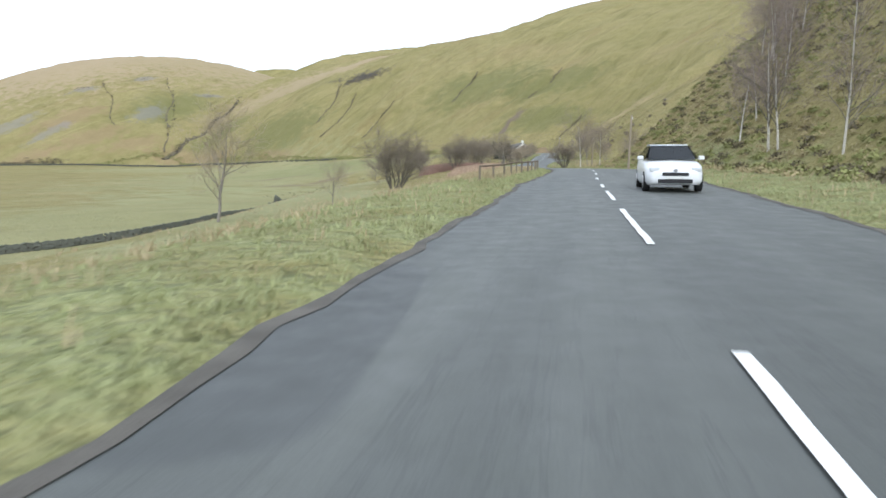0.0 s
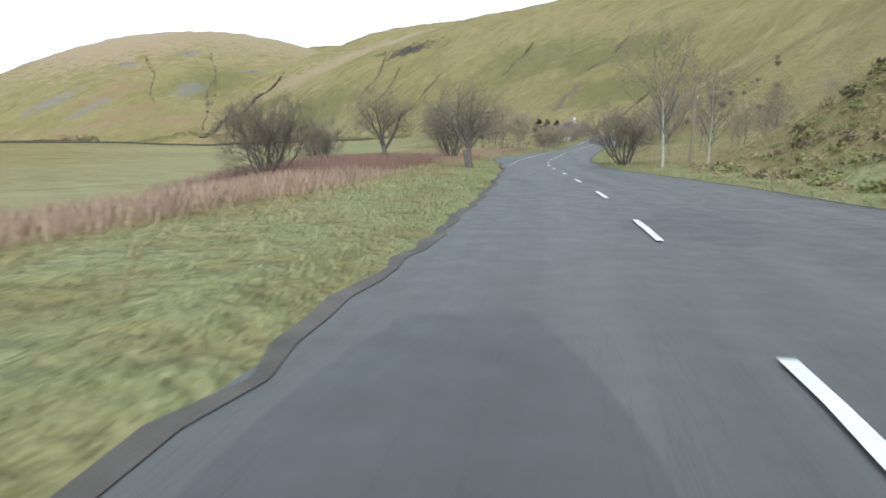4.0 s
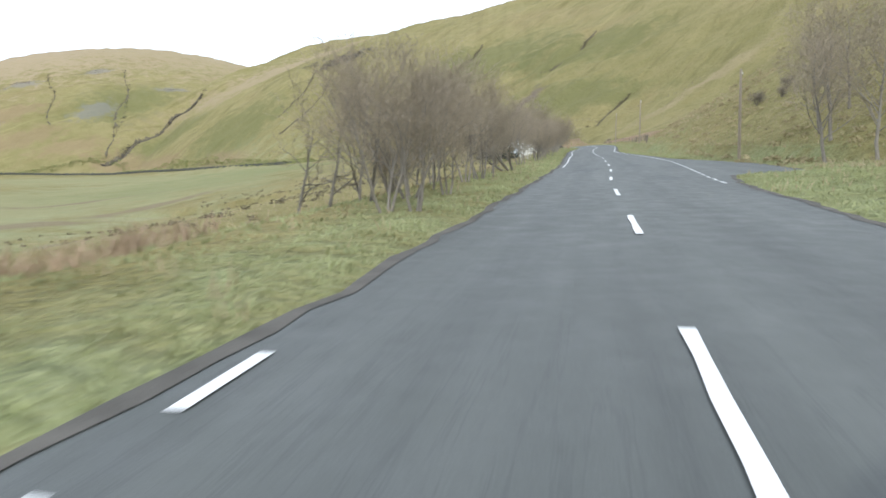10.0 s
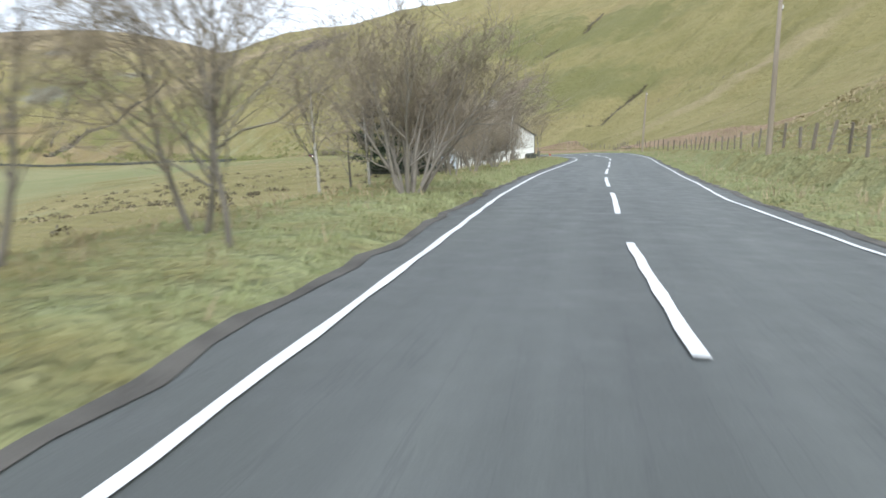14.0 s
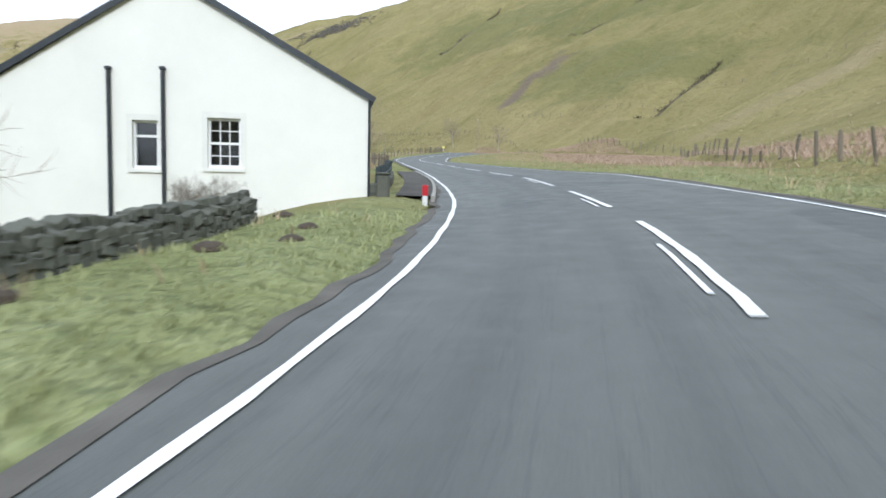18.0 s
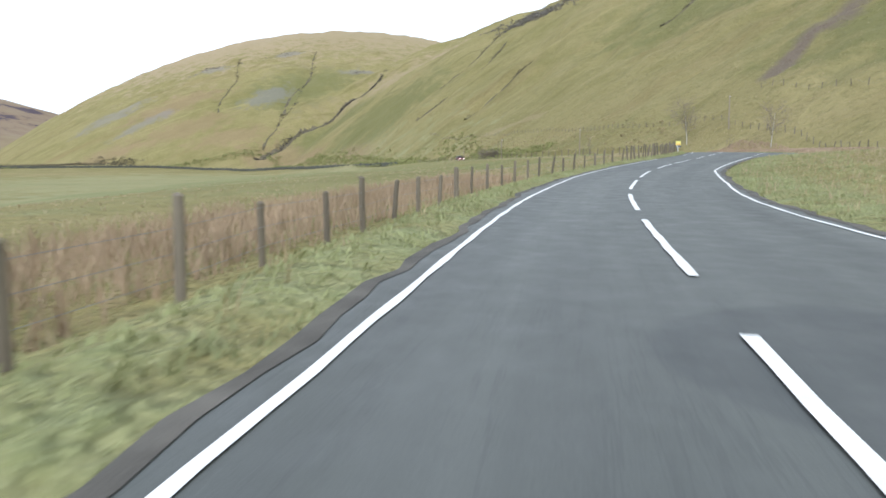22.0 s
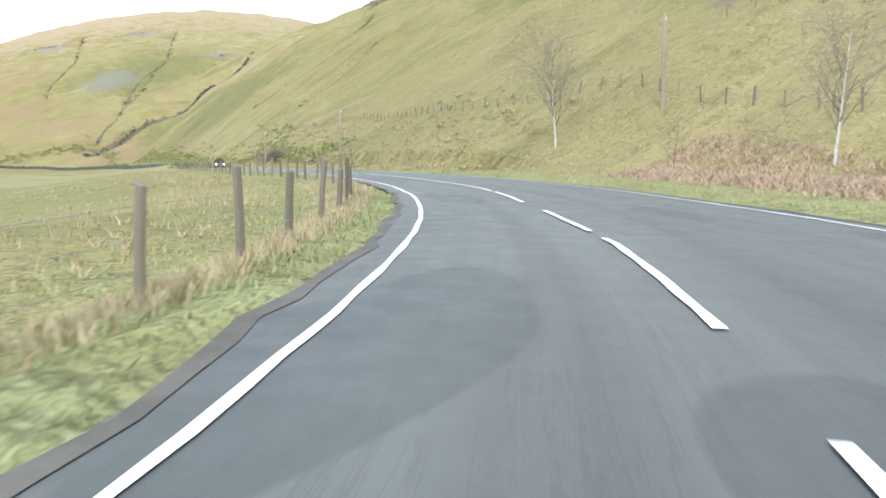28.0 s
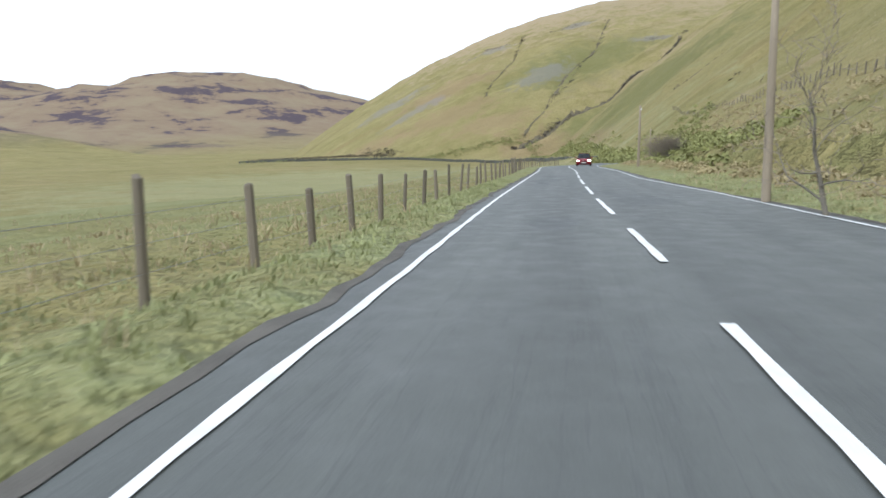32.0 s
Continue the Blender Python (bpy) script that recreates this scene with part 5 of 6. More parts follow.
pillar = thing("wall_end_post", Matrix.Translation((x, y, z)), "stubby dark post at the end of the railing wall", "post")
part("shaft", boxed(-0.13, 0.13, -0.13, 0.13, -0.2, 0.52, 0.02), M_RAILING, pillar)
part("cap", boxed(-0.17, 0.17, -0.17, 0.17, 0.52, 0.64, 0.03), M_RAILING, pillar)
x, y, z = beside(319.4, -4.6)
trough = thing("stone_block", Matrix.Translation((x, y, z)), "dark square stone block at the wall's end", "stone block")
part("body", boxed(-0.15, 0.15, -0.15, 0.15, -0.2, 0.5, 0.04), M_STONE, trough)
part("cover", boxed(-0.17, 0.17, -0.17, 0.17, 0.5, 0.56, 0.02), M_STONE, trough)
marker = thing("road_marker", Matrix.Translation((55.43, 311.85, ground_at(55.43, 311.85))), "white road marker post with a red reflector top", "marker post")
part("post", boxed(-0.06, 0.06, -0.05, 0.05, -0.1, 0.40, 0.015), M_PRINT, marker)
part("red_band", boxed(-0.066, 0.066, -0.056, 0.056, 0.24, 0.50, 0.015), M_REDREFLECT, marker, "red reflective head")

# molehills and a rusty bin on the cottage lawn
for x, y, r in ((53.6, 303.6, .2), (52.9, 300.9, .24), (54.1, 306.2, .18), (52.2, 298.4, .2), (54.3, 304.6, .17), (51.0, 296.0, .22), (53.2, 308.0, .2), (47.6, 296.5, .3)):
    bm = bmesh.new()
    bmesh.ops.create_icosphere(bm, subdivisions=2, radius=1.0)
    for v in bm.verts:
        lump = 1 + 0.18 * noise.noise(v.co * 2.1 + Vector((x, y, 0)))
        v.co = Vector((v.co.x * r * lump, v.co.y * r * lump, max(-0.03, v.co.z * r * 0.5 * lump)))
    hill = thing("molehill", Matrix.Translation((x, y, ground_at(x, y))), "small mound of dark fresh soil on the lawn", "molehill", "molehills")
    part("mound", bm, M_SOIL, hill)
x, y = 45.3, 306.4
bin_ = thing("garden_bin", Matrix.Translation((x, y, ground_at(x, y))), "small rusty brown garden bin on the lawn", "bin")
tube_object("drum", [[((0, 0, -0.05), .24), ((0, 0, .3), .27), ((0, 0, .62), .29), ((0, 0, .63), .02)]], 14, M_RUSTBIN, bin_)
tube_object("rim", [[((0.29 * math.cos(k * math.pi / 8), 0.29 * math.sin(k * math.pi / 8), .62), .018) for k in range(17)]], 6, M_RUSTBIN, bin_)

# ---- fences, poles, walls ----
def line_points(points, step):
    p = np.array(points, float)
    seg = np.hypot(*np.diff(p[:, :2], axis=0).T)
    ln = np.concatenate([[0], np.cumsum(seg)])
    t = np.arange(0, ln[-1], step)
    return np.column_stack([np.interp(t, ln, p[:, 0]), np.interp(t, ln, p[:, 1])])


def post_mesh(h, r, seed):
    rng = np.random.default_rng(seed)
    v, q = tube_mesh([[((0, 0, -0.35), r * 1.05), ((0, 0, h * 0.5), r), ((rng.normal(0, .01), 0, h - 0.02), r * 0.95), ((rng.normal(0, .01), 0, h + 0.0), r * 0.7), ((0, 0, h + 0.01), r * 0.1)]], 7)
    return quad_mesh("post", v, q, M_POST, False)


POST_MESHES = [post_mesh(0.84 + 0.05 * k, 0.05 + 0.007 * (k % 3), k) for k in range(5)]


def wire_fence(points, step, label, seed, wires=(0.28, 0.52, 0.76), lean=2.0, size=1.0, group="roadside fences"):
    """Round posts on the land with strained wires between them."""
    rng = np.random.default_rng(seed)
    pts = line_points(points, step)
    zs = land(pts[:, 0], pts[:, 1])
    f = thing("wire_fence", Matrix.Identity(4), label, "fence", group)
    for (x, y), z in zip(pts, zs):
        piece("post", POST_MESHES[rng.integers(5)], f, Matrix.Translation((x + rng.normal(0, .04), y + rng.normal(0, .04), z)) @ Matrix.Rotation(radians(rng.normal(0, lean)), 4, "X") @ Matrix.Rotation(radians(rng.normal(0, lean)), 4, "Y") @ Matrix.Diagonal((rng.uniform(.85, 1.25), rng.uniform(.85, 1.25), size * rng.uniform(0.93, 1.08), 1)))
    for h in wires:
        tube_object("wire", [[((x, y, z + h * size), 0.0035) for (x, y), z in zip(pts, zs)]], 3, M_WIRE, f)
    return f


def road_line(s0, s1, u, n=40):
    return [beside(s, u(s) if callable(u) else u)[:2] for s in np.linspace(s0, s1, n)]


wire_fence(road_line(346.5, 411, lambda s: float(np.interp(s, [346, 370, 395, 411], [-4.7, -5.0, -5.4, -4.6]))), 2.15, "weathered round-post wire fence along the road verge", 1, size=1.06)
wire_fence(road_line(411.5, 431.5, lambda s: float(np.interp(s, [411, 416, 424, 432], [-4.5, -4.0, -3.8, -4.1]))), 0.92, "close-set leaning old posts with wires before the bend", 5, lean=5.0, size=1.0)
wire_fence(road_line(437.5, 600, lambda s: float(np.interp(s, [437, 450, 480, 500, 540, 600], [-4.6, -4.7, -4.4, -4.9, -4.9, -4.7]))), 2.45, "weathered round-post wire fence round the bend", 2, size=1.22)
wire_fence([(54, 250), (57, 260), (61.5, 279), (65.6, 298), (67.3, 314), (69, 328), (73, 348), (78, 372), (73, 400), (69, 432), (63, 462), (53, 482), (38, 499), (29, 513), (2, 556), (-28, 598), (-70, 655)], 2.3, "leaning wire fence on the foot of the hill", 3, lean=5.0, group="hillside fences")
wire_fence([(60, 490), (72, 470), (96, 452), (130, 430)], 3.0, "wire fence climbing the hillside", 4, lean=4.0, group="hillside fences")

# timber post-and-rail fences
def rail_fence(name, pts, height, label, rails=(0.92,), post_w=0.09):
    f = thing(name, Matrix.Identity(4), label, "fence", "rail fences")
    zs = [ground_at(x, y) for x, y in pts]
    rng = np.random.default_rng(len(pts))
    for (x, y), z in zip(pts, zs):
        ob = part("post", boxed(-post_w / 2, post_w / 2, -post_w / 2, post_w / 2, -0.3, height * rng.uniform(0.96, 1.06), 0.01), M_POST, f)
        ob.matrix_basis = Matrix.Translation((x, y, z)) @ Matrix.Rotation(rng.uniform(-.3, .3), 4, "Z") @ Matrix.Rotation(rng.normal(0, .03), 4, "X")
    for r in rails:
        for ((x0, y0), z0), ((x1, y1), z1) in zip(list(zip(pts, zs))[:-1], list(zip(pts, zs))[1:]):
            tube_object("rail", [[((x0, y0, z0 + height * r), 0.045), (((x0 + x1) / 2, (y0 + y1) / 2, (z0 + z1) / 2 + height * r - 0.01), 0.042), ((x1, y1, z1 + height * r), 0.045)]], 6, M_RAIL, f)
    return f


rail_fence("rail_fence", [beside(s, u)[:2] for s, u in ((29.5, -5.3), (31.7, -5.0), (33.9, -4.75), (36.1, -4.65), (38.3, -4.6), (40.5, -4.5), (42.7, -4.3), (44.9, -4.2), (47.1, -4.1), (49.3, -4.0), (51.6, -4.2))], 0.66, "old timber post and single rail fence beside the bend")
rail_fence("rail_fence", [(44.75, 336.5), (45.2, 336.6), (46.5, 337.2), (47.9, 337.85), (49.3, 338.5), (50.5, 339.1)], 0.72, "low brown timber rail fence beyond the shed", post_w=0.07)
gatepost = thing("gate_post", Matrix.Translation((50.6, 339.25, ground_at(50.6, 339.25))), "thick weathered strainer post at the rail fence's end", "post")
part("post", boxed(-0.1, 0.1, -0.1, 0.1, -0.3, 0.82, 0.02), M_RAIL, gatepost)
part("strut", boxed(-0.04, 0.04, -0.04, 0.04, 0, 0.9, 0.01, m=Matrix.Translation((0.0, 0.55, 0.0)) @ Matrix.Rotation(radians(35), 4, "X")), M_RAIL, gatepost)
x, y, z = beside(438.0, -4.3)
stile = thing("stile", Matrix.Translation((x, y, ground_at(x, y))), "squat pair of timber gate posts with a flat top", "stile")
part("post", boxed(-0.18, -0.02, -0.07, 0.07, -0.3, 0.95, 0.015), M_POST, stile)
part("post", boxed(0.04, 0.18, -0.07, 0.07, -0.3, 0.85, 0.015), M_POST, stile)
part("cross_board", boxed(-0.24, 0.22, -0.09, 0.09, 0.80, 0.86, 0.01), M_POST, stile)


def pole(x, y, h, z=None, lean=0.0, arm=True):
    p = thing("utility_pole", Matrix.Translation((x, y, ground_at(x, y) if z is None else z)) @ Matrix.Rotation(radians(lean), 4, "Y"), "tall pale timber telegraph pole", "pole", "telegraph poles")
    tube_object("shaft", [[((0, 0, -0.8), 0.13), ((0, 0, h * 0.5), 0.11), ((0, 0, h), 0.085), ((0, 0, h + 0.02), 0.02)]], 8, M_POLE, p)
    tube_object("insulator", [[((0.1, 0, h - 0.35), 0.035), ((0.1, 0, h - 0.25), 0.04), ((0.1, 0, h - 0.17), 0.02)]], 6, M_PRINT, p)
    part("bracket", boxed(-0.02, 0.14, -0.02, 0.02, h - 0.40, h - 0.36), M_IRON, p)
    return p


POLES = [(20.6, 65.6, 5.2), (27.5, 106.0, 4.6), (33.3, 159, 6.3), (48.0, 209.0, 6.2), (56.6, 262.2, 6.3), (65.2, 309.2, 6.5), (54.6, 476.0, 5.4), (28.3, 489.8, 5.6), (2.5, 524.4, 5.2), (-22, 566, 5.2)]
for x, y, h in POLES:
    pole(x, y, h, lean=float(np.sin(x) * 1.5))


def dry_wall(name, points, height, step, label, big=1.0, seed=0, pieces=True, width=0.4):
    """A drystone dyke: uneven stones in courses on a dark core."""
    rng = np.random.default_rng(seed)
    pts = line_points(points, step)
    zs = land(pts[:, 0], pts[:, 1])
    w = thing(name, Matrix.Identity(4), label, "wall", "stone walls")
    d = np.gradient(pts, axis=0)
    ang = np.arctan2(d[:, 1], d[:, 0])
    core = [((x, y, z + height * 0.4), min(height * 0.36, width * 0.6)) for (x, y), z in zip(pts, zs)]
    tube_object("core", [core], 6, M_MORTAR, w)
    vs, qs = [], []
    bm = boxed(-0.5, 0.5, -0.5, 0.5, -0.5, 0.5, 0.10)
    sm = mesh_of("stone", bm, M_STONE)
    v0 = np.array([v.co[:] for v in sm.vertices])
    polys = [list(p.vertices) for p in sm.polygons]
    courses = max(2, int(height / (0.17 * big)))
    made = 0
    extra_v, extra_f = [], []
    for i, ((x, y), z) in enumerate(zip(pts, zs)):
        for c in range(courses):
            for side in ((-1, 1) if c < courses - 1 else (0,)):
                sc = (step * rng.uniform(0.8, 1.25), width * rng.uniform(0.45, 0.65), height / courses * rng.uniform(0.9, 1.35))
                m = Matrix.Translation((x, y, z + (c + 0.5) * height / courses)) @ Matrix.Rotation(ang[i] + rng.normal(0, .12), 4, "Z") @ Matrix.Translation((rng.uniform(-.1, .1) * step, side * width * 0.36 * (1 - 0.3 * c / courses), rng.normal(0, .02))) @ Matrix.Rotation(rng.normal(0, .22), 4, "Y") @ Matrix.Rotation(rng.normal(0, .18), 4, "X") @ Matrix.Diagonal((*sc, 1))
                if pieces and made < 280:
                    piece("stone", sm, w, m)
                    made += 1
                else:
                    a = np.array(m)
                    extra_f += [[k + len(extra_v) * len(v0) for k in p] for p in polys]
                    extra_v.append(v0 @ a[:3, :3].T + a[:3, 3])
    if extra_v:
        me = bpy.data.meshes.new("stones_beyond")
        me.from_pydata(np.vstack(extra_v).tolist(), [], extra_f)
        me.materials.append(M_STONE)
        ob = new("stones_beyond", me)
        ob.parent = w
        ob["kind"] = "stuff"
    return w


dry_wall("stone_wall", [(52.35, 308.2), (52.2, 305.0), (51.9, 301.5), (51.55, 297.5)], 0.62, 0.19, "mossy tumbled drystone garden wall", seed=2, big=0.72)
dry_wall("stone_wall", [(44.2, 309.6), (38, 308.5), (35, 308.1)], 0.85, 0.5, "grey drystone wall behind the garden", seed=3, big=1.4, pieces=False)
dry_wall("stone_wall", [(-70, 66), (-40, 98), (-33, 125), (-28, 146)], 1.1, 0.8, "dark drystone field wall in the valley", seed=4, big=1.6, pieces=False)
dry_wall("stone_wall", [(-22, 108), (-24, 120), (-26, 133), (-25, 145), (-24, 156), (-34, 158)], 1.2, 0.7, "ruined drystone fold below the verge", seed=5, big=1.6, pieces=False)
dry_wall("stone_wall", [(-540, 742), (-448, 748), (-372, 798), (-305, 806), (-230, 780), (-130, 690), (-72, 622)], 1.7, 2.6, "long dark field wall along the foot of the far hill", seed=6, big=4.0, pieces=False, width=1.2)

# the yellow notice board at the bend
SIGN_Z = ground_at(48.55, 430.1)
sign = thing("notice_board", Matrix.Translation((48.55, 430.1, SIGN_Z)) @ Matrix.Rotation(radians(10), 4, "Z"), "yellow and navy notice board on a white post", "sign")
ZB = 4.36 - SIGN_Z
part("post", boxed(-0.04, 0.04, 0.02, 0.09, -0.3, ZB - 0.2, 0.01), M_PRINT, sign, "white painted post")
board = part("board", boxed(-0.25, 0.25, -0.012, 0.018, ZB - 0.31, ZB + 0.31, 0.004), M_YELLOW, sign)
part("lower_panel", boxed(-0.246, 0.246, -0.018, -0.013, ZB - 0.306, ZB - 0.14), M_NAVY, board)
for k, (a, b, c, d) in enumerate(((-0.2, -0.09, -0.09, 0.0), (-0.07, 0.03, -0.09, 0.0), (0.05, 0.10, -0.09, 0.03), (0.12, 0.2, -0.09, 0.0))):
    part("print_bar", boxed(a, b, -0.018, -0.013, ZB + c, ZB + d), M_ORANGE, board)
for a, b, c in ((-0.2, 0.05, -0.19), (-0.2, 0.15, -0.235), (-0.2, 0.0, -0.275)):
    part("print_bar", boxed(a, b, -0.023, -0.019, ZB + c, ZB + c + 0.022), M_PRINT, board)
part("border", boxed(-0.25, 0.25, -0.02, 0.02, ZB + 0.305, ZB + 0.325, 0.003), M_NAVY, board)

# ---- trees and bushes ----
T_MID = [bare_tree(11 + k, 5.8, 0.08, kids=(17, 11, 6), spread=0.5, up=0.07, bark=M_ALDER, twig=M_TWIG_PALE) for k in range(2)] * 2
T_ALDER = [bare_tree(21 + k, 5.2, 0.105, stems=3, kids=(13, 9, 5), spread=0.42, up=0.07, bark=M_ALDER, twig=M_TWIG_PALE, sway=0.7) for k in range(2)] + [bare_tree(23, 5.6, 0.06, kids=(20, 10, 5), spread=0.46, up=0.07, bark=M_ALDER, twig=M_TWIG_PALE, sway=0.5)]
T_THICK = bare_tree(32, 6.2, 0.33, stems=2, kids=(14, 11, 8), spread=0.62, up=0.04)


def gnarled_tree(seed, height, trunk_r):
    """A thick short trunk, a dead stub beside it, and heavy limbs that fan upward."""
    rng = np.random.default_rng(seed)
    out = [[], [], [], []]
    fork = np.array([0.12, 0.05, height * 0.27])
    out[0].append([((-0.05, 0, -0.3), trunk_r * 1.3), ((0, 0, 0.3), trunk_r), ((0.05, 0.03, height * 0.15), trunk_r * 0.86), (tuple(fork), trunk_r * 0.8), (tuple(fork + [0.03, 0, 0.25]), trunk_r * 0.3)])
    out[0].append([((0.18, 0.0, -0.2), trunk_r * 0.7), ((0.3, 0.05, 0.6), trunk_r * 0.55), ((0.46, 0.08, height * 0.22), trunk_r * 0.42), ((0.5, 0.08, height * 0.235), trunk_r * 0.1)])
    for k in range(7):
        a = 2 * math.pi * (k + rng.random() * 0.5) / 7
        tilt = rng.uniform(0.25, 0.75)
        grow(rng, fork - np.array([0, 0, rng.uniform(0, 0.6)]), (math.cos(a) * tilt, math.sin(a) * tilt, 1.0), height * rng.uniform(0.6, 0.8), trunk_r * rng.uniform(0.32, 0.5), 0, out, 0.6, 0.0, (11, 8, 6), 0.06)
    tree = new("bare_tree")
    tree.empty_display_size = 0.2
    tube_object("trunk", out[0], 7, M_BARK, tree)
    tube_object("limb", out[1], 4, M_BARK, tree)
    tube_object("crown", out[2] + out[3], 3, M_TWIG, tree)["label"] = "fine bare twigs"
    return tree


T_GNARL = [gnarled_tree(41 + k, 6.4, 0.27) for k in range(2)]
T_BUSH = [bare_tree(51 + k, 4.0, 0.11, stems=12, kids=(9, 8, 6), spread=0.42, up=0.03) for k in range(2)]
T_BUSH.append(T_BUSH[0])
T_WILLOW = bare_tree(57, 4.0, 0.085, stems=13, kids=(9, 8, 6), spread=0.42, up=0.05, bark=M_ALDER, twig=M_TWIG_PALE)
T_LEAN = bare_tree(71, 5.2, 0.15, stems=5, kids=(12, 9, 6), spread=0.5, lean=(-0.75, 0.12), up=0.05, twig=M_TWIG_PALE)
T_BIRCH = [bare_tree(81 + k, 8.6, 0.085, kids=(26, 8, 5), spread=0.42, up=0.05, droop=0.01, bark=M_BIRCH, twig=M_TWIG_RED, sway=0.25) for k in range(2)]
T_SAP = [bare_tree(91 + k, 3.2, 0.045, kids=(9, 5, 3), spread=0.5, up=0.06) for k in range(2)]
used = set()


def plant(kind, x, y, size, label, group="bare trees", turn=None, sink=0.0):
    """The first of a kind is set down itself, then copies of it."""
    turn = (x * 47 + y * 31) % 360 if turn is None else turn
    src = kind
    if src.name in used:
        src = copy_thing(kind, Matrix.Identity(4))
    used.add(src.name)
    tagged(src, label, "tree" if "bush" not in label and "shrub" not in label else "bush", group)
    return stand(src, x, y, turn, size, sink)


plant(T_MID[0], -13, 45, 1.5, "tall leafless ash tree in the field below the verge")
plant(T_BUSH[0], -0.9, 30.8, 0.68, "low bare shrub below the verge", "bare bushes")
plant(T_BUSH[1], 5.2, 88.0, 0.85, "bare willow bush on the bank", "bare bushes")
plant(T_MID[1], -6.3, 52.0, 0.62, "leafless young tree below the verge")
plant(T_GNARL[1], 7.3, 107.5, 0.74, "leafless spreading tree beyond the red thicket")
plant(T_GNARL[0], 13.2, 101.7, 0.70, "gnarled bare tree on the grass verge")
plant(T_BUSH[1], 11.4, 122.2, 1.28, "broad bare willow bush beside the lay-by", "bare bushes")
plant(T_BUSH[2], 1.0, 116.0, 1.0, "bare bush in the red thicket", "bare bushes")
for i, (x, y, k, sc) in enumerate(((14.5, 156, 0, .95), (17.2, 158.5, 1, 1.15), (19.4, 158.8, 2, 1.0), (20.4, 160.6, 3, 1.0), (12.8, 163, 2, 1.0), (17.5, 164, 0, 1.0), (15.4, 153.5, 3, .85), (19.4, 155.4, 1, .85), (11.5, 158.5, 0, .95), (16.2, 160, 3, 1.1))):
    plant(T_MID[k], x, y, sc, "leafless alder behind the lay-by")
plant(T_MID[2], 9.1, 144.6, 0.78, "slender leafless tree behind the lay-by")
plant(T_MID[3], -10, 172, 1.1, "lone leafless tree in the field")
plant(T_SAP[0], -22, 230, 1.3, "small bare tree in the valley field")
ROW = ((25.7, 174.7, 0, .64), (26.3, 174.6, 1, .62), (24.8, 177.9, 2, .68), (26.0, 178.5, 0, .72), (27.0, 179.8, 1, .66), (25.4, 181.2, 0, .76), (26.6, 182.6, 2, .74), (27.8, 186.3, 1, .78), (28.2, 187.2, 2, .8), (28.5, 188.4, 0, .72), (26.6, 186.5, 1, .74), (29.1, 189.9, 2, .62),
       (29.3, 193.0, 2, .5), (28.9, 195.2, 2, .55), (30.9, 204.8, 2, .72), (32.1, 205.7, 0, .7), (32.5, 206.1, 2, .66),
       (34.4, 214.1, 2, .62), (35.0, 217.0, 0, .6), (35.5, 218.0, 2, .66), (36.0, 222.3, 2, .95), (36.5, 222.6, 2, .85), (36.8, 226.4, 0, .62), (37.0, 228.4, 2, .66), (38.0, 228.6, 0, .6), (37.4, 231.0, 1, .64), (38.5, 233.0, 2, .68), (38.6, 236.0, 0, .68), (38.4, 239.6, 1, .8), (39.5, 242.4, 0, .86), (40.3, 241.0, 2, .7),
       (43.2, 258.8, 1, .66), (44.2, 262.5, 0, .66), (43.8, 266.0, 2, .6), (44.8, 270.0, 1, .66), (46.2, 279.0, 0, .82), (47.6, 281.0, 1, .85), (48.2, 284.0, 2, .85), (50.1, 283.9, 2, .66))
for x, y, k, sc in ROW:
    plant(T_ALDER[k], x, y, sc, "leafless roadside alder at the edge of the slope")
rng_t = np.random.default_rng(17)
for s0, s1, u0, u1, n in ((178, 192, -8.0, -6.0, 6), (219, 240, -6.6, -5.0, 11), (254, 270, -8.0, -6.0, 7)):
    for k in range(n):
        x, y, _ = beside(rng_t.uniform(s0, s1), rng_t.uniform(u0, u1))
        if k % 3 == 0 and s0 > 200:
            plant(T_BIRCH[k % 2], x, y, rng_t.uniform(0.46, 0.58), "slim pale-stemmed birch in the roadside belt", "birches")
        else:
            plant(T_SAP[k % 2], x, y, rng_t.uniform(0.9, 1.3), "thin leafless sapling in the roadside belt", "saplings")
plant(T_LEAN, 30.7, 197.0, 0.82, "thick leafless tree leaning out over the slope", turn=10)
plant(T_THICK, 45.0, 283.0, 0.95, "thick bare tree with ivy near the cottage")
for x, y, sc in ((45.5, 268, .6), (43.0, 264.0, .7), (44.6, 276.5, .7), (46.0, 286.0, .7), (25.2, 184.0, .5)):
    plant(T_WILLOW, x, y, sc, "dense bare shrub on the verge slope", "bare bushes")
plant(T_BUSH[1], 51.0, 309.6, 0.30, "small reddish bare shrub against the gable", "bare bushes")
plant(T_BIRCH[0], 47.0, 275.5, 0.75, "pale slender birch beside the road", "birches")
plant(T_MID[2], 50.4, 302.3, 0.85, "small bare tree against the white gable")
plant(T_MID[1], 49.63, 335.7, 0.72, "bare young tree beyond the shed", turn=40)
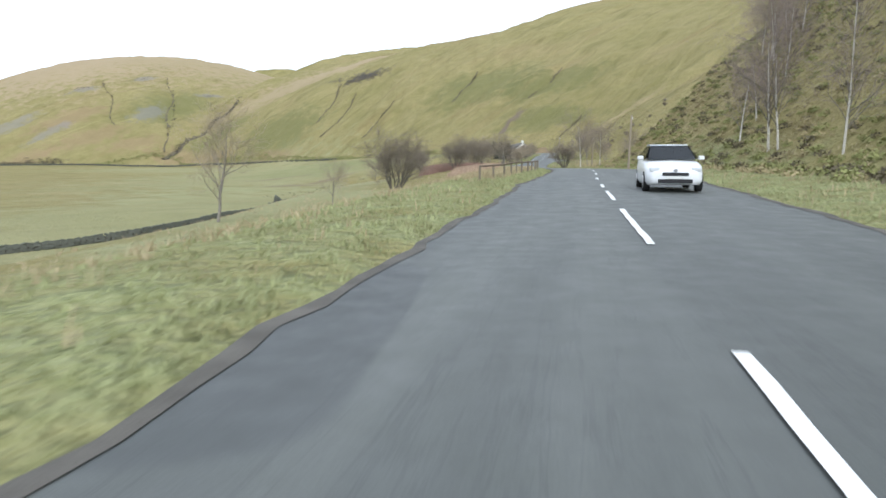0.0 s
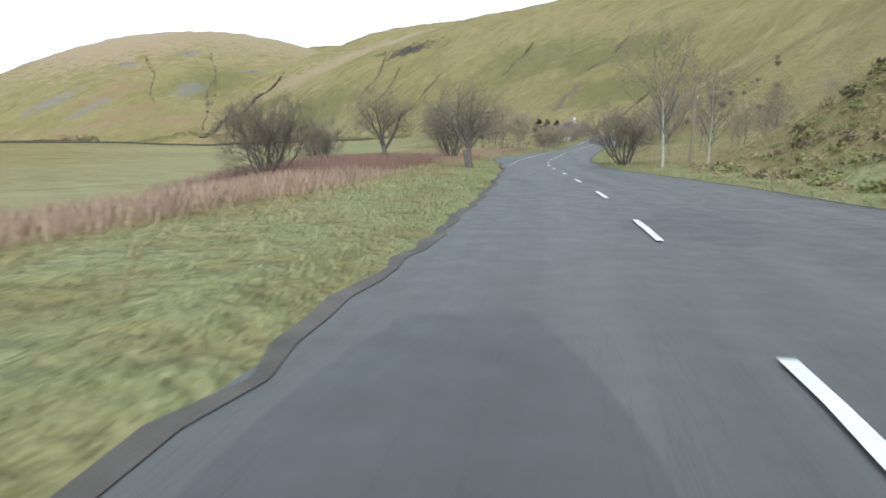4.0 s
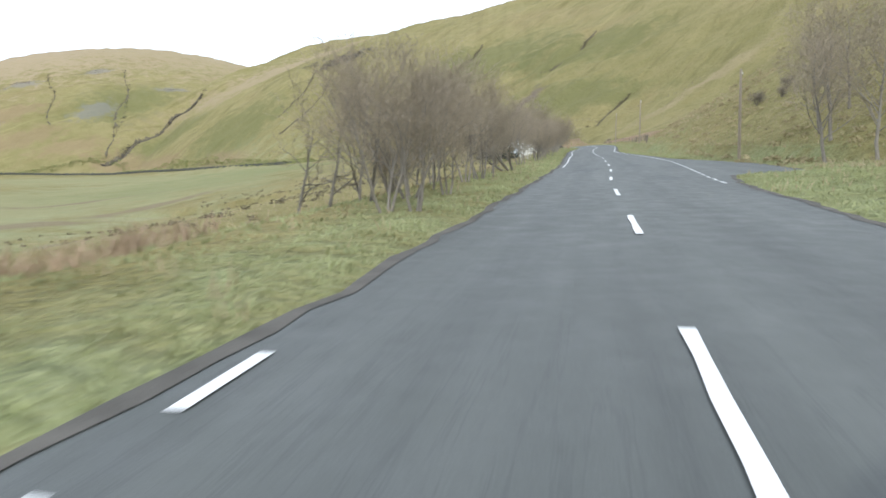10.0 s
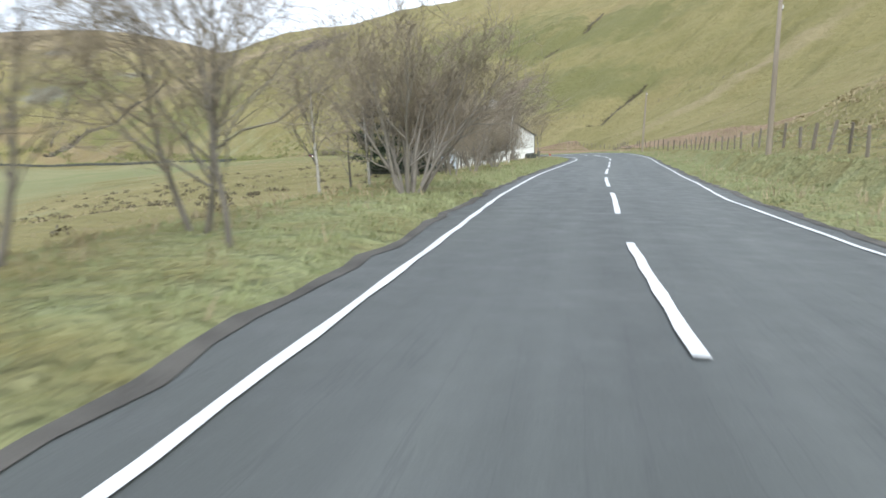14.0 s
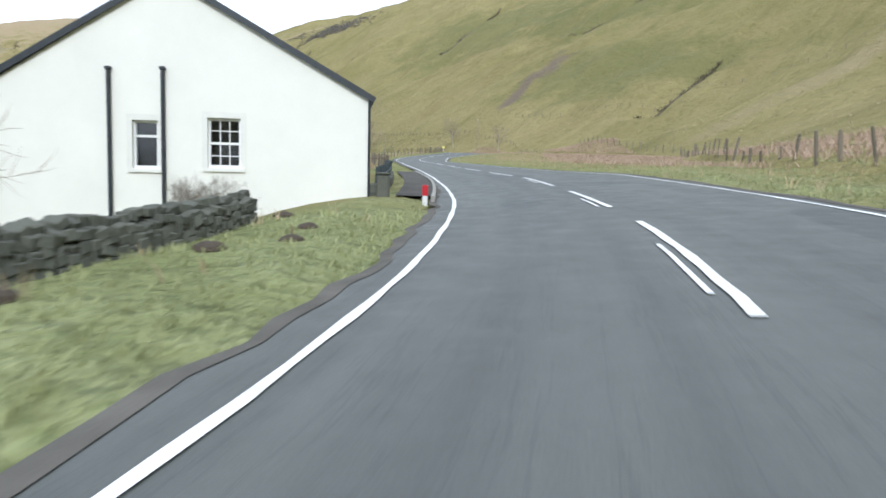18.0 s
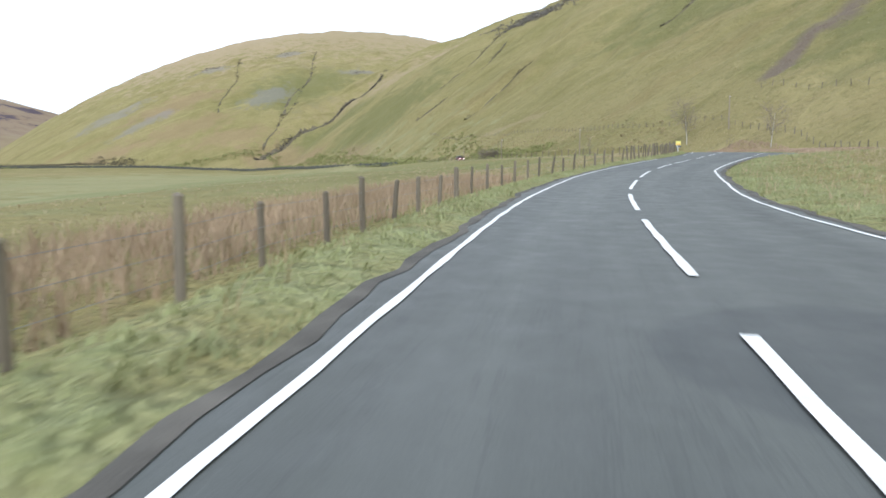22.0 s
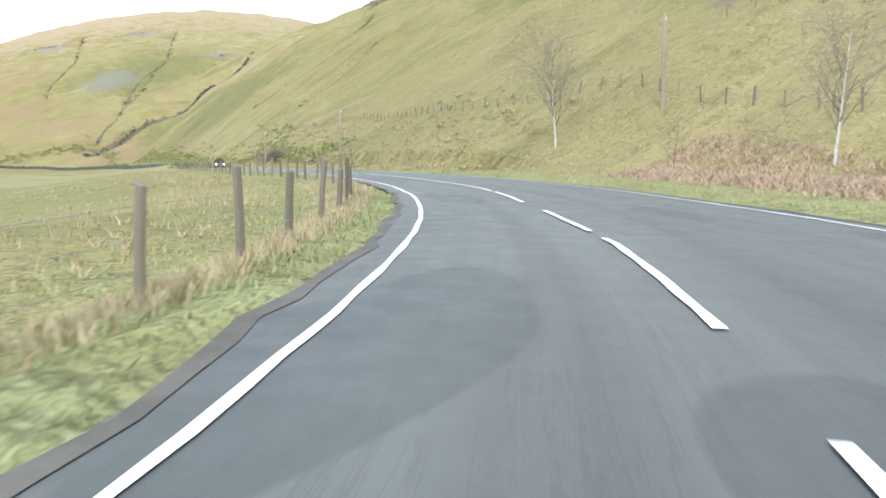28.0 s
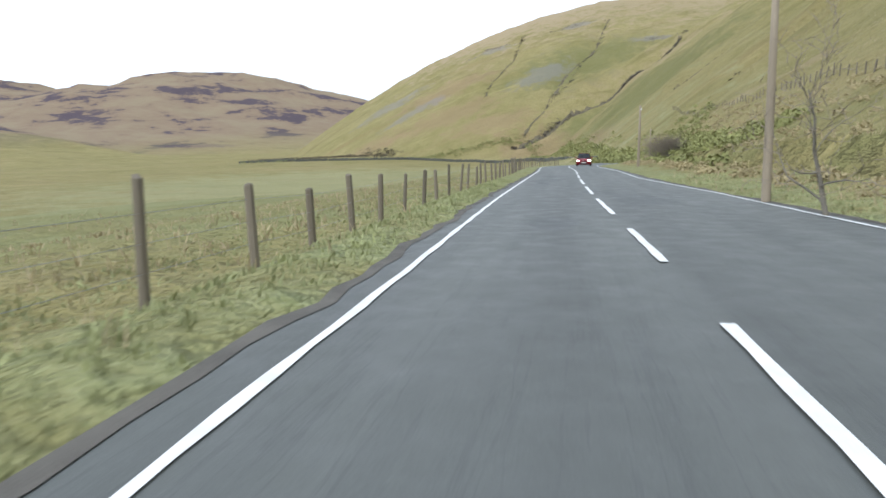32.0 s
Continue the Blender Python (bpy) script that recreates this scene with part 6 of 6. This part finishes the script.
# the hill side of the road
plant(T_BIRCH[0], 25.4, 104.6, 1.15, "tall white-barked birch at the bank's end", "birches")
plant(T_BUSH[0], 24.6, 112.5, 1.1, "purple-brown bare bush behind the birch", "bare bushes")
plant(T_BIRCH[1], 29.0, 107.0, 0.8, "leafless birch on the bank", "birches")
for k in range(30):
    s, u = rng_t.uniform(26, 84), rng_t.uniform(11, 34)
    x, y, _ = beside(s, u)
    plant(T_BIRCH[k % 2], x, y, rng_t.uniform(0.7, 1.1), "thin leafless birch on the steep bank", "birches")
for k in range(10):
    s, u = rng_t.uniform(118, 172), rng_t.uniform(11, 26)
    x, y, _ = beside(s, u)
    plant(T_MID[k % 4], x, y, rng_t.uniform(0.8, 1.2), "leafless tree on the hill side of the road")
for k in range(16):
    s, u = rng_t.uniform(196, 240), rng_t.uniform(14, 40)
    x, y, _ = beside(s, u)
    plant(T_BUSH[k % 3], x, y, rng_t.uniform(0.22, 0.4), "bare grey scrub bush on the bank", "bare bushes")
for x, y, sc in ((48.5, 199, 1.4), (51, 203, 1.5), (52, 206, 1.3), (55, 208, 1.4), (49.5, 196, 1.3), (54, 201, 1.5), (58, 205, 1.3)):
    plant(T_MID[int(x) % 4], x, y, sc, "tall grey leafless tree beside the side opening")
plant(T_WILLOW, 42.0, 250.0, 1.12, "great spreading bare willow beside the road", "bare bushes")
plant(T_BIRCH[1], 59.7, 460.3, 0.74, "pale leafless birch in the bracken", "birches")
plant(T_BIRCH[0], 48.3, 476.0, 1.0, "leafless birch on the bracken bank", "birches")
plant(T_SAP[0], 54.5, 465.6, 0.75, "thin bare sapling on the bank", "saplings")
plant(T_SAP[1], 31.0, 486.5, 1.45, "thin leafless birch beside the pole", "saplings")
plant(T_BUSH[0], -4.0, 541.0, 0.75, "purple-brown bare bush at the far bend", "bare bushes")
plant(T_BUSH[1], -9.0, 547.0, 0.8, "purple-brown bare bush at the far bend", "bare bushes")

def conifer(seed, h, r):
    """A dark bushy conifer: trunk and boughs of many needle sprays."""
    rng = np.random.default_rng(seed)
    t = new("conifer")
    tube_object("trunk", [[((0, 0, -0.3), 0.14), ((0, 0, h * 0.5), 0.09), ((0, 0, h), 0.02)]], 6, M_BARK, t)
    boughs, v = [], []
    for k in range(70):
        f = rng.uniform(0.08, 1.0)
        a = rng.uniform(0, 2 * math.pi)
        ln = r * (1.05 - f) ** 0.75 * rng.uniform(0.7, 1.15) + 0.15
        z0 = h * f
        tip = np.array([math.cos(a) * ln, math.sin(a) * ln, z0 + ln * rng.uniform(-0.1, 0.45)])
        boughs.append([((0, 0, z0), 0.03), (tuple(tip * [.5, .5, 0] + [0, 0, (z0 + tip[2]) / 2 - .03]), 0.02), (tuple(tip), 0.006)])
        for j in range(60):
            w = rng.uniform(0.15, 1.05)
            c = np.array([0, 0, z0]) * (1 - w) + tip * w + rng.normal(0, 0.13, 3)
            d = rng.normal(0, 1, 3) * 0.13
            e = np.cross(d, rng.normal(0, 1, 3))
            e *= 0.035 / max(1e-6, np.linalg.norm(e))
            v.append([c - d, c + e, c + d, c - e])
    tube_object("bough", boughs, 4, M_BARK, t)
    v = np.array(v).reshape(-1, 3)
    ob = new("needle_spray", quad_mesh("needle_spray", v, np.arange(len(v)).reshape(-1, 4), M_NEEDLE, False))
    ob.parent = t
    return t


for k, (x, y, h, r) in enumerate(((41.5, 308.0, 6.0, 2.2), (38.0, 302.5, 7.6, 2.8), (40.5, 296.5, 7.2, 2.4), (35.5, 306.5, 7.8, 2.8))):
    c = conifer(k, h, r)
    tagged(c, "dark bushy conifer beside the cottage garden", "tree", "conifers")
    stand(c, x, y, 40 * k)

# ---- cars met on the road ----
def car(m, paint, label, lit):
    """A small hatchback: shaped body, glasshouse, wheels, lamps and mirrors. It faces -y."""
    c = thing("car", m, label, "car", "cars on the road")
    secs = [(-2.02, .62, .30, .62), (-1.95, .76, .24, .74), (-1.5, .85, .20, .86), (-0.75, .87, .19, .95), (0.4, .88, .19, 1.0), (1.4, .87, .2, 1.02), (1.92, .80, .28, 1.0), (2.02, .70, .36, .9)]
    bm = bmesh.new()
    rings = []
    for y, w, lo, hi in secs:
        ring = []
        for a, b in ((-1, lo + .12), (-1, (lo + hi) / 2), (-.96, hi - .06), (-.82, hi), (0, hi + .03), (.82, hi), (.96, hi - .06), (1, (lo + hi) / 2), (1, lo + .12), (.9, lo), (0, lo), (-.9, lo)):
            ring.append(bm.verts.new((a * w, y, b)))
        rings.append(ring)
    for r0, r1 in zip(rings[:-1], rings[1:]):
        for i in range(12):
            bm.faces.new([r0[i], r0[(i + 1) % 12], r1[(i + 1) % 12], r1[i]])
    bm.faces.new(rings[0][::-1])
    bm.faces.new(rings[-1])
    bmesh.ops.recalc_face_normals(bm, faces=bm.faces[:])
    for f in bm.faces:
        f.smooth = True
    body = part("body", bm, paint, c)

    def shell(name, ys, ws, zs, mat):
        bm = bmesh.new()
        rs = []
        for y, w, z in zip(ys, ws, zs):
            rs.append([bm.verts.new((a * w, y, z)) for a in (-1, -.5, .5, 1)])
        for r0, r1 in zip(rs[:-1], rs[1:]):
            for i in range(3):
                bm.faces.new([r0[i], r0[i + 1], r1[i + 1], r1[i]])
        bmesh.ops.solidify(bm, geom=bm.faces[:], thickness=0.02)
        return part(name, bm, mat, c)
    shell("windscreen", (-0.95, -0.1), (.72, .58), (.98, 1.42), M_DARKGLASS)
    shell("roof", (-0.12, 0.1, 0.9, 1.3), (.58, .60, .60, .56), (1.43, 1.47, 1.47, 1.43), paint)
    shell("rear_window", (1.3, 1.85), (.56, .66), (1.41, 1.02), M_DARKGLASS)
    for sx in (-1, 1):
        bm = bmesh.new()
        vs = [bm.verts.new(p) for p in ((sx * .80, -0.95, 1.0), (sx * .82, 1.75, 1.02), (sx * .585, 1.28, 1.42), (sx * .60, -0.1, 1.42))]
        bm.faces.new(vs)
        bmesh.ops.solidify(bm, geom=bm.faces[:], thickness=0.02)
        part("side_window", bm, M_DARKGLASS, c)
        part("mirror", boxed(sx * .93 - .09, sx * .93 + .09, -0.72, -0.62, .98, 1.10, 0.02), paint, c)
        part("headlamp", boxed(sx * .60 - .15, sx * .60 + .15, -2.0, -1.86, .62, .76, 0.03), M_HEADLAMP if lit else M_LENS, c, "lit headlamp" if lit else "clear headlamp")
        for wy in (-1.25, 1.25):
            wheel = new("wheel")
            wheel.parent = c
            wheel.matrix_basis = Matrix.Translation((sx * .78, wy, .31))
            tube_object("tyre", [[((-.1, 0, 0), .25), ((-.09, 0, 0), .31), ((.09, 0, 0), .31), ((.1, 0, 0), .25)]], 18, M_TYRE, wheel)
            tube_object("rim", [[((-.102, 0, 0), .005), ((-.101, 0, 0), .21), ((.101, 0, 0), .21), ((.102, 0, 0), .005)]], 14, M_RIM, wheel)
    part("grille", boxed(-.38, .38, -2.045, -1.98, .50, .60, 0.01), M_BLACK, c)
    part("lower_grille", boxed(-.5, .5, -2.04, -1.97, .28, .40, 0.01), M_BLACK, c)
    part("plate_bar", boxed(-.26, .26, -2.055, -2.03, .41, .49), M_PRINT, c, "pale plate bar")
    part("badge", boxed(-.06, .06, -2.055, -2.03, .62, .70, 0.02), M_RIM, c)
    return c


def on_road(s, u):
    q, r = centre_at(s)
    x, y, z = beside(s, u)
    return Matrix.Translation((x, y, z - 0.012 * abs(u))) @ Matrix.Rotation(math.atan2(r[1], r[0]), 4, "Z")


car(on_road(23.5, 1.85), M_WHITE_CAR, "white small hatchback in the oncoming lane", False)
car(on_road(566.0, 1.6), M_RED_CAR, "dark red hatchback with lit headlamps in the oncoming lane", True)

# ---- grass, bracken, thickets, scrub and rocks ----
rng_g = np.random.default_rng(23)


def verge_places(n, s0, s1, side, far, power):
    s = rng_g.uniform(s0, s1, n)
    edge = np.array([left_edge(v) for v in s]) if side < 0 else np.array([right_edge(v) for v in s])
    u = edge + side * (0.12 + far * rng_g.random(n) ** power)
    q = np.array([np.interp(s, C_LEN, CENTRE[:, k]) for k in range(2)])
    d = np.array([np.interp(s + 1, C_LEN, CENTRE[:, k]) - np.interp(s - 1, C_LEN, CENTRE[:, k]) for k in range(2)])
    d /= np.hypot(*d)
    return q[0] + d[1] * u, q[1] - d[0] * u


def no_house(x, y):
    keep = ~((x > 42) & (x < 55.2) & (y > 309) & (y < 333))
    return x[keep], y[keep]


for nm, side, far in (("verge_grass", -1, 4.5), ("verge_grass", 1, 6.0)):
    x, y = no_house(*verge_places(42000, 0, 520, side, far, 1.3))
    blades(nm, rng_g, x, y, 0.10, 0.028, M_BLADE, "short yellow-green verge grass", "grass", lean=0.7, per=3)
x, y = no_house(*verge_places(4500, 0, 520, -1, 8, 0.55))
blades("straw_grass", rng_g, x, y, 0.26, 0.02, M_STRAW, "dead straw-coloured grass tufts", "grass", lean=0.6, per=4)
x, y = verge_places(7000, 0, 520, 1, 12, 0.8)
blades("straw_grass", rng_g, x, y, 0.28, 0.022, M_STRAW, "dead straw-coloured grass tufts", "grass", lean=0.6, per=4)
x, y = along(rng_g, 7000, 88, 122, -8.5, -17, 0.8)
blades("red_thicket", rng_g, x, y, 0.7, 0.022, M_RED, "dense red-brown thicket of dead stems", "thicket", lean=0.35, per=3)
x, y = along(rng_g, 8000, 112, 174, -7.0, -12, 0.9)
blades("dead_grass_bank", rng_g, x, y, 0.42, 0.025, M_REED, "tangled brown dead grass behind the lay-by", "grass", lean=0.8, per=4)
x, y = along(rng_g, 2600, 66, 90, -7.5, -12.5, 0.9)
blades("red_thicket", rng_g, x, y, 0.45, 0.025, M_BRACKEN, "low pinkish-brown dead stems behind the rail fence", "thicket", lean=0.6, per=3)
x, y = along(rng_g, 4200, 343, 394, -5.4, -9.5, 0.9)
blades("rushes", rng_g, x, y, 0.46, 0.02, M_REED, "brown rushes along the field fence", "rushes", lean=0.45, per=4)
x, y = along(rng_g, 1000, 30, 60, -4.4, -6.6, 0.9)
blades("straw_grass", rng_g, x, y, 0.24, 0.022, M_STRAW, "tall straw grass round the rail fence", "grass", lean=0.6, per=4)
x, y = along(rng_g, 1700, 437, 475, -3.9, -5.4, 0.9)
blades("straw_grass", rng_g, x, y, 0.22, 0.022, M_STRAW, "tall straw grass under the wire fence", "grass", lean=0.6, per=4)
x, y = along(rng_g, 5000, 438, 470, 8.2, 14.0, 0.9)
blades("bracken", rng_g, x, y, 0.26, 0.05, M_BRACKEN, "collapsed rust-brown bracken on the bank", "bracken", lean=0.9, per=3)
x, y = (np.concatenate(v) for v in zip(along(rng_g, 3200, 300, 362, 9.6, 17, 0.9), along(rng_g, 4200, 362, 425, 15.5, 26, 0.9)))
blades("bracken", rng_g, x, y, 0.38, 0.05, M_BRACKEN, "band of rust-brown bracken below the hill", "bracken", lean=0.9, per=3)
x, y = along(rng_g, 1500, 10, 100, 7.6, 32, 1.0)
clumps("scrub", rng_g, x, y, 0.42, M_SCRUB, "dark green heather and blaeberry scrub on the bank", "scrub", leaves=70)
x, y = along(rng_g, 1100, 10, 104, 7.4, 34, 1.0)
clumps("scrub", rng_g, x, y, 0.38, M_TUFT, "brown dead scrub on the bank", "scrub", leaves=60)
x, y = along(rng_g, 420, 10, 100, 7.6, 30, 1.0)
clumps("scrub", rng_g, x, y, 0.5, M_HEATH, "dark brown heather clumps on the bank", "scrub", leaves=60)
x, y = along(rng_g, 420, 205, 290, 8, 34, 1.0)
clumps("scrub", rng_g, x, y, 0.42, M_TUFT, "grey-brown heather scrub on the bank", "scrub", leaves=60)
x, y = along(rng_g, 520, 484, 620, 6.3, 22, 1.1)
clumps("scrub", rng_g, x, y, 0.42, M_TUFT, "brown heather scrub above the road", "scrub", leaves=70)
x, y = along(rng_g, 130, 590, 665, 7, 20, 1.0)
clumps("scrub", rng_g, x, y, 0.8, M_SCRUB, "dark green scrub above the road", "scrub", leaves=60)
x, y = along(rng_g, 260, 534, 596, 9, 16, 1.0)
clumps("scrub", rng_g, x, y, 0.85, M_SCRUB, "dark green gorse mound above the bend", "scrub", leaves=60)
x, y = along(rng_g, 650, 195, 345, -13, -85, 1.2)
x, y = no_house(x, y)
clumps("rushes", rng_g, x, y, 0.42, M_HEATH, "brown rushes and molehills in the valley field", "grass", leaves=40)
# scrub that follows the gullies, its dark colour adding their shade, and the far wall
gxs, gys = [], []
for (ax, ay), (bx, by), dep, wid in GULLIES:
    ln = math.hypot(bx - ax, by - ay)
    k = int(ln * (4.0 if ln < 62 and ax < -200 else 1.2))
    w = rng_g.random(k) ** 0.8 * 0.92
    gxs.append(ax + (bx - ax) * w - 0.028 * ln * np.sin(w * 9) + rng_g.normal(0, 0.010 * ln, k))
    gys.append(ay + (by - ay) * w + rng_g.normal(0, 0.008 * ln, k))
clumps("gully_shade_scrub", rng_g, np.concatenate(gxs), np.concatenate(gys), 1.15, M_HEATH, "heather lining the hillside gullies, dark to stand in for their shade", "scrub", leaves=26)
w = rng_g.random(1700)
line = np.array([(-540, 745), (-448, 752), (-372, 812), (-302, 856), (-215, 788), (-130, 696), (-72, 628), (-40, 588)], float)
t = w * (len(line) - 1)
i = np.minimum(t.astype(int), len(line) - 2)
f = (t - i)[:, None]
pt = line[i] * (1 - f) + line[i + 1] * f + rng_g.normal(0, 2.8, (1700, 2))
clumps("wall_scrub", rng_g, pt[:, 0], pt[:, 1], 1.7, M_SCRUB, "dark scrub along the far valley wall", "scrub", leaves=26)
w = rng_g.random(330)
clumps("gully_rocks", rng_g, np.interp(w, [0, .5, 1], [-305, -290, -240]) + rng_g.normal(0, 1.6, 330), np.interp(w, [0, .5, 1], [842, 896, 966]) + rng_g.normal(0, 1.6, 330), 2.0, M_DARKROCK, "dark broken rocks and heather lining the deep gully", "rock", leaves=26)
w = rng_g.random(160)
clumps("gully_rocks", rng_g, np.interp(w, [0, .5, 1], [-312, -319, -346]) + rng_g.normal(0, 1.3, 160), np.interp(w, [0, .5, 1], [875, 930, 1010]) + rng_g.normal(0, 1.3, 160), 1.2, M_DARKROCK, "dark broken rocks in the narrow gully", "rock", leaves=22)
w = rng_g.random(420)
clumps("wall_scrub", rng_g, np.interp(w, [0, .45, 1], [-548, -500, -415]) + rng_g.normal(0, 4, 420), np.interp(w, [0, .45, 1], [764, 806, 816]) + rng_g.normal(0, 4, 420), 2.2, M_HEATH, "long dark heathery bank at the foot of the round hill", "scrub", leaves=30)
# bare ground: scree, crags and rust-coloured slopes on the hill faces
def gully_shade_bed(ax, ay, bx, by, width, seed):
    """A ragged ribbon of bare earth and heather; its dark colour paints a gully bed's shade."""
    rng = np.random.default_rng(seed)
    ln = math.hypot(bx - ax, by - ay)
    n = max(12, int(ln / 2.5))
    w = np.linspace(0.02, 0.93, n)
    cx, cy = ax + (bx - ax) * w - 0.028 * ln * np.sin(w * 9), ay + (by - ay) * w
    nx_, ny_ = -(by - ay) / ln, (bx - ax) / ln
    wd = width * (0.35 + rng.random(n)) * (1 - 0.6 * w)
    rows = []
    for k in (-1, -0.35, 0.35, 1):
        x, y = cx + nx_ * wd * k + rng.normal(0, 0.3, n), cy + ny_ * wd * k
        rows.append(np.column_stack([x, y, sheet_height(x, y) + (0.4 if abs(k) < 1 else -0.3)]))
    v = np.stack(rows, 1).reshape(-1, 3)
    i = np.arange(n * 4).reshape(n, 4)
    q = np.stack([i[:-1, :-1], i[:-1, 1:], i[1:, 1:], i[1:, :-1]], axis=-1).reshape(-1, 4)
    return tagged(new("gully_shade_bed", quad_mesh("gully_shade_bed", v, q, M_HEATH)), "bare earth and heather in a gully's bed, darkened as its shade", "gully", kind="stuff")


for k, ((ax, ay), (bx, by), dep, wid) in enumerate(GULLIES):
    gully_shade_bed(ax, ay, bx, by, wid * (0.62 if k < 3 else 0.34 if k < 5 else 0.22), k)


def crag(x0, y0, spread_x, spread_y, n, size, turn, label, seed):
    rng = np.random.default_rng(seed)
    a, b = rng.normal(0, spread_x, n), rng.normal(0, spread_y, n)
    c, s = math.cos(radians(turn)), math.sin(radians(turn))
    clumps("crag", rng, x0 + a * c - b * s, y0 + a * s + b * c, size, M_ROCK, label, "rock", leaves=20)


CRAG_X, CRAG_Y = -58, 815
crag(CRAG_X, CRAG_Y, 15, 7, 340, 2.5, -35, "broken grey-brown crag below the skyline", 1)
crag(CRAG_X - 36, CRAG_Y + 28, 8, 3, 60, 1.2, -40, "broken rock band below the skyline", 2)
crag(-294, 1012, 9, 3, 50, 1.2, 30, "rock outcrop on the round hill", 3)
crag(-457, 985, 14, 3, 60, 1.3, 40, "rock outcrop on the round hill", 4)
crag(-395, 1033, 12, 3, 50, 1.2, 40, "rock outcrop on the round hill", 5)
# tussocks over the valley floor and the lower slopes
x, y = along(rng_g, 9000, 0, 540, -6.5, -70, 1.5)
x, y = no_house(x, y)
blades("tussocks", rng_g, x, y, 0.2, 0.03, M_STRAW, "pale grass tussocks over the valley field", "grass", lean=0.9, per=6)
x, y = along(rng_g, 7000, 0, 620, 9, 90, 1.4)
blades("tussocks", rng_g, x, y, 0.26, 0.035, M_STRAW, "pale grass tussocks on the hillside", "grass", lean=0.9, per=6)
